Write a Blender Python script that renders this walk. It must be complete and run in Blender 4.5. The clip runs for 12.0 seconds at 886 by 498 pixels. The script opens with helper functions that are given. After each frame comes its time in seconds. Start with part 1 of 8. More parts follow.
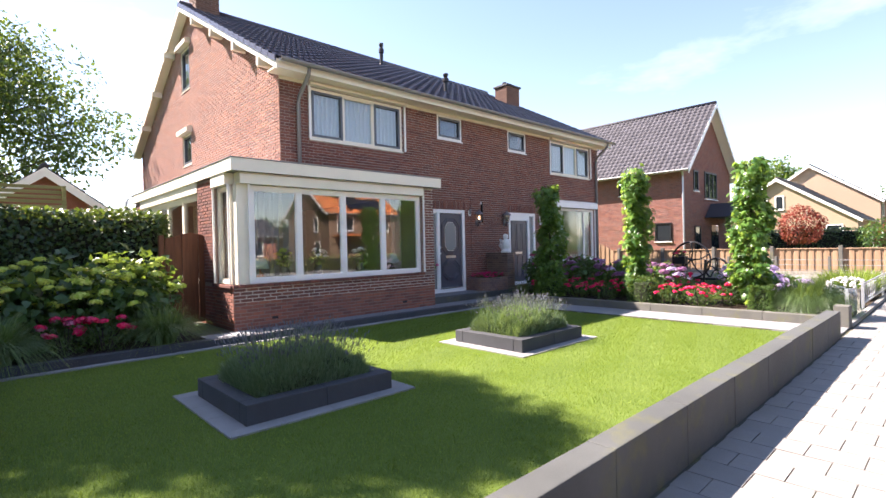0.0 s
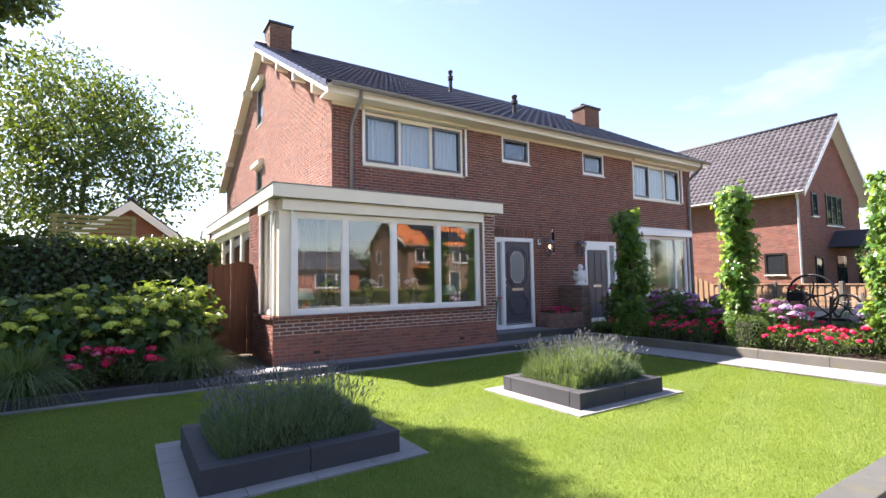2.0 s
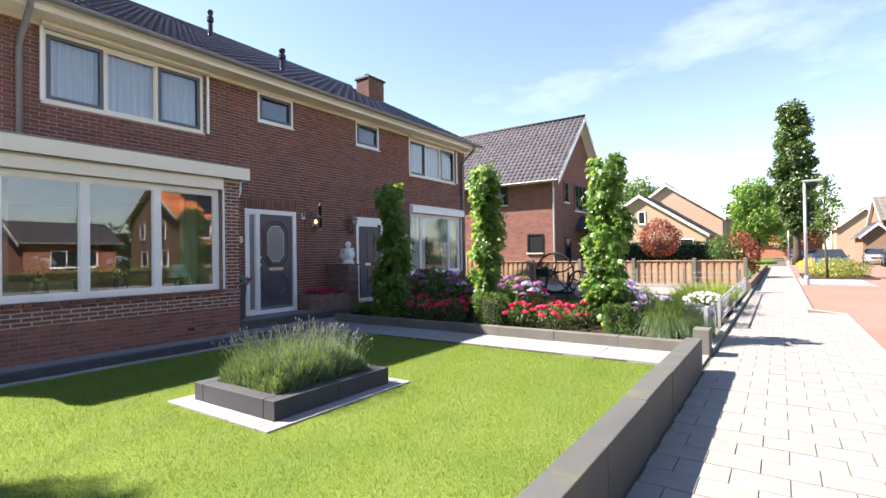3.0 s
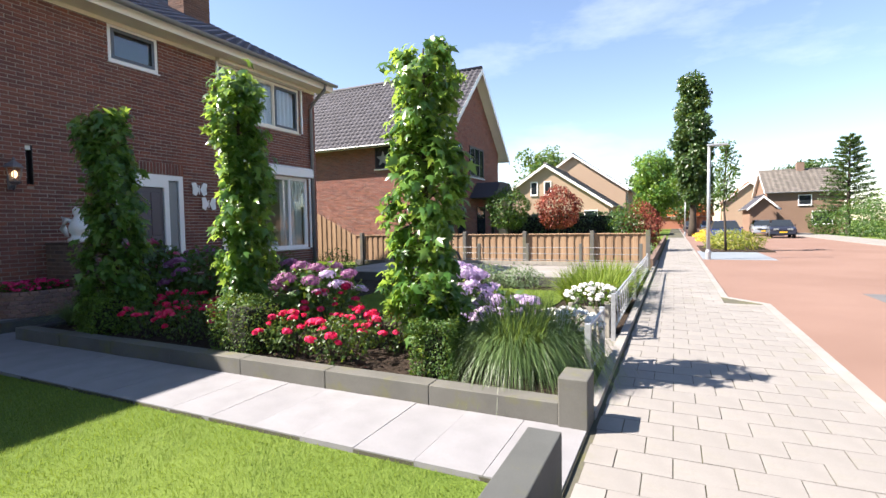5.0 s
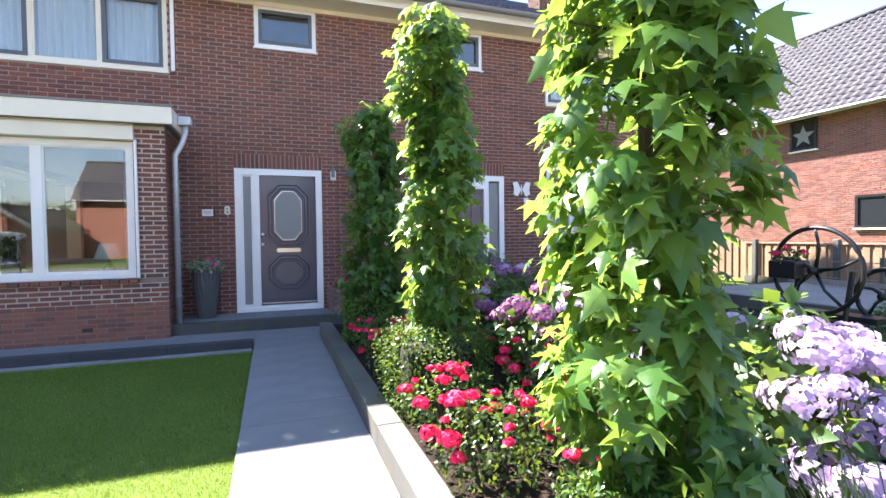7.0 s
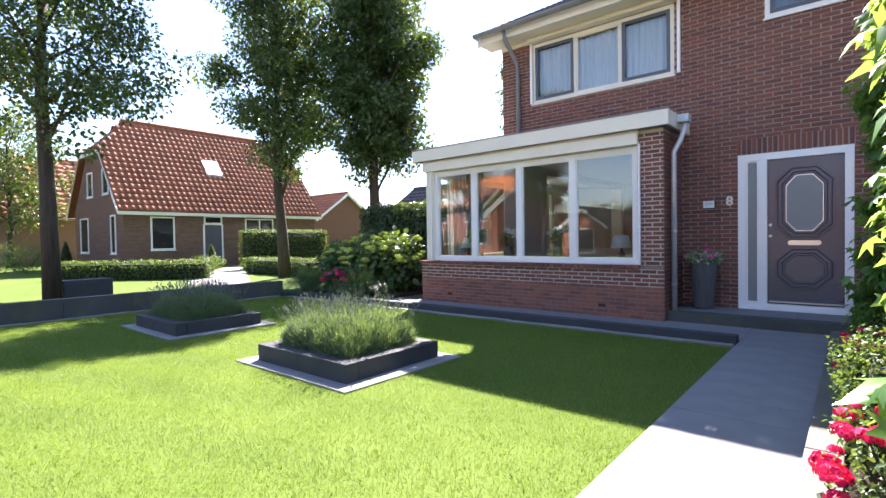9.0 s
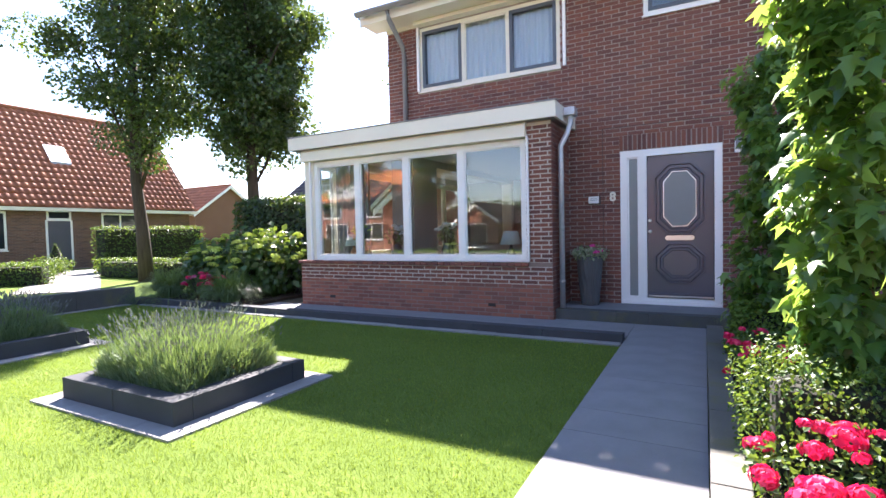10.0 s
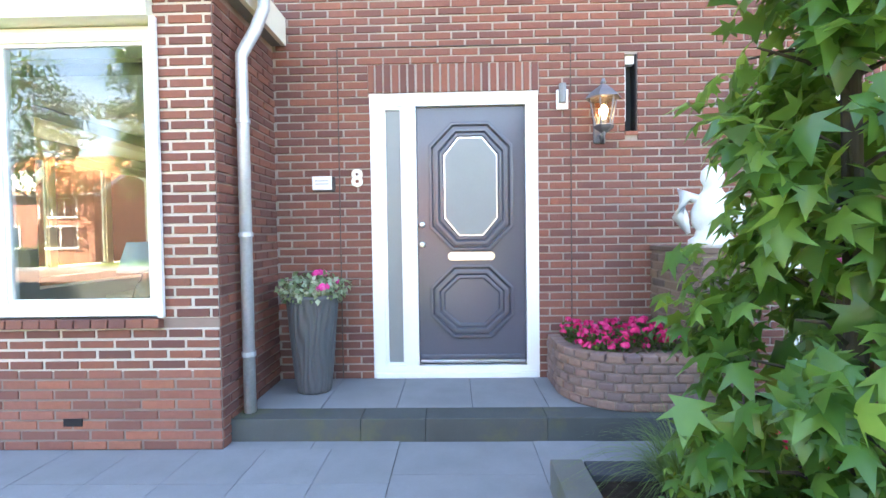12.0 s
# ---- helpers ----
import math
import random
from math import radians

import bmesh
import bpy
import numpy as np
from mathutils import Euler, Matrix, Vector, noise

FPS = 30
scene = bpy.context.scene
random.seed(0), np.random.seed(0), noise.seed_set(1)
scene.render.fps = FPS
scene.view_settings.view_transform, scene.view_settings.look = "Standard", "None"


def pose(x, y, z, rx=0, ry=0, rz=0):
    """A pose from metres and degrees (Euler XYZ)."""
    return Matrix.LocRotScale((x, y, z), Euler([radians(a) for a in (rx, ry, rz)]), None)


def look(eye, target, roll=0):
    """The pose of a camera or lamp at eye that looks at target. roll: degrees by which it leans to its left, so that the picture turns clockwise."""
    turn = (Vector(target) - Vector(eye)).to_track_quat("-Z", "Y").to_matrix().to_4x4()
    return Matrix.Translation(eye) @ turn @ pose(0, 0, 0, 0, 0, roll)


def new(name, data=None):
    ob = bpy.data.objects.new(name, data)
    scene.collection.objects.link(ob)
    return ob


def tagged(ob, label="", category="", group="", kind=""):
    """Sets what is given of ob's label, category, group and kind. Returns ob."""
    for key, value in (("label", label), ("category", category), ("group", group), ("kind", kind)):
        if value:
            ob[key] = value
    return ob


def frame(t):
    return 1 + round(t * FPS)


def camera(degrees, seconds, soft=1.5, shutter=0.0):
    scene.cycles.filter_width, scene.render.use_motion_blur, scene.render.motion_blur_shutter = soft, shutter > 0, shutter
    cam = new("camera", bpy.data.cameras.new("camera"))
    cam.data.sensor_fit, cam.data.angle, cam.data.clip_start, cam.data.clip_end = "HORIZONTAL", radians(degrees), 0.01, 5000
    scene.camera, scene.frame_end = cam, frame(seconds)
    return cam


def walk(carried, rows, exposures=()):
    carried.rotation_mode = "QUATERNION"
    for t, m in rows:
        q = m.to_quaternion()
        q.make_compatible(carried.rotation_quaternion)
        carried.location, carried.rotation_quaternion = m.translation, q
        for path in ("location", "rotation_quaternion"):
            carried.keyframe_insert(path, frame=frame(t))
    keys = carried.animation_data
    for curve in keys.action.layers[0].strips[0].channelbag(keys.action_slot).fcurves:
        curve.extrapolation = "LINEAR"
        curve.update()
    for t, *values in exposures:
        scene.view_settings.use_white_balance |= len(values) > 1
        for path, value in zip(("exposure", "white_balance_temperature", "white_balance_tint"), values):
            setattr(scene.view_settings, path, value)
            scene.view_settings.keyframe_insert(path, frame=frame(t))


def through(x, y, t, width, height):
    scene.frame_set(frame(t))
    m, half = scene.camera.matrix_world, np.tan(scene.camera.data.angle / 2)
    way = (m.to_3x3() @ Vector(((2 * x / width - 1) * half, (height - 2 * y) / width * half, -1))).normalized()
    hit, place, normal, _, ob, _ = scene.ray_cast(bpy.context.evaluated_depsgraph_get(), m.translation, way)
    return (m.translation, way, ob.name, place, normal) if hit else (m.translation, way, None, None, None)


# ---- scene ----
cam = camera(84.2, 12.0)
PATH = [
    (0, (0.328, -0.279, 1.472), (1.697, 1.179, 1.46), -1.3),
    (0.5, (0.713, -0.144, 1.458), (1.926, 1.446, 1.506), -1.2),
    (0.7, (0.826, -0.122, 1.446), (1.969, 1.518, 1.508), -1.1),
    (1, (0.95, -0.041, 1.448), (2.036, 1.637, 1.526), -0.9),
    (1.5, (1.113, 0.053, 1.443), (2.153, 1.758, 1.546), -0.8),
    (2, (1.438, 0.114, 1.424), (2.531, 1.784, 1.552), -0.9),
    (2.5, (2.088, 0.109, 1.428), (3.456, 1.566, 1.503), -1.1),
    (3, (2.938, 0.197, 1.424), (4.586, 1.33, 1.448), -0.9),
    (3.5, (3.926, 0.331, 1.43), (5.694, 1.266, 1.419), -0.7),
    (3.7, (4.323, 0.38, 1.421), (6.114, 1.27, 1.383), -0.7),
    (5.3, (7.59, 0.491, 1.409), (9.396, 1.343, 1.309), -0.9),
    (5.5, (7.893, 0.5, 1.414), (9.706, 1.339, 1.328), -0.5),
    (6, (8.774, 0.631, 1.392), (10.502, 1.636, 1.325), -0.7),
    (6.5, (9.428, 0.899, 1.392), (10.752, 2.396, 1.328), -0.7),
    (7, (9.798, 1.152, 1.376), (10.455, 3.04, 1.321), -0.7),
    (7.5, (10.043, 1.149, 1.37), (9.849, 3.14, 1.329), -1.1),
    (7.7, (10.155, 1.129, 1.343), (9.66, 3.066, 1.311), -1.0),
    (8.1, (10.3, 1.095, 1.325), (9.343, 2.851, 1.29), -1.0),
    (8.5, (10.46, 1.055, 1.312), (9.251, 2.648, 1.273), -1.0),
    (8.9, (10.58, 1.03, 1.305), (9.294, 2.562, 1.263), -0.9),
    (9.3, (10.633, 1.054, 1.292), (9.367, 2.602, 1.249), -0.9),
    (9.5, (10.592, 1.197, 1.328), (9.355, 2.768, 1.273), -1.2),
    (10, (10.385, 1.733, 1.332), (9.443, 3.496, 1.262), -1.3),
    (10.5, (10.217, 2.611, 1.4), (9.58, 4.505, 1.312), -1.3),
    (11, (10.111, 3.621, 1.407), (9.74, 5.584, 1.318), -1.4),
    (11.5, (10.016, 4.625, 1.385), (9.816, 6.614, 1.307), -0.8),
    (12, (9.922, 5.689, 1.349), (9.874, 7.687, 1.289), -0.8),
]
EXPOSURES = [(0, 2.34, 6880, 23), (2.0, 2.34, 6880, 23), (3.0, 2.14, 6800, 20), (5.5, 1.86, 6700, 16), (6.0, 1.96, 6700, 16), (6.6, 2.48, 6550, 17), (7.5, 3.22, 6300, 18), (8.3, 2.8, 6300, 18), (9.5, 2.5, 6420, 23), (10, 2.75, 6420, 22), (10.5, 3.5, 6550, 20), (11.2, 4.1, 6750, 14), (12, 4.62, 7150, 11)]
walk(cam, [(t, look(eye, target, roll)) for t, eye, target, roll in PATH], EXPOSURES)

# ---- light ----
SUN = Vector((-0.45, 0.86, 1.0)).normalized()
world = bpy.data.worlds.new("sky")
scene.world = world
world.use_nodes = True
wn = world.node_tree.nodes
sky = wn.new("ShaderNodeTexSky")
sky.sky_type, sky.sun_disc = "NISHITA", False
sky.sun_elevation, sky.sun_rotation = math.asin(SUN.z), math.atan2(SUN.x, SUN.y)
sky.air_density, sky.dust_density, sky.ozone_density = 1.0, 0.2, 1.4
coords, cloud, veil, haze = wn.new("ShaderNodeTexCoord"), wn.new("ShaderNodeTexNoise"), wn.new("ShaderNodeValToRGB"), wn.new("ShaderNodeMix")
stretch = wn.new("ShaderNodeMapping")
stretch.inputs["Scale"].default_value = (1.0, 1.0, 3.2)
cloud.inputs["Scale"].default_value, cloud.inputs["Detail"].default_value, cloud.inputs["Roughness"].default_value = 2.2, 8.0, 0.6
veil.color_ramp.elements[0].position, veil.color_ramp.elements[1].position = 0.54, 0.78
veil.color_ramp.elements[1].color = (0.3, 0.3, 0.3, 1)
haze.data_type = "RGBA"
haze.inputs[7].default_value = (7.0, 7.6, 8.4, 1)
for a, b in ((coords.outputs["Generated"], stretch.inputs["Vector"]), (stretch.outputs[0], cloud.inputs["Vector"]), (cloud.outputs["Fac"], veil.inputs[0]), (veil.outputs[0], haze.inputs[0]), (sky.outputs[0], haze.inputs[6]), (haze.outputs[2], wn["Background"].inputs[0])):
    world.node_tree.links.new(a, b)
wn["Background"].inputs[1].default_value = 0.072
sun_data = bpy.data.lights.new("sun", "SUN")
sun_data.energy, sun_data.angle, sun_data.color = 5.0, radians(0.53), (1.0, 0.95, 0.86)
sun = new("sun", sun_data)
sun.matrix_world = look(SUN * 60, (0, 0, 0))


# ---- helpers of this scene ----
def mesh_of(bm, name, material, smooth=False):
    me = bpy.data.meshes.new(name)
    bm.normal_update()
    bm.to_mesh(me)
    bm.free()
    if material:
        me.materials.append(material)
    if smooth:
        for p in me.polygons:
            p.use_smooth = True
    return me


def thing(name, bm, material, label="", category="", group="", kind="", smooth=False):
    """A top-level mesh, or an empty when bm is None."""
    return tagged(new(name, mesh_of(bm, name, material, smooth) if bm is not None else None), label, category, group, kind)


def part(name, bm, material, parent, label="", smooth=False):
    ob = new(name, mesh_of(bm, name, material, smooth))
    ob.parent = parent
    ob.matrix_parent_inverse = Matrix.Identity(4)
    return tagged(ob, label)


def raw_mesh(name, verts, faces, material, smooth=False):
    me = bpy.data.meshes.new(name)
    me.from_pydata(verts, [], faces)
    me.materials.append(material)
    if smooth:
        me.polygons.foreach_set("use_smooth", [True] * len(me.polygons))
    me.update()
    return me


def raw_part(name, verts, faces, material, parent=None, label="", smooth=False, kind=""):
    ob = new(name, raw_mesh(name, verts, faces, material, smooth))
    if parent:
        ob.parent = parent
    return tagged(ob, label, kind=kind)


def box(bm, x0, x1, y0, y1, z0, z1, bevel=0.0):
    vs = [bm.verts.new(p) for p in ((x0, y0, z0), (x1, y0, z0), (x1, y1, z0), (x0, y1, z0), (x0, y0, z1), (x1, y0, z1), (x1, y1, z1), (x0, y1, z1))]
    fs = [bm.faces.new([vs[i] for i in f]) for f in ((3, 2, 1, 0), (4, 5, 6, 7), (0, 1, 5, 4), (1, 2, 6, 5), (2, 3, 7, 6), (3, 0, 4, 7))]
    if bevel:
        bmesh.ops.bevel(bm, geom=list({e for f in fs for e in f.edges}), offset=bevel, segments=2, affect="EDGES", profile=0.5)
    return bm


def B(*a, bevel=0.0):
    return box(bmesh.new(), *a, bevel=bevel)


def tube(bm, pts, radii, seg=10, cap=True):
    """A tube through points, with a radius at each."""
    pts = [Vector(p) for p in pts]
    if not hasattr(radii, "__len__"):
        radii = [radii] * len(pts)
    rings = []
    for i, p in enumerate(pts):
        d = (pts[min(i + 1, len(pts) - 1)] - pts[max(i - 1, 0)]).normalized()
        a = d.cross(Vector((0, 0, 1)) if abs(d.z) < 0.9 else Vector((1, 0, 0))).normalized()
        b = d.cross(a)
        rings.append([bm.verts.new(p + radii[i] * (math.cos(2 * math.pi * k / seg) * a + math.sin(2 * math.pi * k / seg) * b)) for k in range(seg)])
    for r, s in zip(rings, rings[1:]):
        for k in range(seg):
            bm.faces.new((r[k], s[k], s[(k + 1) % seg], r[(k + 1) % seg]))
    if cap:
        bm.faces.new(rings[0])
        bm.faces.new(rings[-1][::-1])
    return bm


def lathe(bm, profile, seg=24, at=(0, 0, 0)):
    """A body turned round z; profile: (radius, z)."""
    o = Vector(at)
    rings = [[bm.verts.new(o + Vector((r * math.cos(2 * math.pi * k / seg), r * math.sin(2 * math.pi * k / seg), z))) for k in range(seg)] for r, z in profile]
    for r, s in zip(rings, rings[1:]):
        for k in range(seg):
            bm.faces.new((r[k], r[(k + 1) % seg], s[(k + 1) % seg], s[k]))
    bm.faces.new(rings[0][::-1])
    bm.faces.new(rings[-1])
    return bm


def prism(bm, outline, axis, a0, a1):
    """An outline of (u, v) pushed from a0 to a1 along axis: x gives (a, u, v), y (u, a, v), z (u, v, a)."""
    def at(u, v, a):
        return {"x": (a, u, v), "y": (u, a, v), "z": (u, v, a)}[axis]
    r = [bm.verts.new(at(u, v, a0)) for u, v in outline]
    s = [bm.verts.new(at(u, v, a1)) for u, v in outline]
    n = len(outline)
    for k in range(n):
        bm.faces.new((r[k], r[(k + 1) % n], s[(k + 1) % n], s[k]))
    bm.faces.new(r[::-1])
    bm.faces.new(s)
    bmesh.ops.recalc_face_normals(bm, faces=bm.faces)
    return bm


def holed_wall(bm, axis, u0, u1, z0, z1, holes, a0, a1):
    """A wall in the plane u-z from a0 (outside) to a1 (inside), with rectangular holes (u0, u1, z0, z1) through it."""
    us = sorted({u0, u1, *[h[i] for h in holes for i in (0, 1)]})
    zs = sorted({z0, z1, *[h[i] for h in holes for i in (2, 3)]})

    def solid(i, j):
        if not (0 <= i < len(us) - 1 and 0 <= j < len(zs) - 1):
            return False
        u, z = (us[i] + us[i + 1]) / 2, (zs[j] + zs[j + 1]) / 2
        return u0 < u < u1 and z0 < z < z1 and not any(h[0] < u < h[1] and h[2] < z < h[3] for h in holes)

    def P(u, a, z):
        return bm.verts.new((u, a, z) if axis == "y" else (a, u, z))

    def quad(*ps):
        bm.faces.new([P(*p) for p in ps])

    for i in range(len(us) - 1):
        for j in range(len(zs) - 1):
            if not solid(i, j):
                continue
            u, v, z, w = us[i], us[i + 1], zs[j], zs[j + 1]
            quad((u, a0, z), (v, a0, z), (v, a0, w), (u, a0, w))
            quad((u, a1, z), (u, a1, w), (v, a1, w), (v, a1, z))
            if not solid(i - 1, j):
                quad((u, a0, z), (u, a0, w), (u, a1, w), (u, a1, z))
            if not solid(i + 1, j):
                quad((v, a0, z), (v, a1, z), (v, a1, w), (v, a0, w))
            if not solid(i, j - 1):
                quad((u, a0, z), (u, a1, z), (v, a1, z), (v, a0, z))
            if not solid(i, j + 1):
                quad((u, a0, w), (v, a0, w), (v, a1, w), (u, a1, w))
    bmesh.ops.remove_doubles(bm, verts=bm.verts, dist=1e-4)
    bmesh.ops.recalc_face_normals(bm, faces=bm.faces)
    return bm


# ---- materials ----
class Mat:
    """A node material: a Principled shader with shortcuts for the nodes before it."""

    def __init__(self, name, rough=0.6, metal=0.0, spec=0.5):
        self.m = bpy.data.materials.new(name)
        self.m.use_nodes = True
        self.t = self.m.node_tree
        self.b = self.t.nodes["Principled BSDF"]
        self.b.inputs["Roughness"].default_value, self.b.inputs["Metallic"].default_value = rough, metal
        self.b.inputs["Specular IOR Level"].default_value = spec

    def node(self, kind, **inputs):
        n = self.t.nodes.new("ShaderNode" + kind)
        for k, v in inputs.items():
            self.put(n.inputs[k.replace("_", " ")], v)
        return n

    def put(self, socket, v):
        if hasattr(v, "is_output"):
            self.t.links.new(v, socket)
        else:
            socket.default_value = (*v, 1.0) if hasattr(v, "__len__") and len(v) == 3 and socket.type == "RGBA" else v

    def place(self, scale=1.0):
        c = self.node("TexCoord")
        m = self.node("Mapping", Vector=c.outputs["Object"])
        m.inputs["Scale"].default_value = scale if hasattr(scale, "__len__") else (scale, scale, scale)
        return m.outputs[0]

    def noise(self, scale, detail=4.0, rough=0.6, vector=None):
        n = self.node("TexNoise", Scale=scale, Detail=detail, Roughness=rough)
        self.put(n.inputs["Vector"], vector if vector is not None else self.place())
        return n.outputs["Fac"]

    def ramp(self, fac, *stops):
        r = self.node("ValToRGB", Fac=fac)
        e = r.color_ramp.elements
        while len(e) < len(stops):
            e.new(0.5)
        for i, (p, c) in enumerate(stops):
            e[i].position, e[i].color = p, (*c, 1.0) if len(c) == 3 else c
        return r.outputs[0]

    def mix(self, fac, a, b, mode="MIX"):
        n = self.t.nodes.new("ShaderNodeMix")
        n.data_type, n.blend_type = "RGBA", mode
        self.put(n.inputs[0], fac), self.put(n.inputs[6], a), self.put(n.inputs[7], b)
        return n.outputs[2]

    def math(self, op, a, b=0.0):
        n = self.t.nodes.new("ShaderNodeMath")
        n.operation = op
        self.put(n.inputs[0], a), self.put(n.inputs[1], b)
        return n.outputs[0]

    def color(self, v):
        self.put(self.b.inputs["Base Color"], v)
        return self

    def bump(self, height, strength=0.3, dist=0.01):
        n = self.node("Bump", Height=height, Strength=strength, Distance=dist)
        self.t.links.new(n.outputs[0], self.b.inputs["Normal"])
        return self

    def island(self):
        return self.node("NewGeometry").outputs["Random Per Island"]

    def object_random(self):
        return self.node("ObjectInfo").outputs["Random"]


def plain(name, c, rough=0.5, metal=0.0, vary=0.12, scale=6.0, bump=0.0, grain=60.0):
    """Paint, metal or plastic: one colour with faint large and fine variation."""
    m = Mat(name, rough, metal)
    lo, hi = [x * (1 - vary) for x in c], [min(1, x * (1 + vary * 0.6)) for x in c]
    f = m.math("ADD", m.math("MULTIPLY", m.noise(scale, 3), 0.6), m.math("MULTIPLY", m.noise(grain, 2), 0.4))
    m.color(m.ramp(f, (0.3, lo), (0.7, hi)))
    if bump:
        m.bump(m.noise(grain, 3), bump, 0.004)
    return m.m


def brick_material(name, c1, c2, c3, per_object):
    m = Mat(name, 0.85, spec=0.25)
    r = m.object_random() if per_object else m.island()
    shift = m.node("VectorMath")
    m.put(shift.inputs[0], m.place())
    m.put(shift.inputs[1], m.math("MULTIPLY", r, 7.0))
    spot = shift.outputs[0]
    base = m.ramp(r, (0.0, c1), (0.3, c2), (0.5, [x * f for x, f in zip(c2, (1.2, 1.12, 0.95))]), (0.75, c3), (1.0, [x * f for x, f in zip(c1, (0.7, 0.74, 0.84))]))
    col = m.mix(m.math("MULTIPLY", m.ramp(m.noise(26.0, 5, 0.75, spot), (0.35, (0, 0, 0)), (0.75, (1, 1, 1))), 0.45), base, [x * 0.5 for x in c2], "MIX")
    col = m.mix(m.math("MULTIPLY", m.noise(1.1, 3), 0.14), col, (0.34, 0.25, 0.2))
    m.color(col)
    m.bump(m.math("ADD", m.noise(160.0, 4, 0.7), m.math("MULTIPLY", m.noise(45.0, 3, 0.6, spot), 1.5)), 0.6, 0.004)
    return m.m


def leaf_material(name, lo, mid, hi, rough=0.4, through=0.35, spec=0.5, glow=(0.4, 0.55, 0.05)):
    """Leaves: colour by the leaf, gloss on top, light passing through."""
    m = Mat(name, rough, spec=spec)
    col = m.ramp(m.island(), (0.0, lo), (0.5, mid), (1.0, hi))
    col = m.mix(m.math("MULTIPLY", m.noise(30.0, 2), 0.3), col, lo)
    m.color(col)
    tr = m.node("BsdfTranslucent")
    bright = m.mix(0.5, col, glow)
    m.put(tr.inputs["Color"], bright)
    mix = m.node("MixShader", Fac=through)
    m.t.links.new(m.b.outputs[0], mix.inputs[1])
    m.t.links.new(tr.outputs[0], mix.inputs[2])
    m.t.links.new(mix.outputs[0], m.t.nodes["Material Output"].inputs[0])
    return m.m


RED = ((0.168, 0.06, 0.047), (0.197, 0.072, 0.054), (0.136, 0.052, 0.045))
M_BRICK = brick_material("brick", *RED, False)
M_BRICK1 = brick_material("brick_single", *RED, True)
M_PLINTH = brick_material("plinth_brick", (0.24, 0.085, 0.06), (0.28, 0.105, 0.075), (0.2, 0.08, 0.06), False)
M_FARBRICK = brick_material("far_brick", (0.25, 0.105, 0.08), (0.29, 0.125, 0.095), (0.21, 0.09, 0.072), False)
# gable brick: a paler, pinker mix than the front's
M_GABLEBRICK = brick_material("pale_gable_brick", (0.31, 0.15, 0.12), (0.36, 0.18, 0.145), (0.27, 0.13, 0.105), False)
M_NEXTBRICK = brick_material("dark_red_brick", (0.2, 0.075, 0.062), (0.225, 0.086, 0.07), (0.165, 0.065, 0.056), False)
M_COTTAGE = brick_material("old_brown_brick", (0.125, 0.068, 0.052), (0.15, 0.08, 0.06), (0.1, 0.056, 0.046), False)
M_BEIGE = brick_material("beige_brick", (0.27, 0.21, 0.17), (0.32, 0.25, 0.205), (0.24, 0.19, 0.155), False)
M_GREYBRICK = brick_material("grey_brown_brick", (0.15, 0.1, 0.08), (0.19, 0.13, 0.105), (0.12, 0.085, 0.07), False)
M_MORTAR = plain("mortar", (0.42, 0.37, 0.31), 0.95, vary=0.25, scale=3, bump=0.5, grain=120)
M_DARKMORTAR = plain("dark_mortar", (0.25, 0.18, 0.15), 0.95, vary=0.25, scale=3, bump=0.5, grain=120)
M_FACADEMORTAR = plain("grey_mortar", (0.35, 0.3, 0.262), 0.95, vary=0.25, scale=3, bump=0.5, grain=120)
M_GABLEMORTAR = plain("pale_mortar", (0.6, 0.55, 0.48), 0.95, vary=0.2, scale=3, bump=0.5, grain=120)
M_WHITE = plain("white_paint", (0.78, 0.78, 0.76), 0.35, vary=0.05, scale=2)
M_CREAM = plain("cream_paint", (0.76, 0.72, 0.6), 0.4, vary=0.06, scale=2)
M_GREYSASH = plain("grey_sash_paint", (0.075, 0.085, 0.1), 0.3, vary=0.1)
M_DOOR = plain("grey_door_paint", (0.085, 0.085, 0.105), 0.22, vary=0.08, scale=1.5)
M_ZINC = plain("zinc", (0.5, 0.52, 0.54), 0.4, 0.35, vary=0.25, scale=5)
M_PIPE = plain("grey_pipe", (0.2, 0.2, 0.2), 0.45, vary=0.2)
M_BLACK = plain("black_metal", (0.018, 0.018, 0.02), 0.4, 0.3)
M_STEEL = plain("brushed_steel", (0.62, 0.62, 0.62), 0.28, 0.95)


def stone_material(name, c, moss=0.0, rough=0.75, per_object=False, per_island=False):
    m = Mat(name, rough, spec=0.3)
    f = m.noise(1.3, 5, 0.65)
    col = m.ramp(f, (0.3, [x * 0.75 for x in c]), (0.7, [min(1, x * 1.2) for x in c]))
    col = m.mix(m.math("MULTIPLY", m.noise(90.0, 3), 0.55), col, [x * 0.6 for x in c])
    if per_object or per_island:
        col = m.mix(m.math("MULTIPLY", m.island() if per_island else m.object_random(), 0.35), col, [x * 0.7 for x in c])
    if moss:
        g = m.ramp(m.noise(2.2, 5, 0.7), (0.52, (0, 0, 0)), (0.68, (1, 1, 1)))
        col = m.mix(m.math("MULTIPLY", g, moss), col, (0.13, 0.13, 0.03))
    m.color(col)
    m.bump(m.noise(140.0, 4, 0.7), 0.4, 0.004)
    return m.m


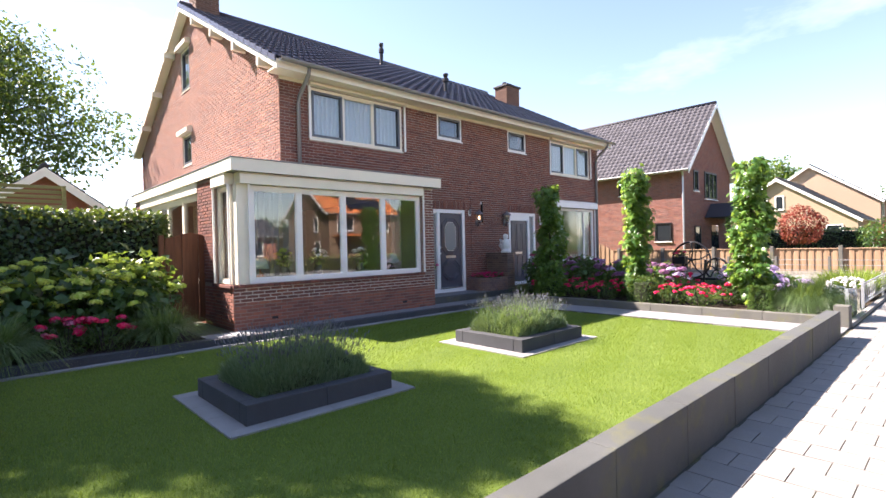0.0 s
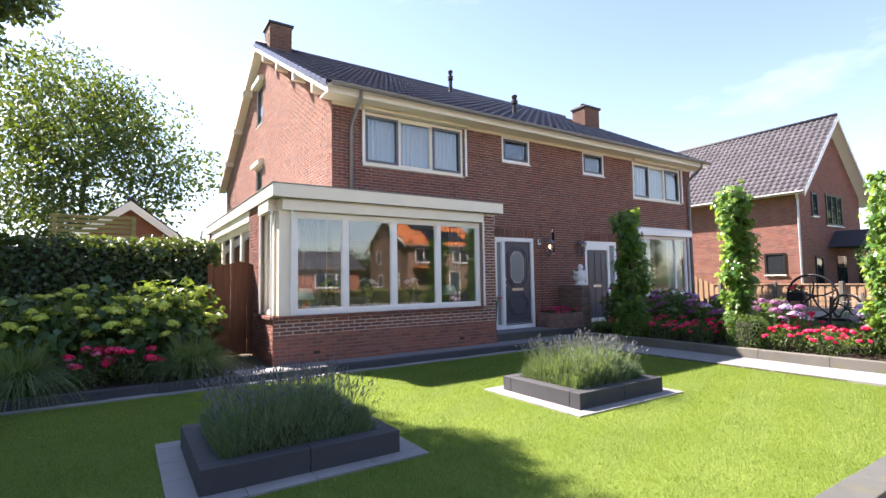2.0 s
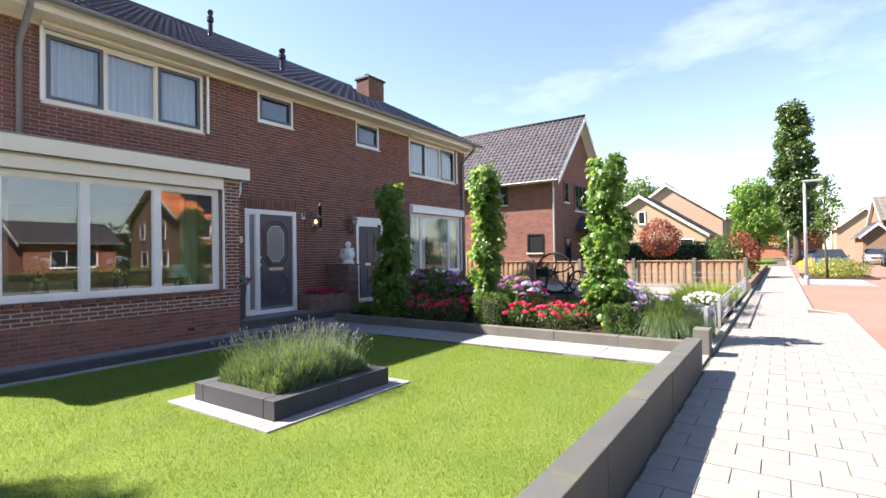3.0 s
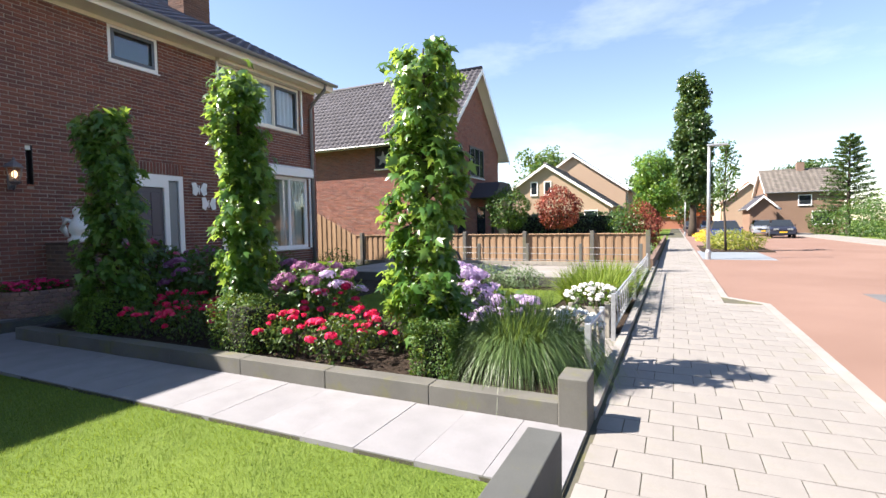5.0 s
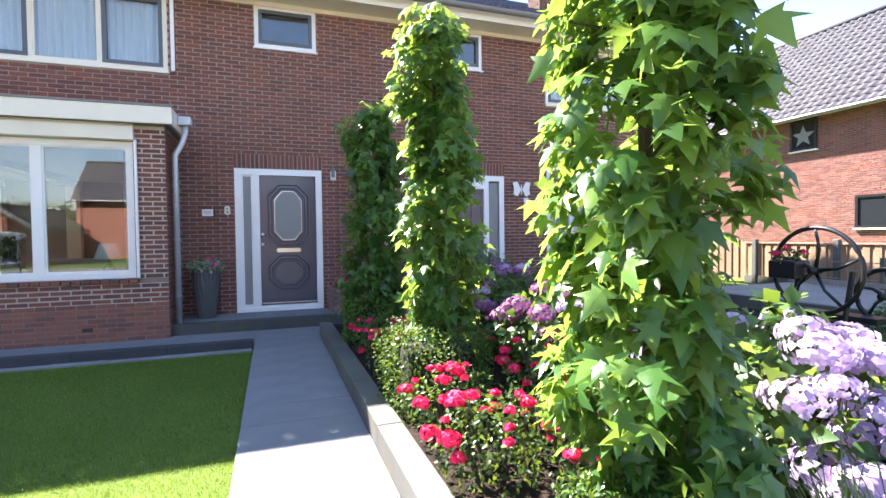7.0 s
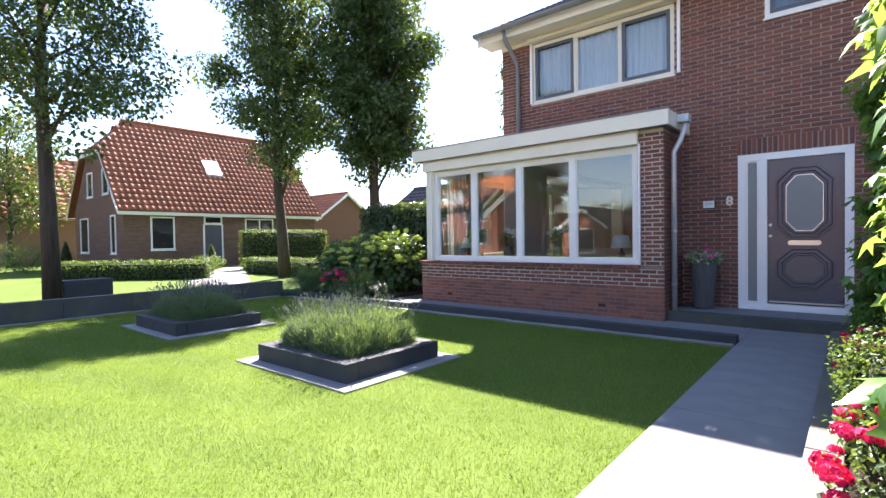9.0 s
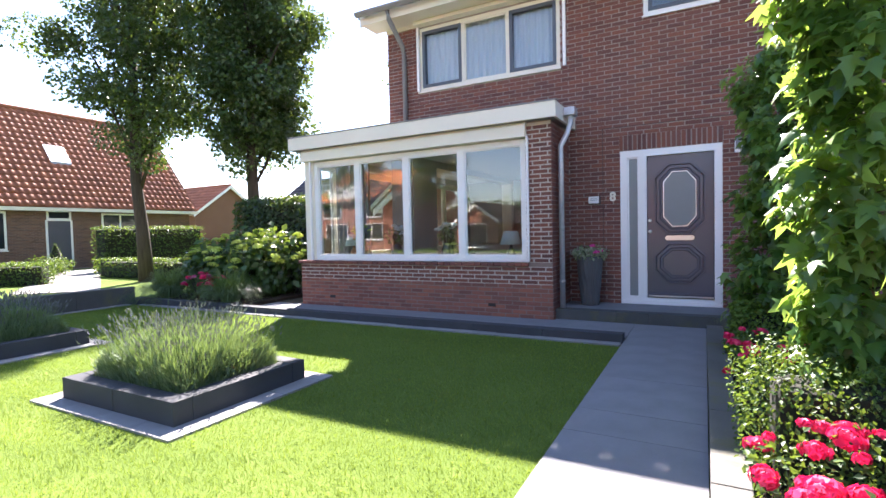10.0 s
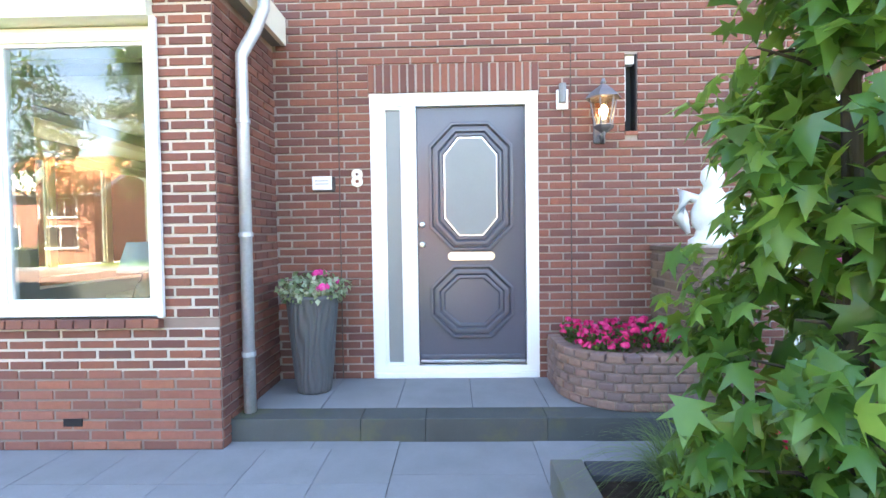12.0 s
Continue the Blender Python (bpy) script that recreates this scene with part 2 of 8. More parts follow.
M_DARKSTONE = stone_material("anthracite_concrete", (0.055, 0.058, 0.065))
M_WALLSTONE = stone_material("weathered_dark_concrete", (0.08, 0.084, 0.08), 0.42)
M_MOSSSTONE = stone_material("mossy_grey_concrete", (0.125, 0.123, 0.11), 0.6)
M_SLAB = stone_material("light_concrete_slab", (0.27, 0.265, 0.26), per_object=True)
M_GREYSLAB = stone_material("grey_path_slab", (0.25, 0.25, 0.26), per_object=True)
M_PAVER = stone_material("pavement_tile", (0.255, 0.242, 0.225), 0.2, per_object=True)
M_PAVERS = stone_material("pavement_tiles", (0.255, 0.242, 0.225), 0.2, per_island=True)
M_BED = stone_material("joint_sand", (0.085, 0.082, 0.06), 0.6, 0.95)
M_KERB = stone_material("kerb_stone", (0.27, 0.258, 0.24), 0.15)


def ground_material():
    m = Mat("grass_ground", 0.95, spec=0.1)
    m.color(m.ramp(m.noise(0.8, 6, 0.7), (0.3, (0.075, 0.12, 0.02)), (0.7, (0.12, 0.17, 0.035))))
    m.bump(m.noise(60.0, 4), 0.6, 0.02)
    return m.m


def road_material():
    m = Mat("red_asphalt", 0.9, spec=0.2)
    col = m.ramp(m.noise(0.35, 5, 0.6), (0.3, (0.175, 0.113, 0.088)), (0.7, (0.225, 0.15, 0.12)))
    col = m.mix(m.math("MULTIPLY", m.noise(180.0, 3), 0.5), col, (0.15, 0.08, 0.065))
    m.color(col)
    m.bump(m.noise(220.0, 3), 0.5, 0.004)
    return m.m


def soil_material():
    m = Mat("dark_soil", 0.98, spec=0.1)
    m.color(m.ramp(m.noise(14.0, 6, 0.75), (0.3, (0.022, 0.016, 0.012)), (0.7, (0.07, 0.052, 0.04))))
    m.bump(m.noise(22.0, 6, 0.8), 1.0, 0.04)
    return m.m


def wood_material(name, lo, hi, axis, rough=0.7, per_object=True):
    m = Mat(name, rough, spec=0.25)
    s = [14.0, 14.0, 14.0]
    s[axis] = 0.8
    f = m.noise(2.0, 6, 0.65, m.place(s))
    col = m.ramp(f, (0.3, lo), (0.7, hi))
    r = m.object_random() if per_object else m.island()
    col = m.mix(m.math("MULTIPLY", r, 0.4), col, [x * 0.6 for x in lo])
    m.color(col)
    m.bump(f, 0.35, 0.004)
    return m.m


M_GROUND, M_ROAD, M_SOIL = ground_material(), road_material(), soil_material()
M_GATE = wood_material("brown_stained_wood", (0.1, 0.037, 0.016), (0.19, 0.075, 0.034), 2, 0.5)
M_FENCE = wood_material("larch_fence_wood", (0.26, 0.165, 0.095), (0.4, 0.275, 0.175), 2)
M_GREYWOOD = wood_material("greyed_wood", (0.2, 0.19, 0.16), (0.33, 0.31, 0.27), 2)
M_BARK = wood_material("bark", (0.038, 0.03, 0.023), (0.09, 0.074, 0.056), 2, 0.9, False)
M_SLAT = wood_material("green_treated_slat", (0.2, 0.18, 0.07), (0.34, 0.3, 0.13), 0)


def glass_material(name, ior, tint):
    """A pane: clear, with a mirror's gloss by Fresnel."""
    m = Mat(name)
    tr = m.node("BsdfTransparent", Color=tint)
    gl = m.node("BsdfGlossy", Roughness=0.0)
    fr = m.node("LayerWeight", Blend=0.5)
    r0 = ((ior - 1) / (ior + 1)) ** 2
    gloss = m.math("ADD", m.math("MULTIPLY", m.math("POWER", fr.outputs["Facing"], 5.0), 1 - r0), r0)
    mix = m.node("MixShader", Fac=gloss)
    m.t.links.new(tr.outputs[0], mix.inputs[1])
    m.t.links.new(gl.outputs[0], mix.inputs[2])
    m.t.links.new(mix.outputs[0], m.t.nodes["Material Output"].inputs[0])
    return m.m


M_GLASS = glass_material("window_glass", 1.9, (0.9, 0.93, 0.92))
M_FROST = plain("frosted_glass", (0.2, 0.215, 0.215), 0.42, vary=0.04)
M_DARKGLASS = plain("dark_glass", (0.02, 0.025, 0.03), 0.03, vary=0.05)


def net_material():
    m = Mat("net_curtain", 0.9)
    m.color((0.75, 0.77, 0.8))
    tr = m.node("BsdfTranslucent", Color=(0.8, 0.82, 0.85))
    mix = m.node("MixShader", Fac=0.4)
    m.t.links.new(m.b.outputs[0], mix.inputs[1])
    m.t.links.new(tr.outputs[0], mix.inputs[2])
    m.t.links.new(mix.outputs[0], m.t.nodes["Material Output"].inputs[0])
    return m.m


M_NET = net_material()
M_PLASTER = plain("white_plaster", (0.7, 0.68, 0.63), 0.85, vary=0.05, scale=1)
M_DARKPLASTER = plain("grey_wall_paint", (0.4, 0.37, 0.33), 0.85, vary=0.08, scale=1)
# wall colour darkened so that the room behind the bay stays dim
M_TAUPE = plain("dim_room_taupe", (0.2, 0.185, 0.17), 0.85, vary=0.08, scale=1)
M_FLOORWOOD = wood_material("interior_floor", (0.16, 0.1, 0.06), (0.26, 0.17, 0.1), 0, 0.4)


def tile_material(name, c, rough, spec=0.5):
    m = Mat(name, rough, spec=spec)
    col = m.ramp(m.island(), (0.0, [x * 0.8 for x in c]), (0.6, c), (1.0, [x * 1.3 for x in c]))
    m.color(m.mix(m.math("MULTIPLY", m.noise(12.0, 4), 0.4), col, [x * 0.6 for x in c]))
    m.bump(m.noise(50.0, 3), 0.15, 0.003)
    return m.m


M_TILE = tile_material("black_glazed_roof_tile", (0.062, 0.056, 0.072), 0.27)
M_DARKTILE = tile_material("dark_grey_roof_tile", (0.06, 0.058, 0.07), 0.7, 0.3)
M_REDTILE = tile_material("red_clay_roof_tile", (0.36, 0.12, 0.055), 0.7)
M_ORANGETILE = tile_material("orange_clay_roof_tile", (0.55, 0.17, 0.055), 0.7)
M_BROWNTILE = tile_material("brown_roof_tile", (0.13, 0.115, 0.1), 0.8)


# ---- the setting ----
def flat(name, x0, x1, y0, y1, z0, z1, mat, label, category, bevel=0.0):
    return thing(name, B(x0, x1, y0, y1, z0, z1, bevel=bevel), mat, label, category, kind="structure")


thing("ground", B(-400, 500, -400, 500, -0.6, -0.06), M_GROUND, "flat grassy ground reaching to the horizon", "ground", kind="structure")
bm = bmesh.new()
prism(bm, [(-60, -9.3), (140, -9.3), (140, 0.0), (42, -0.42), (17.45, -0.42), (16.8, -0.98), (-60, -0.98)], "z", -0.2, -0.045)
thing("road", bm, M_ROAD, "red asphalt street with faded patches", "road", kind="structure")
bm = bmesh.new()
prism(bm, [(-60, -0.86), (16.75, -0.86), (17.4, -0.3), (140, -0.3), (140, 1.0), (-60, 1.0)], "z", -0.2, -0.006)
pavement = thing("pavement", bm, M_BED, "pavement of grey concrete tiles with mossy joints", "pavement", kind="structure")
flat("pavement_far", -60, 140, -12.0, -9.42, -0.2, -0.006, M_PAVER, "tiled pavement across the street", "pavement")
bm = bmesh.new()
prism(bm, [(-60, -0.98), (16.8, -0.98), (17.45, -0.42), (140, -0.42), (140, -0.3), (17.4, -0.3), (16.75, -0.86), (-60, -0.86)], "z", -0.2, 0.002)
thing("kerb", bm, M_KERB, "pale concrete kerb between pavement and street", "kerb", kind="structure")
flat("kerb_far", -60, 140, -9.42, -9.3, -0.2, 0.005, M_KERB, "pale concrete kerb on the opposite side of the street", "kerb")
lawn = flat("lawn", 0.15, 9.55, 1.16, 7.64, -0.2, -0.01, M_GROUND, "mown green lawn with faint mowing stripes", "lawn")
path_base = flat("garden_path", 9.556, 10.4, 1.0, 8.79, -0.2, 0.012, M_BED, "garden path of grey concrete slabs", "path")
terrace = flat("terrace", 2.9, 9.555, 7.82, 16.0, -0.2, 0.018, M_BED, "narrow terrace of grey concrete slabs along the bay", "path")
flat("bed_soil", 10.56, 12.4, 1.2, 8.08, -0.2, 0.13, M_SOIL, "dark bare soil of the flower bed", "soil")
flat("left_bed_soil", -0.1, 2.9, 7.8, 11.4, -0.2, 0.08, M_SOIL, "dark bare soil of the shrub bed", "soil")


# low walls and kerbs, block by block
def block_run(name, axis, u0, u1, v0, v1, z0, z1, step, mat, label, category, seed=3):
    """A row of wall blocks under one parent; the blocks butt with fine joints."""
    top = thing(name, None, None, label, category, kind="structure")
    rnd = random.Random(seed)
    n = max(1, round((u1 - u0) / step))
    w = (u1 - u0) / n
    for i in range(n):
        a, b, j = u0 + i * w + 0.002, u0 + (i + 1) * w - 0.002, rnd.uniform(-0.0025, 0.0025)
        bm = B(a, b, v0 + j, v1 + j, z0, z1 + j, bevel=0.006) if axis == "x" else B(v0 + j, v1 + j, a, b, z0, z1 + j, bevel=0.006)
        part("block", bm, mat, top)
    return top


block_run("low_wall_street", "x", -0.17, 9.45, 0.98, 1.15, -0.1, 0.39, 1.0, M_WALLSTONE, "low anthracite concrete wall between lawn and pavement", "low wall")
block_run("low_wall_side", "y", 1.155, 7.635, -0.17, 0.0, -0.1, 0.35, 1.0, M_WALLSTONE, "low anthracite concrete wall along the side of the lawn", "low wall")
block_run("terrace_kerb", "x", 2.9, 9.55, 7.64, 7.8, -0.1, 0.105, 1.0, M_DARKSTONE, "anthracite concrete edging between lawn and terrace", "edging")
block_run("shrub_bed_kerb", "x", -0.17, 2.9, 7.64, 7.8, -0.1, 0.115, 1.0, M_DARKSTONE, "anthracite concrete edging of the shrub bed", "edging")
block_run("flower_bed_kerb", "y", 1.2, 8.22, 10.405, 10.57, -0.1, 0.175, 1.0, M_MOSSSTONE, "grey mossy concrete edging of the flower bed", "edging")
block_run("flower_bed_end", "x", 10.575, 11.6, 8.07, 8.22, -0.1, 0.165, 1.0, M_DARKSTONE, "dark concrete edging at the end of the flower bed", "edging", 4)
bed_end_path = flat("bed_end_path", 10.405, 11.6, 8.225, 8.795, -0.2, 0.01, M_BED, "strip of grey slabs between flower bed and doorstep", "path")
mow_edge = thing("mowing_edge", None, None, "narrow strip of pale concrete slabs between lawn and edging", "edging", kind="structure")
for i in range(18):
    part("slab", B(0.3 + i * 0.513, 0.809 + i * 0.513, 7.5, 7.634, -0.1, 0.006 + 0.003 * (i % 3), bevel=0.004), M_SLAB, mow_edge)
for i in range(12):
    part("slab", B(0.008, 0.145, 1.17 + i * 0.525, 1.691 + i * 0.525, -0.1, 0.006 + 0.003 * (i % 3), bevel=0.004), M_SLAB, mow_edge)
thing("corner_post", B(10.38, 10.66, 1.0, 1.2, -0.1, 0.36, bevel=0.008), M_MOSSSTONE, "short grey concrete post at the corner of the flower bed", "post")
step = thing("door_step", None, None, "wide doorstep of anthracite blocks topped with grey slabs", "step", kind="structure")
for a, b in ((8.45, 9.3), (9.3, 9.72), (9.72, 10.5), (10.5, 11.6)):
    part("riser", B(a + 0.001, b - 0.001, 8.8, 9.0, -0.1, 0.168, bevel=0.005), M_WALLSTONE, step)
for i in range(6):
    part("slab", B(8.47 + i * 0.52, 8.987 + i * 0.52, 9.003, 9.7, -0.1, 0.166, bevel=0.004), M_GREYSLAB, step)

# ---- the pair of houses ----
FX0, FX1, FY, MID = 5.02, 18.24, 9.72, 11.63
RIDGE_Y, RIDGE_Z, EAVE_Y, EAVE_Z = 15.7, 8.85, 9.22, 5.33
BACK = 21.7
SLOPE = (RIDGE_Z - EAVE_Z) / (RIDGE_Y - EAVE_Y)
DOOR1, DOOR2 = (9.24, 10.61, 0.16, 2.5), (12.62, 14.04, 0.16, 2.5)
UP_L, UP_R = (5.71, 8.34, 3.94, 5.1), (14.97, 17.6, 3.94, 5.1)
SM_L, SM_R = (9.59, 10.56, 4.47, 5.15), (12.65, 13.6, 4.47, 5.15)
W4 = (14.99, 17.85, 0.85, 2.75)
HOLES = [DOOR1, DOOR2, UP_L, UP_R, SM_L, SM_R, W4]
SLOT = (11.31, 11.41, 2.13, 2.78)
BAYHOLE = (5.3, 8.2, 0.0, 2.8)


def roof_z(y):
    return EAVE_Z + (min(y, 2 * RIDGE_Y - y) - EAVE_Y) * SLOPE


house = thing("semi_detached_house", None, None, "pair of red-brown brick semi-detached houses with a dark tiled roof", "house", kind="structure")
bm = bmesh.new()
holed_wall(bm, "y", FX0, FX1, 0.0, 5.38, HOLES + [BAYHOLE, SLOT], FY, FY + 0.3)
wall_front = part("wall_front", bm, M_FACADEMORTAR, house)
GABLE_HOLES = [(15.75, 16.6, 6.45, 7.75), (15.75, 16.6, 4.15, 5.1)]
bm = bmesh.new()
holed_wall(bm, "x", FY + 0.31, BACK, 0.0, 5.38, GABLE_HOLES[1:] + [(11.0, 15.6, 0.8, 2.7)], FX0, FX0 + 0.3)
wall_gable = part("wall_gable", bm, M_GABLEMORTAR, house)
bm = bmesh.new()
us = [FY + 0.02, GABLE_HOLES[0][0], GABLE_HOLES[0][1], BACK]
g0, g1, gz0, gz1 = GABLE_HOLES[0]
prism(bm, [(us[0], 5.38), (g0, 5.38), (g0, roof_z(g0) - 0.08), (us[0], roof_z(us[0]) - 0.08)], "x", FX0, FX0 + 0.3)
prism(bm, [(g1, 5.38), (us[3], 5.38), (us[3], roof_z(us[3]) - 0.08), (g1, roof_z(g1) - 0.08)], "x", FX0, FX0 + 0.3)
prism(bm, [(g0, 5.38), (g1, 5.38), (g1, gz0), (g0, gz0)], "x", FX0, FX0 + 0.3)
prism(bm, [(g0, gz1), (g1, gz1), (g1, roof_z(g1) - 0.08), (g0, roof_z(g0) - 0.08)], "x", FX0, FX0 + 0.3)
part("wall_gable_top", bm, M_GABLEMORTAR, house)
part("wall_back", B(FX0, FX1, BACK, BACK + 0.3, 0, 5.3), M_BRICK, house)
bm = bmesh.new()
prism(bm, [(FY + 0.31, 0), (BACK, 0), (BACK, 5.2), (RIDGE_Y, RIDGE_Z - 0.15), (FY + 0.31, 5.3)], "x", FX1 - 0.3, FX1)
part("wall_right", bm, M_FARBRICK, house)


def clip_bricks(u0, u1, z0, z1, holes, top=None, length=0.21, course=0.0645, joint=0.0128, seed=1, cut=lambda u, z: True):
    """Bricks of a running bond in a field u-z, cut at holes: (u0, u1, z0, z1) of each."""
    out, k, z = [], 0, z0
    while z + course - joint <= z1 + 1e-6:
        u = u0 - (0 if k % 2 else (length + joint) / 2)
        spans = [(u0, u1)]
        for h in holes:
            if h[2] < z + course - joint - 0.004 and h[3] > z + 0.004:
                spans = [s for a, b in spans for s in ((a, min(b, h[0])), (max(a, h[1]), b)) if s[1] - s[0] > 0.014]
        while u < u1:
            for a, b in spans:
                p, q = max(a, u), min(b, u + length)
                if q - p > 0.014 and cut((p + q) / 2, z + course):
                    out.append((p, q, z, z + course - joint))
            u += length + joint
        z += course
        k += 1
    return out


def brick_field(name, bricks, axis, face, out, mat, parent, proud=0.011, seed=1):
    """Bricks joined into one mesh, each its own island."""
    rnd = random.Random(seed)
    verts, faces = [], []
    for p, q, z, w in bricks:
        d = face + out * (proud + rnd.uniform(-0.0035, 0.003))
        p, q, z, w = p + rnd.uniform(0, 0.004), q - rnd.uniform(0, 0.004), z + rnd.uniform(-0.001, 0.003), w - rnd.uniform(-0.001, 0.003)
        e, n = 0.003, len(verts)
        ring = [(p, z), (q, z), (q, w), (p, w)]
        inner = [(p + e, z + e), (q - e, z + e), (q - e, w - e), (p + e, w - e)]
        for (u, v), a in [(r, face) for r in ring] + [(r, d - out * 0.002) for r in ring] + [(r, d) for r in inner]:
            verts.append((u, a, v) if axis == "y" else (a, u, v))
        fs = [(n + 8, n + 9, n + 10, n + 11)]
        for i in range(4):
            j = (i + 1) % 4
            fs += [(n + i, n + j, n + 4 + j, n + 4 + i), (n + 4 + i, n + 4 + j, n + 8 + j, n + 8 + i)]
        if (axis == "y") != (out < 0):
            fs = [f[::-1] for f in fs]
        faces += fs
    ob = raw_part(name, verts, faces, mat, parent, kind="stuff")
    return ob


SOLDIERS = [(DOOR1[0] - 0.01, DOOR1[1] + 0.01, 2.5, 2.742), (DOOR2[0] - 0.01, DOOR2[1] + 0.01, 2.5, 2.742), (SM_L[0], SM_L[1], 5.15, 5.35), (SM_R[0], SM_R[1], 5.15, 5.35), (W4[0], W4[1] + 0.1, 2.75, 3.05), (UP_L[0], UP_L[1], 5.1, 5.35), (UP_R[0], UP_R[1], 5.1, 5.35)]
front_bricks = clip_bricks(FX0, FX1, 0.03, 5.33, HOLES + SOLDIERS + [SLOT, (FX0, 8.45, 0.0, 3.1)])
NEAR_DOOR = [b for b in front_bricks if 8.5 < b[0] < 11.3 and 0.16 < b[2] < 2.62]
brick_field("brickwork", [b for b in front_bricks if b not in NEAR_DOOR], "y", FY, -1, M_BRICK, wall_front)
gable_bricks = clip_bricks(FY, BACK, 3.15, 8.7, GABLE_HOLES, joint=0.018, cut=lambda u, z: z < roof_z(u) - 0.1)
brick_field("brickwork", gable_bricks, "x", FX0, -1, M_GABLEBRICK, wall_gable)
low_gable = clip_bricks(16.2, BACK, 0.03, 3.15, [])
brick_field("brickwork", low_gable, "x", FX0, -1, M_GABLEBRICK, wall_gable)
soldier_run = []
for x0, x1, z0, z1 in SOLDIERS[:2]:
    u = x0
    while u < x1 - 0.03:
        soldier_run.append((u, min(u + 0.053, x1), z0 + 0.008, z1 - 0.008))
        u += 0.0665
brick_field("soldier_course", soldier_run, "y", FY, -1, M_BRICK, wall_front, seed=5)


# ---- roofs ----
def tile_sheet(verts, faces, o, du, dv, rise=0.028, lip=0.024):
    """One pan tile: a waved sheet with a lower edge that stands proud."""
    n = du.cross(dv).normalized()
    k, b = 6, len(verts)
    for s, lift in ((0.0, rise - lip), (0.0, rise), (1.08, 0.006)):
        for i in range(k + 1):
            f = i / k
            w = 0.025 * math.sin(2 * math.pi * f * 0.9 + 0.4) * (1 if s or lift > rise - lip else 1)
            p = o + du * f * 1.02 + dv * s + n * (lift + w)
            verts.append(p[:])
    for r in range(2):
        for i in range(k):
            a = b + r * (k + 1) + i
            faces.append((a, a + 1, a + k + 2, a + k + 1))


def tile_roof(name, corner, along, up, mat, parent, w=0.3, h=0.345, pick=None):
    """A slope of roof tiles. corner: its lower end; along, up: the whole vectors of eave and slope. pick(i, j) says which become objects of their own."""
    corner, along, up = Vector(corner), Vector(along), Vector(up)
    nu, nv = round(along.length / w), round(up.length / h)
    du, dv = along / nu, up / nv
    verts, faces, singles = [], [], []
    for j in range(nv):
        for i in range(nu):
            o = corner + du * i + dv * j
            if pick and pick(i, j):
                singles.append(o)
            else:
                tile_sheet(verts, faces, o, du, dv)
    raw_part(name, verts, faces, mat, parent, smooth=True, kind="stuff")
    if singles:
        v, f = [], []
        tile_sheet(v, f, Vector((0, 0, 0)), du, dv)
        me = raw_mesh("roof_tile", v, f, mat, True)
        for o in singles:
            t = new("roof_tile", me)
            t.location = o
            t.parent = parent


def slab_roof(name, pts, thick, mat, parent):
    """A flat sloping slab under tiles: four corners, pushed down by thick."""
    bm = bmesh.new()
    v = [bm.verts.new(p) for p in pts] + [bm.verts.new((p[0], p[1], p[2] - thick)) for p in pts]
    for f in ((0, 1, 2, 3), (7, 6, 5, 4), (0, 4, 5, 1), (1, 5, 6, 2), (2, 6, 7, 3), (3, 7, 4, 0)):
        bm.faces.new([v[i] for i in f])
    bmesh.ops.recalc_face_normals(bm, faces=bm.faces)
    return part(name, bm, mat, parent)


RX0, RX1 = 4.74, 18.5
roof = slab_roof("roof", [(RX0 + 0.04, EAVE_Y, EAVE_Z + 0.02), (RX1 - 0.04, EAVE_Y, EAVE_Z + 0.02), (RX1 - 0.04, RIDGE_Y, RIDGE_Z + 0.02), (RX0 + 0.04, RIDGE_Y, RIDGE_Z + 0.02)], 0.1, M_TILE, house)
slab_roof("roof_back", [(RX0 + 0.04, RIDGE_Y, RIDGE_Z + 0.02), (RX1 - 0.04, RIDGE_Y, RIDGE_Z + 0.02), (RX1 - 0.04, 2 * RIDGE_Y - EAVE_Y, EAVE_Z + 0.02), (RX0 + 0.04, 2 * RIDGE_Y - EAVE_Y, EAVE_Z + 0.02)], 0.1, M_DARKTILE, house)
tile_roof("roof_tiles", (RX0, EAVE_Y - 0.06, EAVE_Z + 0.03), (RX1 - RX0, 0, 0), (0, RIDGE_Y - EAVE_Y + 0.06, RIDGE_Z - EAVE_Z), M_TILE, roof, pick=lambda i, j: i < 22 and j < 12)
bm = bmesh.new()
tube(bm, [(RX0, RIDGE_Y, RIDGE_Z + 0.05), (RX1, RIDGE_Y, RIDGE_Z + 0.05)], 0.1, 12)
part("ridge_cap", bm, M_TILE, roof, smooth=True)
# boxed eaves, verge boards with purlin ends
part("soffit", B(RX0 + 0.02, RX1 - 0.02, EAVE_Y + 0.02, FY - 0.01, 5.2, 5.235), M_CREAM, house)
part("fascia", B(RX0 + 0.02, RX1 - 0.02, EAVE_Y - 0.005, EAVE_Y + 0.02, 5.18, EAVE_Z + 0.02), M_CREAM, house)
part("frieze_board", B(FX0 - 0.012, FX1, FY - 0.03, FY - 0.011, 5.13, 5.2), M_CREAM, house)
bm = bmesh.new()
prism(bm, [(EAVE_Y, EAVE_Z + 0.02), (RIDGE_Y, RIDGE_Z + 0.02), (2 * RIDGE_Y - EAVE_Y, EAVE_Z + 0.02), (2 * RIDGE_Y - EAVE_Y, EAVE_Z - 0.18), (RIDGE_Y, RIDGE_Z - 0.19), (EAVE_Y, EAVE_Z - 0.18)], "x", RX0 + 0.0, RX0 + 0.035)
part("verge_board", bm, M_CREAM, house)
bm = bmesh.new()
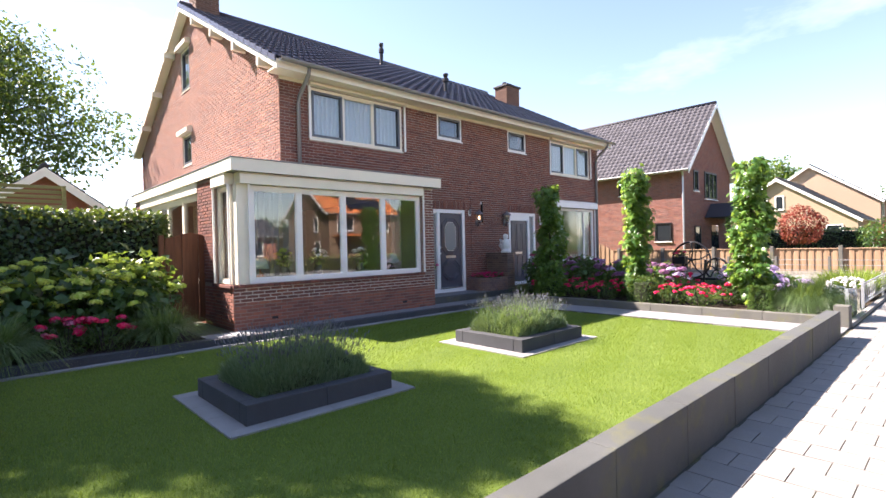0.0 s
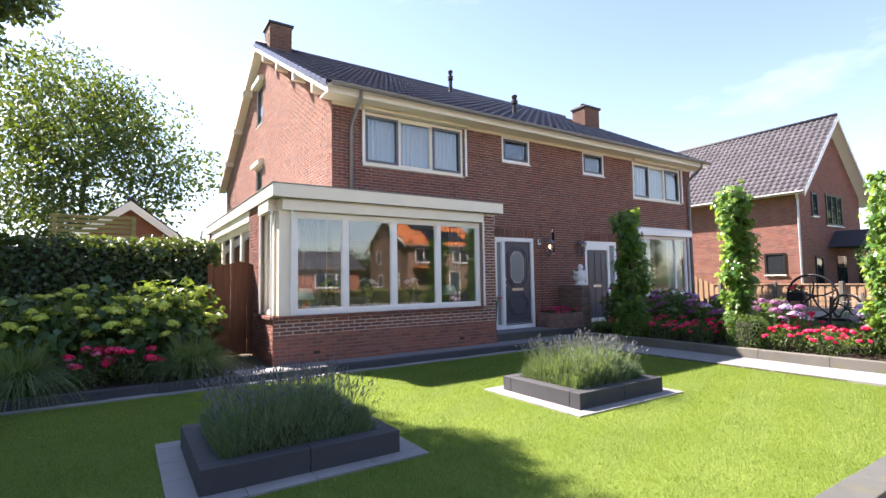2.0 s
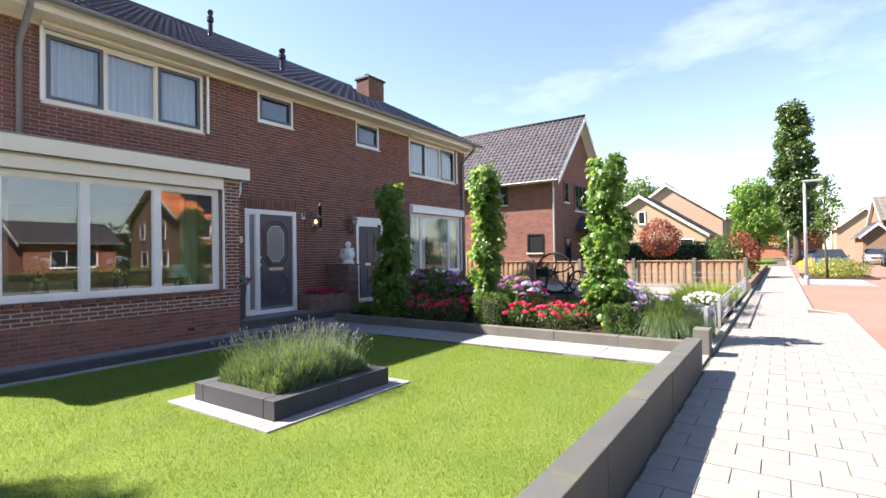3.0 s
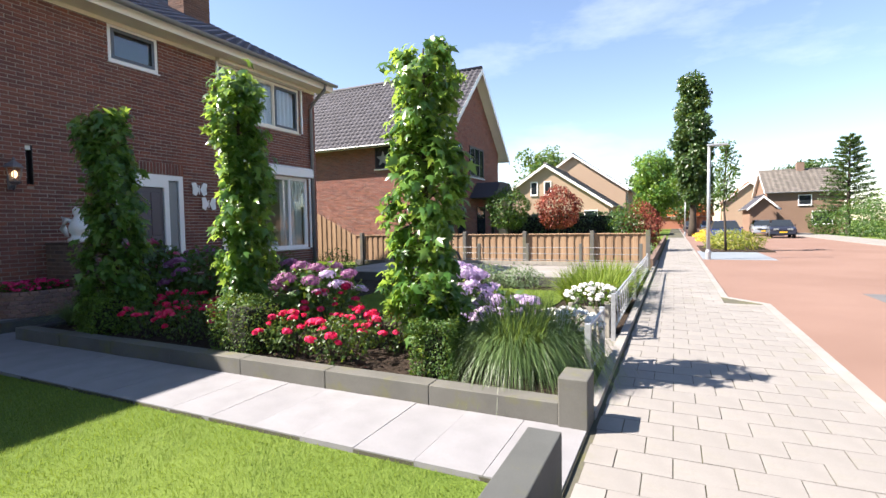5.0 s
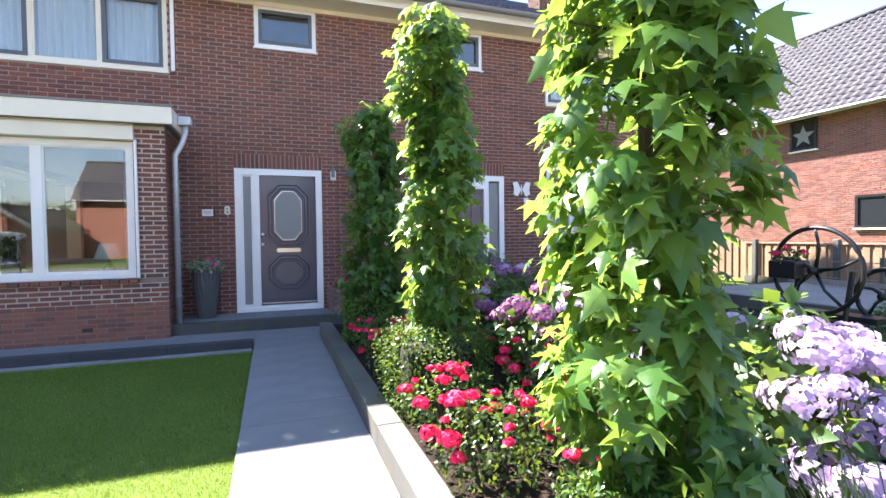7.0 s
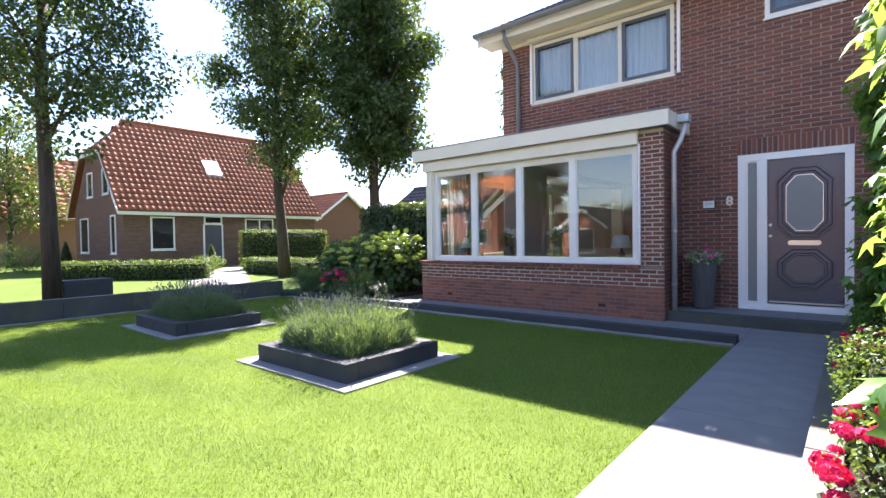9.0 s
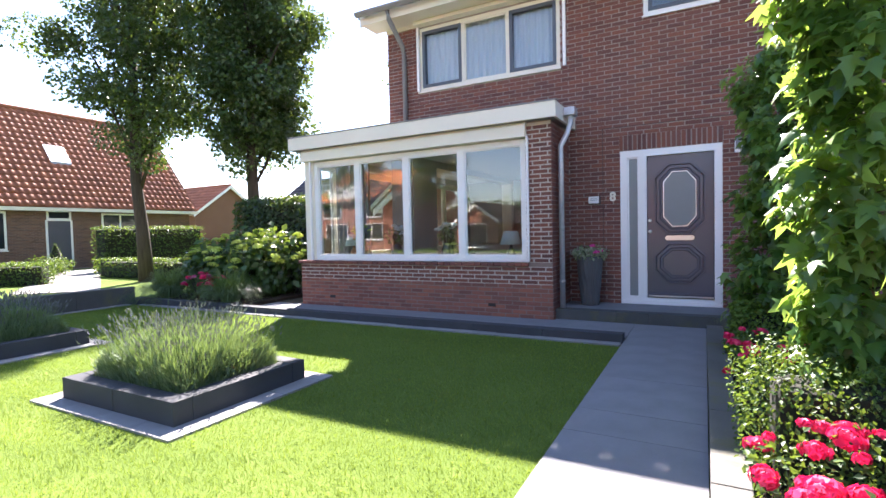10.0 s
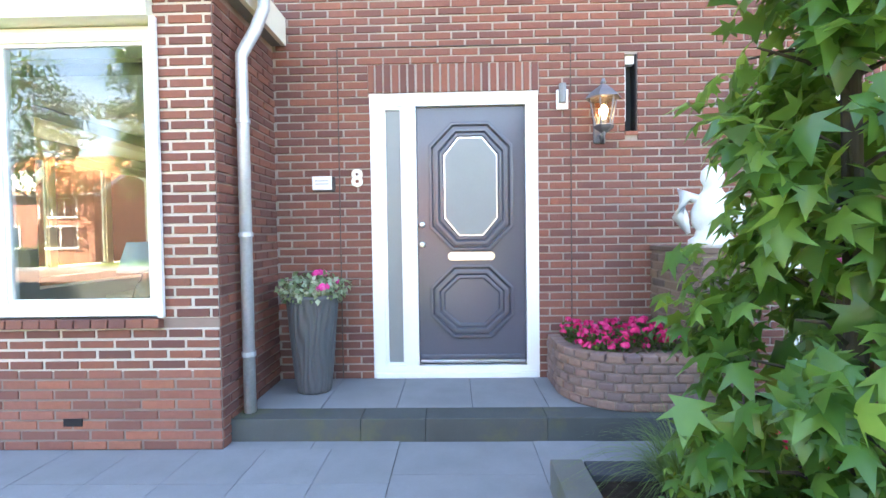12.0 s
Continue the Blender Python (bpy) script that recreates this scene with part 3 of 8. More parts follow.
prism(bm, [(EAVE_Y + 0.02, EAVE_Z - 0.1), (RIDGE_Y, RIDGE_Z - 0.1), (2 * RIDGE_Y - EAVE_Y, EAVE_Z - 0.1), (2 * RIDGE_Y - EAVE_Y, EAVE_Z - 0.13), (RIDGE_Y, RIDGE_Z - 0.13), (EAVE_Y + 0.02, EAVE_Z - 0.13)], "x", RX0 + 0.037, FX0 - 0.012)
part("verge_soffit", bm, M_CREAM, house)
for y in (10.0, 11.4, 12.9, 14.4, 17.2, 18.8, 20.4):
    part("purlin_end", B(RX0 - 0.05, FX0 - 0.012, y, y + 0.11, roof_z(y) - 0.33, roof_z(y) - 0.14, bevel=0.01), M_CREAM, house)
for i in range(21):
    a = EAVE_Y + i * (RIDGE_Y - EAVE_Y) / 21
    bm = bmesh.new()
    b = a + 0.33
    prism(bm, [(a, roof_z(a) + 0.09), (b, roof_z(b) + 0.06), (b, roof_z(b) - 0.06), (a, roof_z(a) - 0.03)], "x", RX0 - 0.035, RX0 - 0.004)
    part("verge_tile", bm, M_TILE, roof)
bm = bmesh.new()
out = [(EAVE_Y - 0.14 + 0.07 * math.cos(t), EAVE_Z + 0.02 + 0.07 * math.sin(t)) for t in [math.pi + k * math.pi / 8 for k in range(9)]]
inn = [(EAVE_Y - 0.14 + 0.062 * math.cos(t), EAVE_Z + 0.02 + 0.062 * math.sin(t)) for t in [2 * math.pi - k * math.pi / 8 for k in range(9)]]
prism(bm, out + inn, "x", RX0 + 0.02, RX1 - 0.05)
part("gutter", bm, M_PIPE, house)
for x0, side in ((5.42, -1), (18.02, 1)):
    bm = bmesh.new()
    tube(bm, [(x0, EAVE_Y - 0.1, 5.3), (x0, EAVE_Y - 0.06, 5.15), (x0, FY - 0.12, 4.8), (x0, FY - 0.07, 4.66), (x0, FY - 0.07, 3.15 if side < 0 else 0.1)], 0.045, 10)
    part("downpipe", bm, M_PIPE, house, smooth=True)
for x0, x1, y0, y1, z0, z1 in ((5.1, 5.75, 15.25, 15.95, 8.2, 9.45), (16.85, 17.7, 13.1, 13.75, 7.2, 8.3)):
    ch = part("chimney", B(x0, x1, y0, y1, z0, z1), M_DARKMORTAR, house)
    for face, rng, ax, o in ((y0, (x0, x1), "y", -1), (x0, (y0, y1), "x", -1), (x1, (y0, y1), "x", 1)):
        brick_field("brickwork", clip_bricks(rng[0], rng[1], z0, z1, []), ax, face, o, M_COTTAGE, ch)
    part("cap", B(x0 - 0.06, x1 + 0.06, y0 - 0.06, y1 + 0.06, z1, z1 + 0.08, bevel=0.01), M_DARKSTONE, ch)
    for q in (0.3, 0.7):
        bm = lathe(bmesh.new(), [(0.11, 0), (0.1, 0.16), (0.07, 0.18)], 12, (x0 + q * (x1 - x0), (y0 + y1) / 2, z1 + 0.08))
        part("flue", bm, M_BLACK, ch)
for x, y, h in ((11.36, 14.6, 0.85), (11.4, 11.2, 0.65)):
    z = roof_z(y)
    bm = lathe(bmesh.new(), [(0.11, -0.1), (0.075, 0.1), (0.07, h * 0.55), (0.1, h * 0.6), (0.1, h * 0.75), (0.06, h * 0.8), (0.09, h * 0.95), (0.085, h)], 14, (x, y, z))
    tagged(part("roof_vent", bm, M_BLACK, house), "black plastic vent pipe")


# ---- windows and doors ----
def frame_rect(bm, x0, x1, z0, z1, w, y0, y1):
    box(bm, x0, x1, y0, y1, z0, z0 + w)
    box(bm, x0, x1, y0, y1, z1 - w, z1)
    box(bm, x0, x0 + w, y0, y1, z0 + w, z1 - w)
    box(bm, x1 - w, x1, y0, y1, z0 + w, z1 - w)
    return bm


def pane(x0, x1, z0, z1, y, parent, mat=None):
    p = part("pane", B(x0, x1, y, y + 0.006, z0, z1), mat or M_GLASS, parent)
    p.visible_shadow = False
    return p


def window(name, m, width, z0, z1, lights, label, frame_mat=None, w=0.065, mull=0.055, depth=0.09, sill=True):
    """A window facing -y of its own pose m, its lower corner at x = 0. lights: (share of width, sash material or None)."""
    top = tagged(new(name), label, "window", kind="structure")
    top.matrix_world = m
    fm = frame_mat or M_WHITE
    part("window_frame", frame_rect(bmesh.new(), 0, width, z0, z1, w, 0, depth), fm, top)
    total = sum(l[0] for l in lights)
    inner = width - 2 * w - mull * (len(lights) - 1)
    x = w
    for i, (share, sash) in enumerate(lights):
        b = x + inner * share / total
        if sash:
            s = part("sash", frame_rect(bmesh.new(), x, b, z0 + w, z1 - w, 0.055, -0.012, depth - 0.02), sash, top, "grey casement")
            pane(x + 0.055, b - 0.055, z0 + w + 0.055, z1 - w - 0.055, 0.03, s)
        else:
            part("glazing_bead", frame_rect(bmesh.new(), x, b, z0 + w, z1 - w, 0.022, 0.022, 0.06), fm, top)
            pane(x + 0.022, b - 0.022, z0 + w + 0.022, z1 - w - 0.022, 0.035, top)
        if i < len(lights) - 1:
            part("mullion", B(b, b + mull, 0.004, depth, z0 + w, z1 - w), fm, top)
        x = b + mull
    if sill:
        part("window_sill", B(-0.02, width + 0.02, -0.05, 0.0, z0 - 0.03, z0 - 0.002, bevel=0.005), fm, top)
    return top


def curtain(x0, x1, z0, z1, y, m, label, mat=None, waves=9, depth=0.03):
    """A gathered curtain: a waved sheet with thickness."""
    n = waves * 8
    verts, faces = [], []
    for s, o in ((0, 0.0), (1, 0.004)):
        for i in range(n + 1):
            f = i / n
            d = y + depth * math.sin(2 * math.pi * waves * f + math.sin(f * 17)) + o
            verts += [(x0 + f * (x1 - x0), d, z0), (x0 + f * (x1 - x0), d, z1)]
    for s in (0, 1):
        for i in range(n):
            a = s * 2 * (n + 1) + 2 * i
            faces.append((a, a + 2, a + 3, a + 1) if not s else (a, a + 1, a + 3, a + 2))
    ob = tagged(new("curtain", raw_mesh("curtain", verts, faces, mat or M_NET, True)), label, "curtain", "net curtains")
    ob.matrix_world = m
    return ob


def face_front(x, y=FY):
    return pose(x, y + 0.01, 0)


G = M_GREYSASH
window("window_1", face_front(UP_L[0]), UP_L[1] - UP_L[0], UP_L[2], UP_L[3], [(1, G), (1, None), (1, G)], "upstairs window with white frame and grey casements", M_CREAM)
window("window_2", face_front(UP_R[0]), UP_R[1] - UP_R[0], UP_R[2], UP_R[3], [(1, G), (1, None), (1, G)], "upstairs window with white frame and grey casements", M_CREAM)
window("window_3", face_front(SM_L[0]), SM_L[1] - SM_L[0], SM_L[2], SM_L[3], [(1, G)], "small upstairs window with a white frame")
window("window_4", face_front(SM_R[0]), SM_R[1] - SM_R[0], SM_R[2], SM_R[3], [(1, G)], "small upstairs window with a white frame")
window("window_5", face_front(W4[0]), W4[1] - W4[0], W4[2], W4[3], [(0.6, None), (1.9, None), (0.7, None)], "wide ground-floor window with a white frame")
for (a, b, z), nm in (((UP_L[0] - 0.03, UP_L[1] + 0.1, 5.1), "s"), ((UP_R[0] - 0.03, UP_R[1] + 0.1, 5.1), "s"), ((W4[0] - 0.03, W4[1] + 0.1, 2.75), "w")):
    bm = bmesh.new()
    h = 0.27 if nm == "w" else 0.12
    prism(bm, [(FY - 0.16, z + 0.02), (FY - 0.16, z + h - 0.05), (FY - 0.1, z + h), (FY - 0.004, z + h), (FY - 0.004, z + 0.02)], "x", a, b)
    sh = thing("roller_shutter_box", bm, M_CREAM if nm == "s" else M_WHITE, "white roller shutter box above a window", "shutter", "roller shutters")
    part("guide_rail", B(a, a + 0.05, FY - 0.05, FY - 0.012, z - (1.15 if nm == "s" else 1.9), z + 0.018), M_WHITE, sh)
    part("guide_rail", B(b - 0.05, b, FY - 0.05, FY - 0.012, z - (1.15 if nm == "s" else 1.9), z + 0.018), M_WHITE, sh)
curtain(UP_L[0] + 0.1, UP_L[1] - 0.1, 3.9, 5.05, FY + 0.15, Matrix(), "white net curtain behind the upstairs window", waves=22)
curtain(UP_R[0] + 0.1, UP_R[1] - 0.1, 3.9, 5.05, FY + 0.15, Matrix(), "white net curtain behind the upstairs window", waves=18)
for a, b in ((15.05, 16.0), (17.0, 17.8)):
    curtain(a, b, 0.9, 2.7, FY + 0.2, Matrix(), "white net curtain at the side of the window", waves=5)
# gable windows, facing the side
for k, (y0, y1, z0, z1) in enumerate(GABLE_HOLES):
    m = Matrix.Translation((FX0 + 0.02, y1, 0)) @ pose(0, 0, 0, 0, 0, -90)
    window("window_%d" % (6 + k), m, y1 - y0, z0, z1, [(1, G)], "gable window with a white frame", M_CREAM)
    bm = bmesh.new()
    prism(bm, [(FX0 - 0.17, z1), (FX0 - 0.17, z1 + 0.13), (FX0 - 0.1, z1 + 0.18), (FX0 - 0.008, z1 + 0.18), (FX0 - 0.008, z1)], "y", y0 - 0.12, y1 + 0.1)
    thing("roller_shutter_box", bm, M_CREAM, "white roller shutter box above a gable window", "shutter", "roller shutters")
    part_room = B(FX0 + 0.32, FX0 + 0.34, y0 - 0.1, y1 + 0.1, z0 - 0.1, z1 + 0.1)
    thing("curtain", part_room, M_NET, "plain pale blind behind a gable window", "curtain")
# rooms behind the upper and the neighbour's windows
for nm, x0, x1, z0, z1, d in (("room_wall_up_1", 5.35, 11.5, 3.3, 5.3, 3.5), ("room_wall_up_2", 11.7, 17.9, 3.3, 5.3, 3.5), ("room_wall_neighbour", 14.2, 17.9, 0.2, 2.9, 4.5)):
    bm = B(x0, x1, FY + 0.31, FY + d, z0, z1)
    bm.faces.ensure_lookup_table()
    bmesh.ops.delete(bm, geom=[f for f in bm.faces if f.calc_center_median().y < FY + 0.32], context="FACES_ONLY")
    bmesh.ops.solidify(bm, geom=bm.faces[:], thickness=0.03)
    thing(nm, bm, M_PLASTER, "plain light interior walls of a room", "wall", kind="structure")


def octagon(cx, cz, hw, hh, cut):
    return [(cx - hw + cut, cz - hh), (cx + hw - cut, cz - hh), (cx + hw, cz - hh + cut), (cx + hw, cz + hh - cut), (cx + hw - cut, cz + hh), (cx - hw + cut, cz + hh), (cx - hw, cz + hh - cut), (cx - hw, cz - hh + cut)]


def octa_ring(bm, o, i, y0, y1):
    """A moulding between two octagons, proud from y0 to y1, with a sloped inner side."""
    rings = [[bm.verts.new((u, y, v)) for u, v in pts] for pts, y in ((o, y0), (o, y1 + 0.004), ([(a * 0.75 + b * 0.25, c * 0.75 + d * 0.25) for (a, c), (b, d) in zip(o, i)], y1), ([(a * 0.35 + b * 0.65, c * 0.35 + d * 0.65) for (a, c), (b, d) in zip(o, i)], y1), (i, y0))]
    for r, s in zip(rings, rings[1:]):
        for k in range(8):
            bm.faces.new((r[k], r[(k + 1) % 8], s[(k + 1) % 8], s[k]))
    bmesh.ops.recalc_face_normals(bm, faces=bm.faces)
    return bm


def shrink(o, d, cx, cz):
    return [(u - d * (1 if u > cx else -1) * (1.0), v - d * (1 if v > cz else -1)) for u, v in o]


door_1 = thing("door_1", None, None, "closed grey front door with octagonal panels in a white frame", "door", kind="structure")
x0, x1, z0, z1 = DOOR1
bm = frame_rect(bmesh.new(), x0, x1, z0, z1, 0.1, FY + 0.0, FY + 0.1)
box(bm, 9.51, 9.615, FY + 0.002, FY + 0.1, z0 + 0.1, z1 - 0.1)
part("door_frame", bm, M_WHITE, door_1)
part("threshold", B(x0 + 0.02, x1 - 0.02, FY - 0.03, FY - 0.002, z0, z0 + 0.05, bevel=0.008), M_WHITE, door_1)
sl = part("side_light", frame_rect(bmesh.new(), 9.34, 9.51, z0 + 0.1, z1 - 0.1, 0.025, FY + 0.02, FY + 0.06), M_WHITE, door_1)
part("pane", B(9.366, 9.484, FY + 0.035, FY + 0.041, z0 + 0.126, z1 - 0.126), M_FROST, sl, "frosted glass")
LY = FY + 0.045
leaf = part("door_leaf", B(9.617, 10.508, LY, LY + 0.05, 0.275, 2.398, bevel=0.004), M_DOOR, door_1)
up, lo = octagon(10.06, 1.74, 0.345, 0.53, 0.19), octagon(10.06, 0.79, 0.345, 0.305, 0.19)
for o in (up, lo):
    cz = 1.74 if o is up else 0.79
    i1 = [(10.06 + (u - 10.06) * 0.9, cz + (v - cz) * (0.935 if o is up else 0.89)) for u, v in o]
    i2 = [(10.06 + (u - 10.06) * 0.74, cz + (v - cz) * (0.83 if o is up else 0.71)) for u, v in o]
    i3 = [(10.06 + (u - 10.06) * 0.64, cz + (v - cz) * (0.77 if o is up else 0.6)) for u, v in o]
    part("moulding", octa_ring(bmesh.new(), o, i1, LY, LY - 0.025), M_DOOR, leaf)
    part("moulding", octa_ring(bmesh.new(), [(10.06 + (u - 10.06) * 0.87, cz + (v - cz) * (0.915 if o is up else 0.86)) for u, v in o], i2, LY, LY - 0.018), M_DOOR, leaf)
    part("moulding", octa_ring(bmesh.new(), i2, i3, LY, LY - 0.012), M_DOOR, leaf)
    if o is up:
        bm = bmesh.new()
        prism(bm, i3, "y", LY - 0.003, LY + 0.002)
        part("bevelled_rim", bm, M_STEEL, leaf, "bevelled bright rim of the door glass")
        bm = bmesh.new()
        prism(bm, [(10.06 + (u - 10.06) * 0.955, cz + (v - cz) * 0.972) for u, v in i3], "y", LY - 0.006, LY + 0.002)
        part("door_glass", bm, M_FROST, leaf, "frosted octagonal glass")
bm = bmesh.new()
prism(bm, [(10.06 + 0.16 * (1 if c > 0 else -1) + 0.035 * math.cos(t), 1.165 + 0.035 * math.sin(t)) for c, t in [(math.cos(t), t) for t in [k * math.pi / 12 + 0.01 for k in range(24)]]], "y", LY - 0.012, LY)
part("letter_flap", bm, M_STEEL, leaf, "steel letter flap")
for z in (1.43, 1.265):
    bm = bmesh.new()
    tube(bm, [(9.655, LY + 0.001, z), (9.655, LY - 0.02, z), (9.655, LY - 0.024, z)], [0.026, 0.024, 0.016], 16)
    part("lock", bm, M_STEEL, leaf, "round steel lock rosette", smooth=True)
part("weather_bar", B(9.63, 10.5, LY - 0.022, LY, 0.31, 0.35, bevel=0.01), M_DOOR, leaf)
part("kick_bar", B(9.63, 10.5, LY - 0.03, LY, 0.28, 0.303, bevel=0.004), M_STEEL, leaf)
door_2 = thing("door_2", None, None, "neighbour's dark panelled front door in a white frame", "door", kind="structure")
x0, x1, z0, z1 = DOOR2
bm = frame_rect(bmesh.new(), x0, x1, z0, z1, 0.1, FY + 0.0, FY + 0.1)
box(bm, 13.62, 13.72, FY + 0.002, FY + 0.1, z0 + 0.1, z1 - 0.1)
box(bm, x0 + 0.1, 13.62, FY + 0.002, FY + 0.1, 2.25, 2.4)
part("door_frame", bm, M_WHITE, door_2)
part("pane", B(13.74, 13.92, FY + 0.035, FY + 0.041, z0 + 0.12, z1 - 0.12), M_FROST, door_2, "frosted glass side light")
leaf2 = part("door_leaf", B(12.72, 13.62, LY, LY + 0.05, 0.27, 2.25, bevel=0.004), M_DOOR, door_2)
for a in (12.8, 13.08, 13.36):
    part("panel", B(a, a + 0.2, LY - 0.014, LY, 1.3, 2.15, bevel=0.012), M_DOOR, leaf2)
    part("panel", B(a, a + 0.2, LY - 0.014, LY, 0.4, 1.1, bevel=0.012), M_DOOR, leaf2)
part("letter_flap", B(13.0, 13.34, LY - 0.012, LY, 1.16, 1.23, bevel=0.004), M_STEEL, leaf2)

# ---- the bay ----
BX0, BX1, BY = 3.6, 8.45, 8.7
bay = thing("bay_extension", None, None, "flat-roofed bay with white fascia on a low brick wall", "bay window", kind="structure")
wall_bay = part("wall_bay", B(BX0, BX1, BY, BY + 0.25, 0.0, 0.79), M_DARKMORTAR, bay)
part("wall_bay_side", B(BX0, BX0 + 0.25, BY + 0.25, 16.2, 0.0, 0.79), M_DARKMORTAR, bay)
part("pier", B(8.07, BX1, BY, 9.715, 0.79, 2.9), M_DARKMORTAR, bay)
part("wall_bay_return", B(8.2, BX1, BY + 0.25, 9.715, 0.0, 0.79), M_DARKMORTAR, bay)
part("pier_side", B(BX0, BX0 + 0.25, 9.65, 10.6, 0.79, 2.9), M_DARKMORTAR, bay)
part("pier_back", B(BX0, BX0 + 0.25, 15.6, 16.2, 0.79, 2.9), M_DARKMORTAR, bay)
part("wall_bay_end", B(BX0 + 0.25, FX0, 15.95, 16.2, 0.0, 2.9), M_BRICK, bay)
low = clip_bricks(BX0, BX1, 0.02, 0.53, [])
mid = clip_bricks(BX0, BX1, 0.535, 0.79, [], joint=0.0165)
pier = clip_bricks(8.07, BX1, 0.858, 2.89, [], joint=0.0165)
brick_field("plinth_bricks", low, "y", BY, -1, M_PLINTH, wall_bay, 0.008)
M_LIGHTMORTAR = plain("light_mortar", (0.5, 0.445, 0.385), 0.95, vary=0.2, scale=3, bump=0.5, grain=120)
part("pointing", B(BX0 + 0.002, BX1 - 0.002, BY - 0.002, BY, 0.515, 0.788), M_LIGHTMORTAR, wall_bay)
brick_field("brickwork", mid, "y", BY, -1, M_BRICK, wall_bay)
part("pointing", B(8.072, BX1 - 0.002, BY - 0.002, BY, 0.85, 2.89), M_LIGHTMORTAR, wall_bay)
brick_field("brickwork", pier, "y", BY, -1, M_BRICK, wall_bay)
brick_field("brickwork", clip_bricks(BY + 0.006, 9.71, 0.02, 2.89, []), "x", BX1, 1, M_BRICK, wall_bay)
brick_field("brickwork", clip_bricks(BY + 0.006, 16.2, 0.02, 0.79, []), "x", BX0, -1, M_PLINTH, wall_bay)
brick_field("brickwork", clip_bricks(9.65, 10.6, 0.858, 2.89, []) + clip_bricks(15.6, 16.2, 0.858, 2.89, []), "x", BX0, -1, M_BRICK, wall_bay)
verts, faces = [], []
sill = part("brick_sill", bmesh.new(), M_BRICK, bay)
u, n = BX0 - 0.03, 0
sill_mesh = mesh_of(box(bmesh.new(), 0, 0.098, -0.06, 0.12, 0, 0.055, bevel=0.005), "sill_brick", M_BRICK1)
while u < 8.1:
    s = new("sill_brick", sill_mesh)
    s.location, s.rotation_euler = (u, BY, 0.79), (radians(-6), 0, 0)
    s.parent = sill
    u += 0.108
for k in range(9):
    s = new("sill_brick", sill_mesh)
    s.location, s.rotation_euler = (BX0, BY + 0.98 - k * 0.108, 0.79), (radians(-6), 0, radians(-90))
    s.parent = sill
# front window of four lights, corner post, side windows
window("window_8", pose(3.93, BY + 0.06, 0), 8.07 - 3.93, 0.855, 2.68, [(0.9, None), (0.96, None), (0.98, None), (1.0, None)], "wide bay window of four lights in a white frame", w=0.085, mull=0.11, depth=0.1, sill=False)
part("corner_post", B(BX0 + 0.1, 3.93, BY + 0.05, BY + 0.26, 0.855, 2.7), M_CREAM, bay)
window("window_9", Matrix.Translation((BX0 + 0.06, 9.64, 0)) @ pose(0, 0, 0, 0, 0, -90), 9.64 - BY - 0.27, 0.855, 2.68, [(1, None)], "narrow side window of the bay in a cream frame", M_CREAM, sill=False)
window("window_10", Matrix.Translation((BX0 + 0.06, 15.6, 0)) @ pose(0, 0, 0, 0, 0, -90), 5.0, 0.82, 2.68, [(1, None), (1, None), (1, None), (1, None)], "row of side windows in cream frames", M_CREAM, w=0.1, mull=0.14)
for gx, gy in ((8.105, BY - 0.035), (3.9, BY - 0.02), (BX0 + 0.005, BY + 0.2), (BX0 - 0.02, 9.62)):
    part("screen_rail", B(gx - 0.017, gx + 0.017, gy - 0.017, gy + 0.017, 0.86, 2.695, bevel=0.004), M_WHITE, bay, "slim white guide rail of the sun screen")
# screen box over the window, fascia with a dark roof edge
bm = bmesh.new()
prism(bm, [(BY - 0.08, 2.69), (BY - 0.08, 2.86), (BY - 0.05, 2.9), (BY + 0.2, 2.9), (BY + 0.2, 2.69)], "x", 3.72, 8.09)
part("screen_box", bm, M_CREAM, bay)
bm = bmesh.new()
prism(bm, [(BX0 - 0.05, 2.69), (BX0 - 0.05, 2.9), (BX0 + 0.2, 2.9), (BX0 + 0.2, 2.69)], "y", BY + 0.22, 9.66)
part("screen_box", bm, M_CREAM, bay)
part("lintel", B(BX0 - 0.02, BX0 + 0.24, 10.6, 15.6, 2.69, 2.9), M_CREAM, bay)
part("fascia", B(3.53, 8.57, 8.52, 8.56, 2.9, 3.12), M_CREAM, bay)
part("fascia_end", B(8.53, 8.57, 8.56, 9.7, 2.9, 3.12), M_CREAM, bay)
part("fascia_side", B(3.53, 3.57, 8.56, 16.4, 2.9, 3.12), M_CREAM, bay)
part("flat_roof", B(3.57, 8.53, 8.56, 9.7, 2.9, 3.1), M_PIPE, bay)
part("flat_roof_side", B(3.57, FX0 - 0.01, 9.7, 16.4, 2.9, 3.1), M_PIPE, bay)
part("roof_edge", B(3.515, 8.585, 8.505, 8.6, 3.122, 3.142, bevel=0.005), M_PIPE, bay, "dark aluminium roof edge")
part("roof_edge", B(3.515, 3.6, 8.602, 16.4, 3.122, 3.142, bevel=0.005), M_PIPE, bay, "dark aluminium roof edge")
bm = bmesh.new()
tube(bm, [(8.66, 9.0, 3.02), (8.66, 9.0, 2.88), (8.62, 8.95, 2.72), (8.53, 8.93, 2.55), (8.53, 8.93, 2.45), (8.53, 8.93, 0.17)], 0.04, 12)
gooseneck = bmesh.new()
tube(gooseneck, [(3.47, 16.46, 3.05), (3.42, 16.46, 3.0), (3.41, 16.46, 2.8), (3.5, 16.46, 2.6), (3.53, 16.46, 2.5), (3.53, 16.46, 0.02)], 0.04, 10)
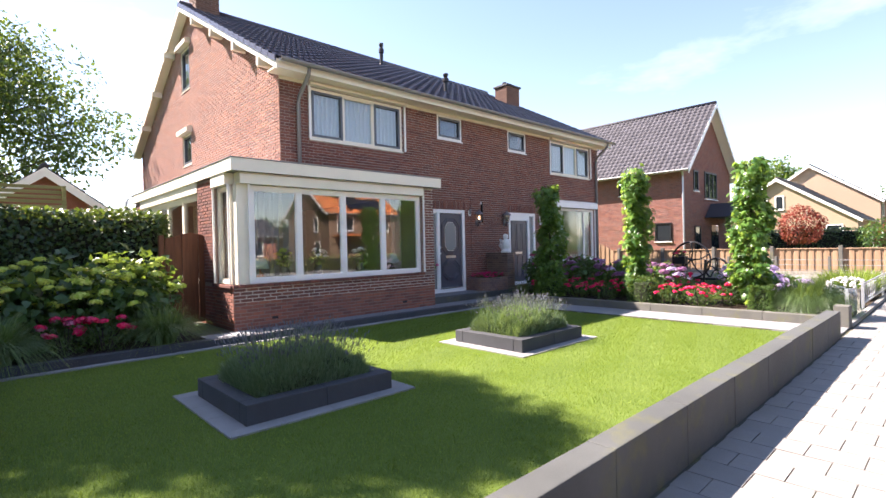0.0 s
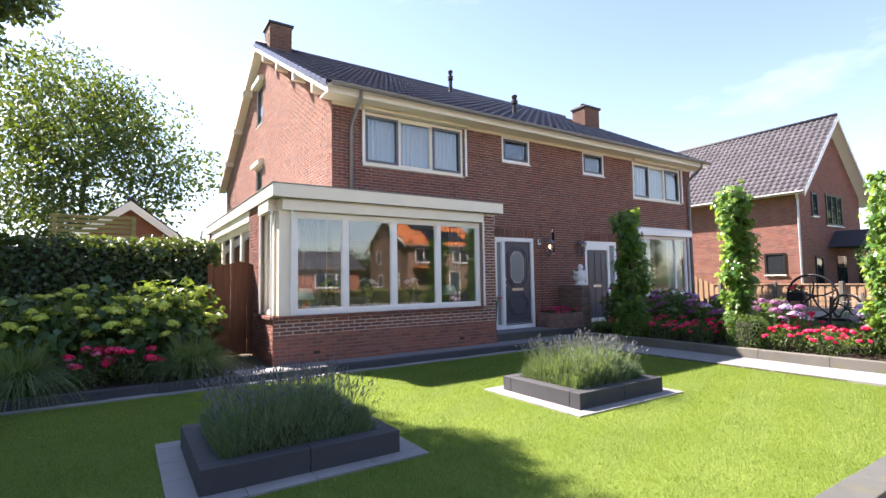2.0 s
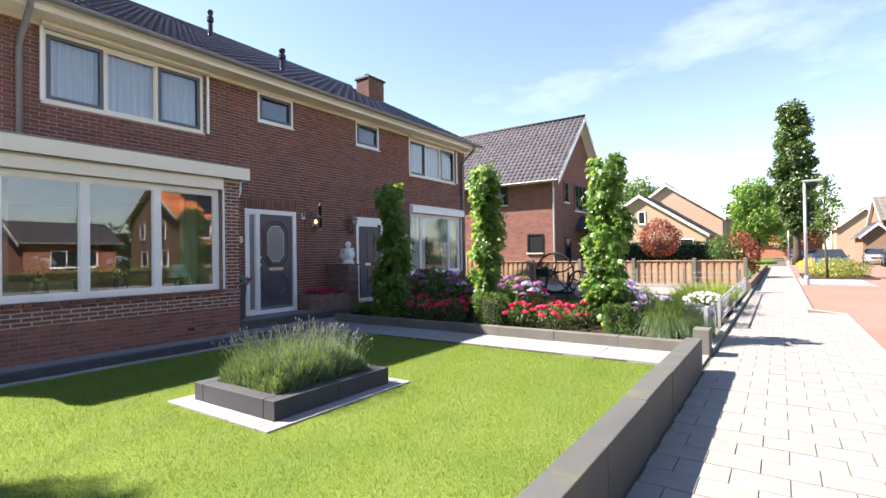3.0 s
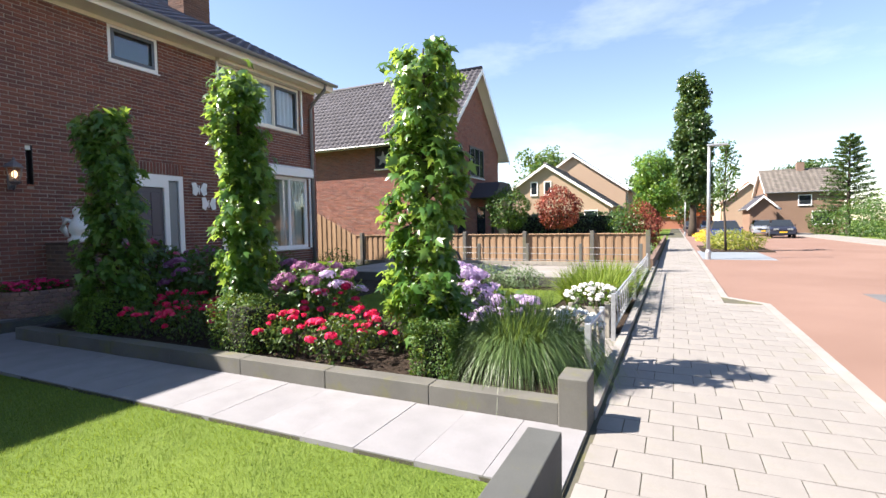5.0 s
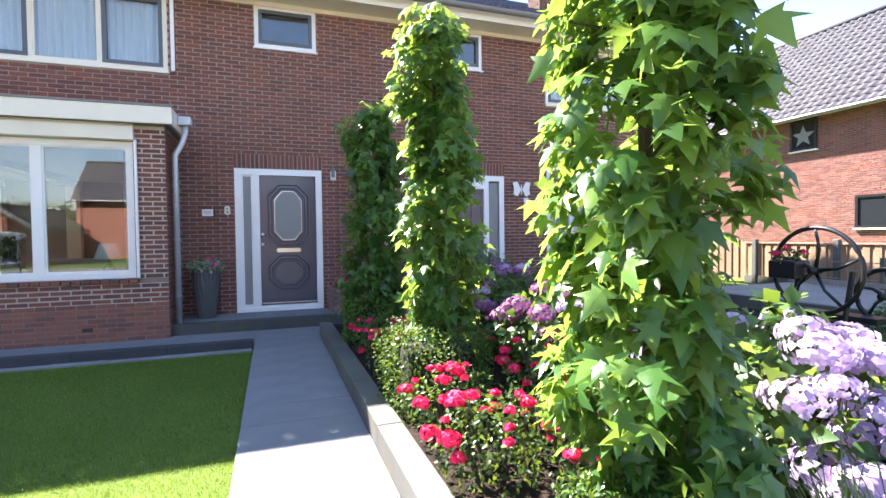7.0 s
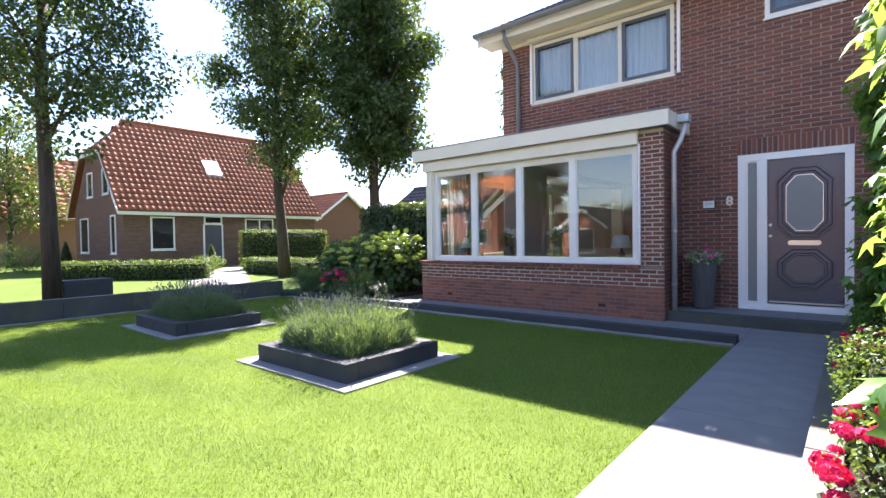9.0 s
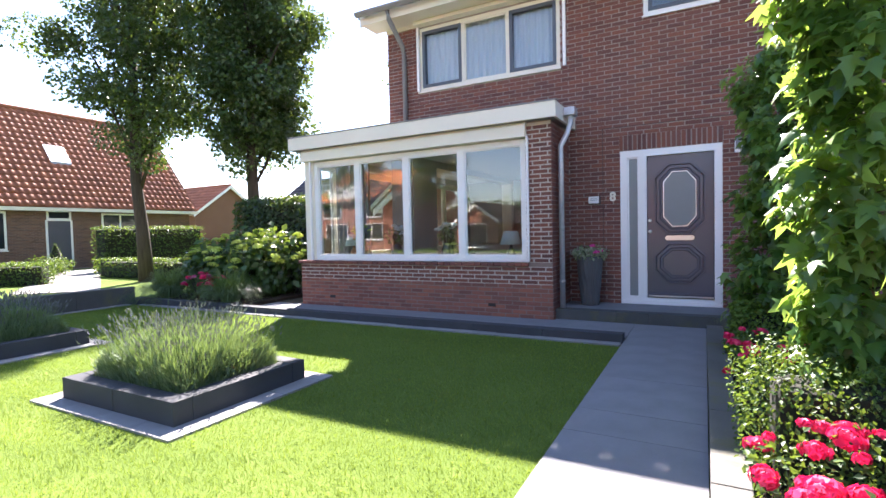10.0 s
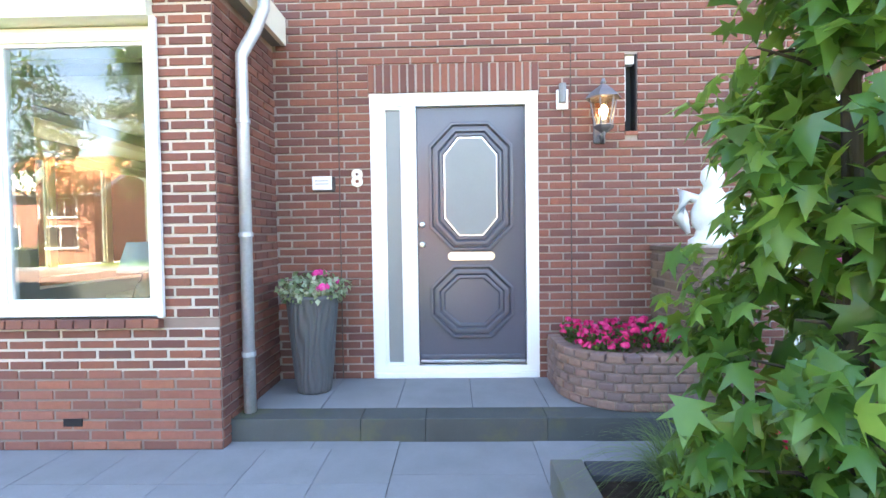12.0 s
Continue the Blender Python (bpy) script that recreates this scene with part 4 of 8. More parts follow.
thing("rain_pipe", gooseneck, M_ZINC, "zinc rain pipe at the side of the bay", "pipe", smooth=True)
dp = thing("rain_pipe", bm, M_ZINC, "zinc rain pipe beside the bay", "pipe", smooth=True)
part("hopper", B(8.575, 8.74, 8.92, 9.1, 2.98, 3.1, bevel=0.01), M_ZINC, dp)
for z in (0.55, 1.35, 2.1):
    bm = bmesh.new()
    tube(bm, [(8.53, 8.93, z), (8.53, 8.93, z + 0.03)], 0.047, 12)
    part("bracket", bm, M_ZINC, dp)
for x in (4.35, 7.5):
    part("air_vent", B(x - 0.06, x + 0.06, BY - 0.012, BY - 0.004, 0.17, 0.22), M_BLACK, bay, "black plastic air vent")
# room behind the bay
for nm, z0, z1, mt, lb, ct in (("floor_room", 0.1, 0.2, M_FLOORWOOD, "wooden living-room floor", "floor"), ("ceiling_room", 2.84, 2.89, M_PLASTER, "white living-room ceiling", "ceiling")):
    bm = bmesh.new()
    prism(bm, [(3.86, BY + 0.26), (8.06, BY + 0.26), (8.06, FY + 0.31), (8.75, FY + 0.31), (8.75, 15.8), (3.86, 15.8)], "z", z0, z1)
    thing(nm, bm, mt, lb, ct, kind="structure")
thing("wall_room_back", B(3.86, 8.85, 15.8, 15.9, 0.2, 2.84), M_TAUPE, "living-room wall in a taupe darkened to keep the room dim", "wall", kind="structure")
thing("wall_room_right", B(8.75, 8.85, FY + 0.31, 15.8, 0.2, 2.84), M_TAUPE, "living-room side wall in a taupe darkened to keep the room dim", "wall", kind="structure")


# ---- plants: builders ----
OVAL = (np.array([(0, 0, 0), (0.45, 0.5, 0.1), (1, 0, -0.12), (0.45, -0.5, 0.1), (0.5, 0, 0)], float), [(0, 4, 1), (4, 2, 1), (0, 3, 4), (3, 2, 4)])
half = [(0.02, 0.05, 0), (-0.04, 0.46, -0.14), (0.24, 0.23, 0.0), (0.56, 0.6, -0.2), (0.5, 0.23, -0.01)]
STAR = (np.array([(0.3, 0, 0.03)] + half + [(1.0, 0, -0.26)] + [(a, -b, c) for a, b, c in half[::-1]], float), [(0, i, i + 1) for i in range(1, 11)] + [(0, 11, 1)])
KITE = (np.array([(0, 0, 0), (0.45, 0.5, 0.12), (1, 0, -0.08), (0.45, -0.5, 0.12)], float), [(0, 2, 1), (0, 3, 2)])
PETAL = (np.array([(0, 0, 0), (0.6, 0.45, 0.06), (1, 0, 0.0), (0.6, -0.45, 0.06)], float), [(0, 2, 1), (0, 3, 2)])


def leaf_cloud(name, at, axis, normal, length, width, shape, material, parent, rng, kind="", label=""):
    """Many leaves in one mesh: their places, axes, normals, lengths and widths."""
    at, axis, normal = np.asarray(at, float), np.asarray(axis, float), np.asarray(normal, float)
    n = len(at)
    axis /= np.linalg.norm(axis, axis=1)[:, None] + 1e-9
    side = np.cross(normal, axis)
    side /= np.linalg.norm(side, axis=1)[:, None] + 1e-9
    up = np.cross(axis, side)
    t, f = shape
    length, width = np.broadcast_to(length, n), np.broadcast_to(width, n)
    v = (at[:, None] + t[None, :, 0, None] * (axis * length[:, None])[:, None] + t[None, :, 1, None] * (side * width[:, None])[:, None] + t[None, :, 2, None] * (up * length[:, None])[:, None]).reshape(-1, 3)
    fa = (np.array(f)[None] + (np.arange(n) * len(t))[:, None, None]).reshape(-1, 3)
    me = bpy.data.meshes.new(name)
    me.vertices.add(len(v))
    me.vertices.foreach_set("co", v.ravel())
    me.loops.add(fa.size)
    me.loops.foreach_set("vertex_index", fa.ravel().astype(np.int32))
    me.polygons.add(len(fa))
    me.polygons.foreach_set("loop_start", np.arange(0, fa.size, 3, dtype=np.int32))
    me.update(calc_edges=True)
    me.materials.append(material)
    ob = new(name, me)
    if parent:
        ob.parent = parent
    return tagged(ob, label, kind=kind)


def blades(name, base, lean, length, width, material, parent, rng, droop=0.6, seg=4, kind="", label=""):
    """Grass blades or stems: narrow strips that bend over. lean: horizontal direction and amount."""
    n = len(base)
    length, width = np.broadcast_to(length, n), np.broadcast_to(width, n)
    t = np.linspace(0, 1, seg + 1)
    h = np.linalg.norm(lean, axis=1)
    d = np.zeros((n, 3))
    d[:, :2] = lean / (h[:, None] + 1e-9)
    side = np.stack([-d[:, 1], d[:, 0], np.zeros(n)], 1)
    ang = rng.uniform(0, np.pi, n)
    side = side * np.cos(ang)[:, None] + d * np.sin(ang)[:, None] * 0.6
    out = (h[:, None] * (0.45 * t + 0.6 * t ** 2)[None]) * length[:, None]
    z = length[:, None] * (t - droop * np.minimum(h, 1.2)[:, None] * t ** 2.6)
    mid = base[:, None] + d[:, None] * out[..., None]
    mid[..., 2] += z
    w = width[:, None] * (1 - t[None] ** 2 * 0.9) / 2
    v = np.stack([mid - side[:, None] * w[..., None], mid + side[:, None] * w[..., None]], 2).reshape(-1, 3)
    k = 2 * (seg + 1)
    q = np.array([(2 * i, 2 * i + 1, 2 * i + 3, 2 * i + 2) for i in range(seg)])
    fa = (q[None] + (np.arange(n) * k)[:, None, None]).reshape(-1, 4)
    me = bpy.data.meshes.new(name)
    me.vertices.add(len(v))
    me.vertices.foreach_set("co", v.ravel())
    me.loops.add(fa.size)
    me.loops.foreach_set("vertex_index", fa.ravel().astype(np.int32))
    me.polygons.add(len(fa))
    me.polygons.foreach_set("loop_start", np.arange(0, fa.size, 4, dtype=np.int32))
    me.update(calc_edges=True)
    me.materials.append(material)
    ob = new(name, me)
    if parent:
        ob.parent = parent
    return tagged(ob, label, kind=kind)


def unit(rng, n):
    v = rng.normal(size=(n, 3))
    return v / np.linalg.norm(v, axis=1)[:, None]


def ball(rng, n, c, r, squash=0.4):
    """Places near the surface of a rounded, uneven body, and their outward directions."""
    d = unit(rng, n)
    lump = 1 + 0.12 * np.sin(d[:, 0] * 5 + c[0] * 3) * np.cos(d[:, 1] * 4 + c[1]) + 0.08 * np.sin(d[:, 2] * 7)
    s = (1 - squash * rng.uniform(0, 1, n) ** 1.8) * lump
    return np.array(c) + d * np.array(r) * s[:, None], d


def boxy(rng, n, x0, x1, y0, y1, z0, z1, deep=0.12, lump=0.04):
    """Places near the sides and top of a clipped hedge, and their outward directions."""
    a = np.array([(z1 - z0) * (y1 - y0), (z1 - z0) * (y1 - y0), (z1 - z0) * (x1 - x0), (z1 - z0) * (x1 - x0), (x1 - x0) * (y1 - y0)])
    face = rng.choice(5, n, p=a / a.sum())
    p = np.stack([rng.uniform(x0, x1, n), rng.uniform(y0, y1, n), rng.uniform(z0, z1, n)], 1)
    dirs = np.array([(-1, 0, 0), (1, 0, 0), (0, -1, 0), (0, 1, 0), (0, 0, 1)], float)[face]
    inset = deep * rng.uniform(0, 1, n) ** 2 - lump * (np.sin(p[:, 0] * 4.1 + p[:, 2] * 3) * np.cos(p[:, 1] * 3.7 + p[:, 2] * 2.3)) - 0.02
    for k, (ax, v, s) in enumerate(((0, x0, 1), (0, x1, -1), (1, y0, 1), (1, y1, -1), (2, z1, -1))):
        i = face == k
        p[i, ax] = v + s * inset[i]
    return p, dirs


def outward_leaves(name, p, d, rng, size, aspect, shape, material, parent, droop=0.5, spread=0.9, **kw):
    n = len(p)
    axis = d * 0.5 + rng.normal(size=(n, 3)) * spread * 0.6 + np.array([0, 0, -droop])
    normal = d + rng.normal(size=(n, 3)) * 0.45 + np.array([0, 0, 0.35])
    L = size * rng.uniform(0.6, 1.25, n)
    shape = KITE if size < 0.06 else shape
    return leaf_cloud(name, p, axis, normal, L, L * aspect, shape, material, parent, rng, **kw)


HEADS = {}


def flower_heads(name, centres, radius, n_each, material, parent, rng, flat=0.65, petal=0.028):
    """Rounded heads of many small petals: each an object on one of three shared meshes."""
    key = (material.name, radius, n_each, petal)
    if key not in HEADS:
        HEADS[key] = []
        for q in range(3):
            d = unit(rng, n_each)
            d[:, 2] = np.abs(d[:, 2]) - 0.25
            p = d * np.array((radius, radius, radius * flat)) * rng.uniform(0.75, 1.08, n_each)[:, None]
            axis = np.cross(d, unit(rng, n_each))
            axis /= np.linalg.norm(axis, axis=1)[:, None] + 1e-9
            L = petal * rng.uniform(0.7, 1.3, n_each)
            ob = leaf_cloud("flower_head", p - axis * L[:, None] * 0.5, axis, d, L, L * 0.9, PETAL, material, None, rng)
            HEADS[key].append(ob.data)
            bpy.data.objects.remove(ob)
    for c in centres:
        ob = new("flower_head", HEADS[key][int(rng.integers(0, 3))])
        s = rng.uniform(0.75, 1.2)
        ob.location, ob.scale = [float(v) for v in c], (s, s, s)
        ob.rotation_euler = (rng.uniform(-0.3, 0.3), rng.uniform(-0.3, 0.3), rng.uniform(0, 6.28))
        ob.parent = parent


M_STARLEAF = leaf_material("star_leaf", (0.024, 0.08, 0.022), (0.056, 0.155, 0.034), (0.175, 0.31, 0.068), 0.3, 0.47, glow=(0.52, 0.7, 0.09))
M_IVY = leaf_material("ivy_leaf", (0.012, 0.035, 0.012), (0.02, 0.055, 0.018), (0.045, 0.09, 0.03), 0.35, 0.2)
M_BOX = leaf_material("box_leaf", (0.02, 0.055, 0.012), (0.04, 0.095, 0.02), (0.09, 0.16, 0.035), 0.5, 0.25, 0.25)
M_SPINDLE = leaf_material("spindle_leaf", (0.035, 0.085, 0.014), (0.08, 0.16, 0.022), (0.17, 0.27, 0.045), 0.45, 0.28, 0.3)
M_HYD = leaf_material("hydrangea_leaf", (0.018, 0.055, 0.014), (0.034, 0.092, 0.02), (0.07, 0.15, 0.032), 0.42, 0.33)
# darker copy of hydrangea_leaf: the trees' shade over the left bed is in its colour
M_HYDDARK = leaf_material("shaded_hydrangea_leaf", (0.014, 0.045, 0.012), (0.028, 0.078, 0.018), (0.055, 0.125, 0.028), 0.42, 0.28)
M_ROSELEAF = leaf_material("rose_leaf", (0.02, 0.05, 0.015), (0.04, 0.085, 0.022), (0.08, 0.14, 0.03), 0.42, 0.25, 0.35)
M_GRASSBLADE = leaf_material("ornamental_grass", (0.035, 0.075, 0.025), (0.08, 0.14, 0.05), (0.18, 0.26, 0.1), 0.4, 0.34)
M_LAWN = leaf_material("lawn_grass", (0.066, 0.115, 0.019), (0.128, 0.19, 0.033), (0.23, 0.285, 0.062), 0.55, 0.36, 0.15)
M_LAVLEAF = leaf_material("lavender_leaf", (0.055, 0.105, 0.055), (0.125, 0.195, 0.108), (0.25, 0.325, 0.21), 0.6, 0.25)
M_LAVFLOWER = leaf_material("lavender_flower", (0.075, 0.075, 0.11), (0.12, 0.12, 0.165), (0.2, 0.2, 0.25), 0.7, 0.1)
M_TREELEAF = leaf_material("tree_leaf", (0.013, 0.036, 0.01), (0.025, 0.062, 0.015), (0.055, 0.112, 0.025), 0.4, 0.22)
M_POPLAR = leaf_material("poplar_leaf", (0.02, 0.05, 0.014), (0.035, 0.08, 0.02), (0.06, 0.12, 0.03), 0.4, 0.2)


def petal_material(name, lo, mid, hi):
    m = Mat(name, 0.55, spec=0.25)
    m.color(m.ramp(m.island(), (0.0, lo), (0.5, mid), (1.0, hi)))
    tr = m.node("BsdfTranslucent", Color=mid)
    mix = m.node("MixShader", Fac=0.25)
    m.t.links.new(m.b.outputs[0], mix.inputs[1])
    m.t.links.new(tr.outputs[0], mix.inputs[2])
    m.t.links.new(mix.outputs[0], m.t.nodes["Material Output"].inputs[0])
    return m.m


M_ROSE = petal_material("red_rose_petal", (0.55, 0.008, 0.06), (0.74, 0.02, 0.11), (0.88, 0.1, 0.22))
M_PINK = petal_material("pink_petal", (0.75, 0.03, 0.25), (0.85, 0.06, 0.35), (0.95, 0.25, 0.5))
M_DUSKY = petal_material("dusky_pink_petal", (0.4, 0.05, 0.14), (0.52, 0.1, 0.22), (0.6, 0.25, 0.34))
M_PURPLE = petal_material("purple_hydrangea_petal", (0.22, 0.065, 0.19), (0.33, 0.13, 0.28), (0.44, 0.28, 0.36))
M_LILAC = petal_material("lilac_hydrangea_petal", (0.44, 0.32, 0.56), (0.58, 0.45, 0.66), (0.78, 0.66, 0.78))
M_LIME = petal_material("lime_hydrangea_petal", (0.29, 0.39, 0.05), (0.45, 0.55, 0.09), (0.62, 0.68, 0.2))
M_DAISY = petal_material("white_daisy_petal", (0.75, 0.75, 0.7), (0.85, 0.85, 0.82), (0.9, 0.9, 0.88))
M_YELLOW = petal_material("yellow_flower", (0.6, 0.35, 0.03), (0.75, 0.5, 0.05), (0.8, 0.6, 0.1))
M_REDLEAF = leaf_material("red_shrub_leaf", (0.09, 0.04, 0.02), (0.2, 0.035, 0.03), (0.33, 0.1, 0.06), 0.5, 0.2, 0.2, glow=(0.5, 0.08, 0.04))


def clipped(name, x0, x1, y0, y1, z0, z1, n, size, mat, label, category, seed, group="", aspect=0.7, deep=0.12, core=True, lump=0.04):
    """A clipped hedge or shrub: a near-black solid core for the shaded twigs inside, leaves outside."""
    rng = np.random.default_rng(seed)
    top = thing(name, None, None, label, category, group)
    if core:
        i = min(deep, (x1 - x0) * 0.3, (y1 - y0) * 0.3)
        part("core", B(x0 + i, x1 - i, y0 + i, y1 - i, z0, z1 - i, bevel=min(0.05, i * 0.5)), M_SHADECORE, top)
    p, d = boxy(rng, n, x0, x1, y0, y1, z0, z1, deep, lump)
    outward_leaves("foliage", p, d, rng, size, aspect, OVAL, mat, top, 0.35)
    return top


# near-black fill for plant cores: shade between the twigs, put into the colour
M_SHADECORE = plain("shaded_twig_core", (0.018, 0.02, 0.01), 0.95, vary=0.5, scale=20)


def bush(name, c, r, n, size, mat, label, category, seed, group="", aspect=0.65, flowers=(), squash=0.55):
    """A loose leafy shrub on a few stems. flowers: (material, count, head radius, petals, petal size)."""
    rng = np.random.default_rng(seed)
    top = thing(name, None, None, label, category, group)
    bm = bmesh.new()
    for k in range(7):
        a = rng.uniform(0, 6.28)
        q = (c[0] + math.cos(a) * r[0] * 0.6, c[1] + math.sin(a) * r[1] * 0.6, c[2] + r[2] * rng.uniform(0.1, 0.7))
        b0 = (c[0] + math.cos(a) * 0.06, c[1] + math.sin(a) * 0.06, c[2] - r[2])
        tube(bm, [b0, ((b0[0] + q[0]) / 2, (b0[1] + q[1]) / 2, (b0[2] + q[2]) / 2 + 0.05), q], [0.012, 0.009, 0.004], 5)
    part("stalk", bm, M_BARK, top)
    p, d = ball(rng, n, c, r, squash)
    p[:, 2] = np.maximum(p[:, 2], c[2] - r[2] * 0.95)
    outward_leaves("foliage", p, d, rng, size, aspect, OVAL, mat, top)
    for mat_f, count, rad, petals, size_f in flowers:
        dirs = unit(rng, count)
        dirs[:, 2] = np.abs(dirs[:, 2]) * 0.9 + 0.05
        cs = np.array(c) + dirs * np.array(r) * rng.uniform(0.95, 1.12, count)[:, None]
        flower_heads("flower_heads", cs, rad, petals, mat_f, top, rng, petal=size_f)
    return top


def tuft(name, c, radius, height, n, mat, label, seed, width=0.006, lean=0.9, droop=0.65, spread=0.12):
    rng = np.random.default_rng(seed)
    a = rng.uniform(0, 2 * np.pi, n)
    r = spread * np.sqrt(rng.uniform(0, 1, n))
    base = np.stack([c[0] + r * np.cos(a), c[1] + r * np.sin(a), np.full(n, c[2])], 1)
    k = lean * rng.uniform(0.12, 1, n) ** 0.8
    b = a + rng.normal(size=n) * 0.5
    top = thing(name, None, None, label, "grass")
    blades("foliage", base, np.stack([np.cos(b) * k, np.sin(b) * k], 1), height * rng.uniform(0.6, 1.15, n), width, mat, top, rng, droop, 5)
    return top


# ---- the garden ----
# lavender planters on the lawn
def lavender_planter(x0, x1, y0, y1, seed, tall, flowering):
    top = thing("planter", None, None, "low square planter of anthracite concrete blocks on the lawn", "planter", "lawn planters")
    w = 0.15
    for a in (B(x0, (x0 + x1) / 2 - 0.002, y0, y0 + w, -0.05, 0.18, bevel=0.006), B((x0 + x1) / 2 + 0.002, x1, y0, y0 + w, -0.05, 0.18, bevel=0.006), B(x0, x1, y1 - w, y1, -0.05, 0.18, bevel=0.006), B(x0, x0 + w, y0 + w + 0.003, y1 - w - 0.003, -0.05, 0.18, bevel=0.006), B(x1 - w, x1, y0 + w + 0.003, y1 - w - 0.003, -0.05, 0.18, bevel=0.006)):
        part("block", a, M_DARKSTONE, top)
    part("soil", B(x0 + w, x1 - w, y0 + w, y1 - w, -0.04, 0.12), M_SOIL, top, "dark soil")
    s = 0.19
    edge = thing("slab_border", None, None, "border of light concrete slabs round a planter", "paving", "planter borders", kind="structure")
    for u0, u1, v0, v1, n, ax in ((x0 - s, x1 + s, y0 - s + 0.03, y0 - 0.003, 4, 0), (x0 - s, x1 + s, y1 + 0.003, y1 + s - 0.02, 4, 0), (x0 - s, x0 - 0.003, y0, y1, 3, 1), (x1 + 0.003, x1 + s, y0, y1, 3, 1)):
        for i in range(n):
            a, b = (u0, u1) if ax == 0 else (v0, v1)
            p, q = a + (b - a) * i / n + 0.002, a + (b - a) * (i + 1) / n - 0.002
            part("slab", B(p, q, v0, v1, -0.05, 0.008, bevel=0.003) if ax == 0 else B(u0, u1, p, q, -0.05, 0.008, bevel=0.003), M_SLAB, edge)
    rng = np.random.default_rng(seed)
    lav = thing("lavender", None, None, "bushy lavender with grey-green leaves and faded purple spikes", "lavender", "lavender clumps")
    mx, my, hx, hy = (x0 + x1) / 2, (y0 + y1) / 2, (x1 - x0) / 2 - 0.19, (y1 - y0) / 2 - 0.19
    tufts = [(rng.uniform(-1, 1), rng.uniform(-1, 1), rng.uniform(0.82, 1.12)) for k in range(70)]
    tu = np.array(tufts)

    def dome(u, v):
        """Height of the foliage: overlapping tufts of uneven height."""
        d2 = ((u[:, None] - tu[None, :, 0]) * hx) ** 2 + ((v[:, None] - tu[None, :, 1]) * hy) ** 2
        k = np.argmin(d2, axis=1)
        near = np.sqrt(d2[np.arange(len(u)), k])
        return 0.12 + 0.31 * tall * tu[k, 2] * (1 - 0.22 * np.abs(u) ** 5 - 0.22 * np.abs(v) ** 5) - 0.55 * near

    n = 21000
    u, v = rng.uniform(-1, 1, n), rng.uniform(-1, 1, n)
    side = rng.uniform(0, 1, n) < 0.5
    along = rng.uniform(0, 1, n) < 0.5
    edge_s = np.sign(rng.normal(size=n)) * rng.uniform(0.85, 1.08, n)
    u, v = np.where(side & along, edge_s, u), np.where(side & ~along, edge_s, v)
    top_z = dome(np.clip(u, -1, 1), np.clip(v, -1, 1))
    z = np.where(side, 0.13 + (top_z - 0.13) * rng.uniform(0, 1, n), top_z - 0.14 * rng.uniform(0, 1, n) ** 2)
    base = np.stack([mx + u * hx, my + v * hy, z - 0.05], 1)
    lean = np.stack([u, v], 1) * 0.3 + rng.normal(size=(n, 2)) * 0.32
    blades("foliage", base, lean, rng.uniform(0.045, 0.1, n), 0.0105, M_LAVLEAF, lav, rng, 0.15, 1)
    # solid core whose near-black colour paints the shade deep in the clump
    part("core", B(mx - hx * 0.82, mx + hx * 0.82, my - hy * 0.82, my + hy * 0.82, 0.12, 0.12 + 0.18 * tall, bevel=0.06), M_SHADECORE, lav)
    # thin flower stems rising out of it, each with a spike
    n = 800
    u, v = rng.uniform(-1, 1, n), rng.uniform(-1, 1, n)
    base = np.stack([mx + u * hx, my + v * hy, dome(u, v) - 0.04], 1)
    dirs = np.stack([u, v], 1) * 0.34 + rng.normal(size=(n, 2)) * 0.16
    lean = np.linalg.norm(dirs, axis=1)
    L = rng.uniform(0.11, 0.25, n) * tall
    blades("stalk", base, dirs, L, 0.0045, M_LAVLEAF, lav, rng, 0.1, 3)
    tip = base + np.concatenate([dirs * (1.05 * L)[:, None], (L * (1 - 0.1 * lean))[:, None]], 1)
    ax = np.concatenate([dirs * 1.1, np.ones((n, 1))], 1)
    for q in range(2):
        leaf_cloud("bloom", tip - ax * (0.035 - 0.01 * q), ax + rng.normal(size=(n, 3)) * 0.12, unit(rng, n), rng.uniform(0.03, 0.055, n), 0.012, OVAL, M_LAVFLOWER if flowering else M_LAVLEAF, lav, rng, kind="stuff")


lavender_planter(1.9, 3.41, 3.83, 5.1, 11, 1.2, True)
lavender_planter(5.6, 7.1, 3.82, 5.1, 12, 1.2, True)

# lawn blades
rng = np.random.default_rng(5)
n = 300000
p = np.stack([rng.uniform(0.15, 9.55, n), rng.uniform(1.17, 7.49, n)], 1)
keep = np.ones(n, bool)
for x0, x1, y0, y1 in ((1.71, 3.6, 3.67, 5.27), (5.41, 7.29, 3.66, 5.27)):
    keep &= ~((p[:, 0] > x0) & (p[:, 0] < x1) & (p[:, 1] > y0) & (p[:, 1] < y1))
p = p[keep]
n = len(p)
a = rng.uniform(0, 6.283, n)
stripe = np.where(np.floor((p[:, 1] * 0.94 - p[:, 0] * 0.34) / 0.42) % 2 == 0, 0.28, -0.28)
lean = np.stack([np.cos(a) * 0.45 + stripe * 0.94, np.sin(a) * 0.45 + stripe * 0.34], 1)
blades("lawn_grass", np.concatenate([p, np.full((n, 1), -0.012)], 1), lean, rng.uniform(0.018, 0.036, n), 0.005, M_LAWN, None, rng, 0.3, 1, kind="stuff", label="short mown green grass of the lawn")

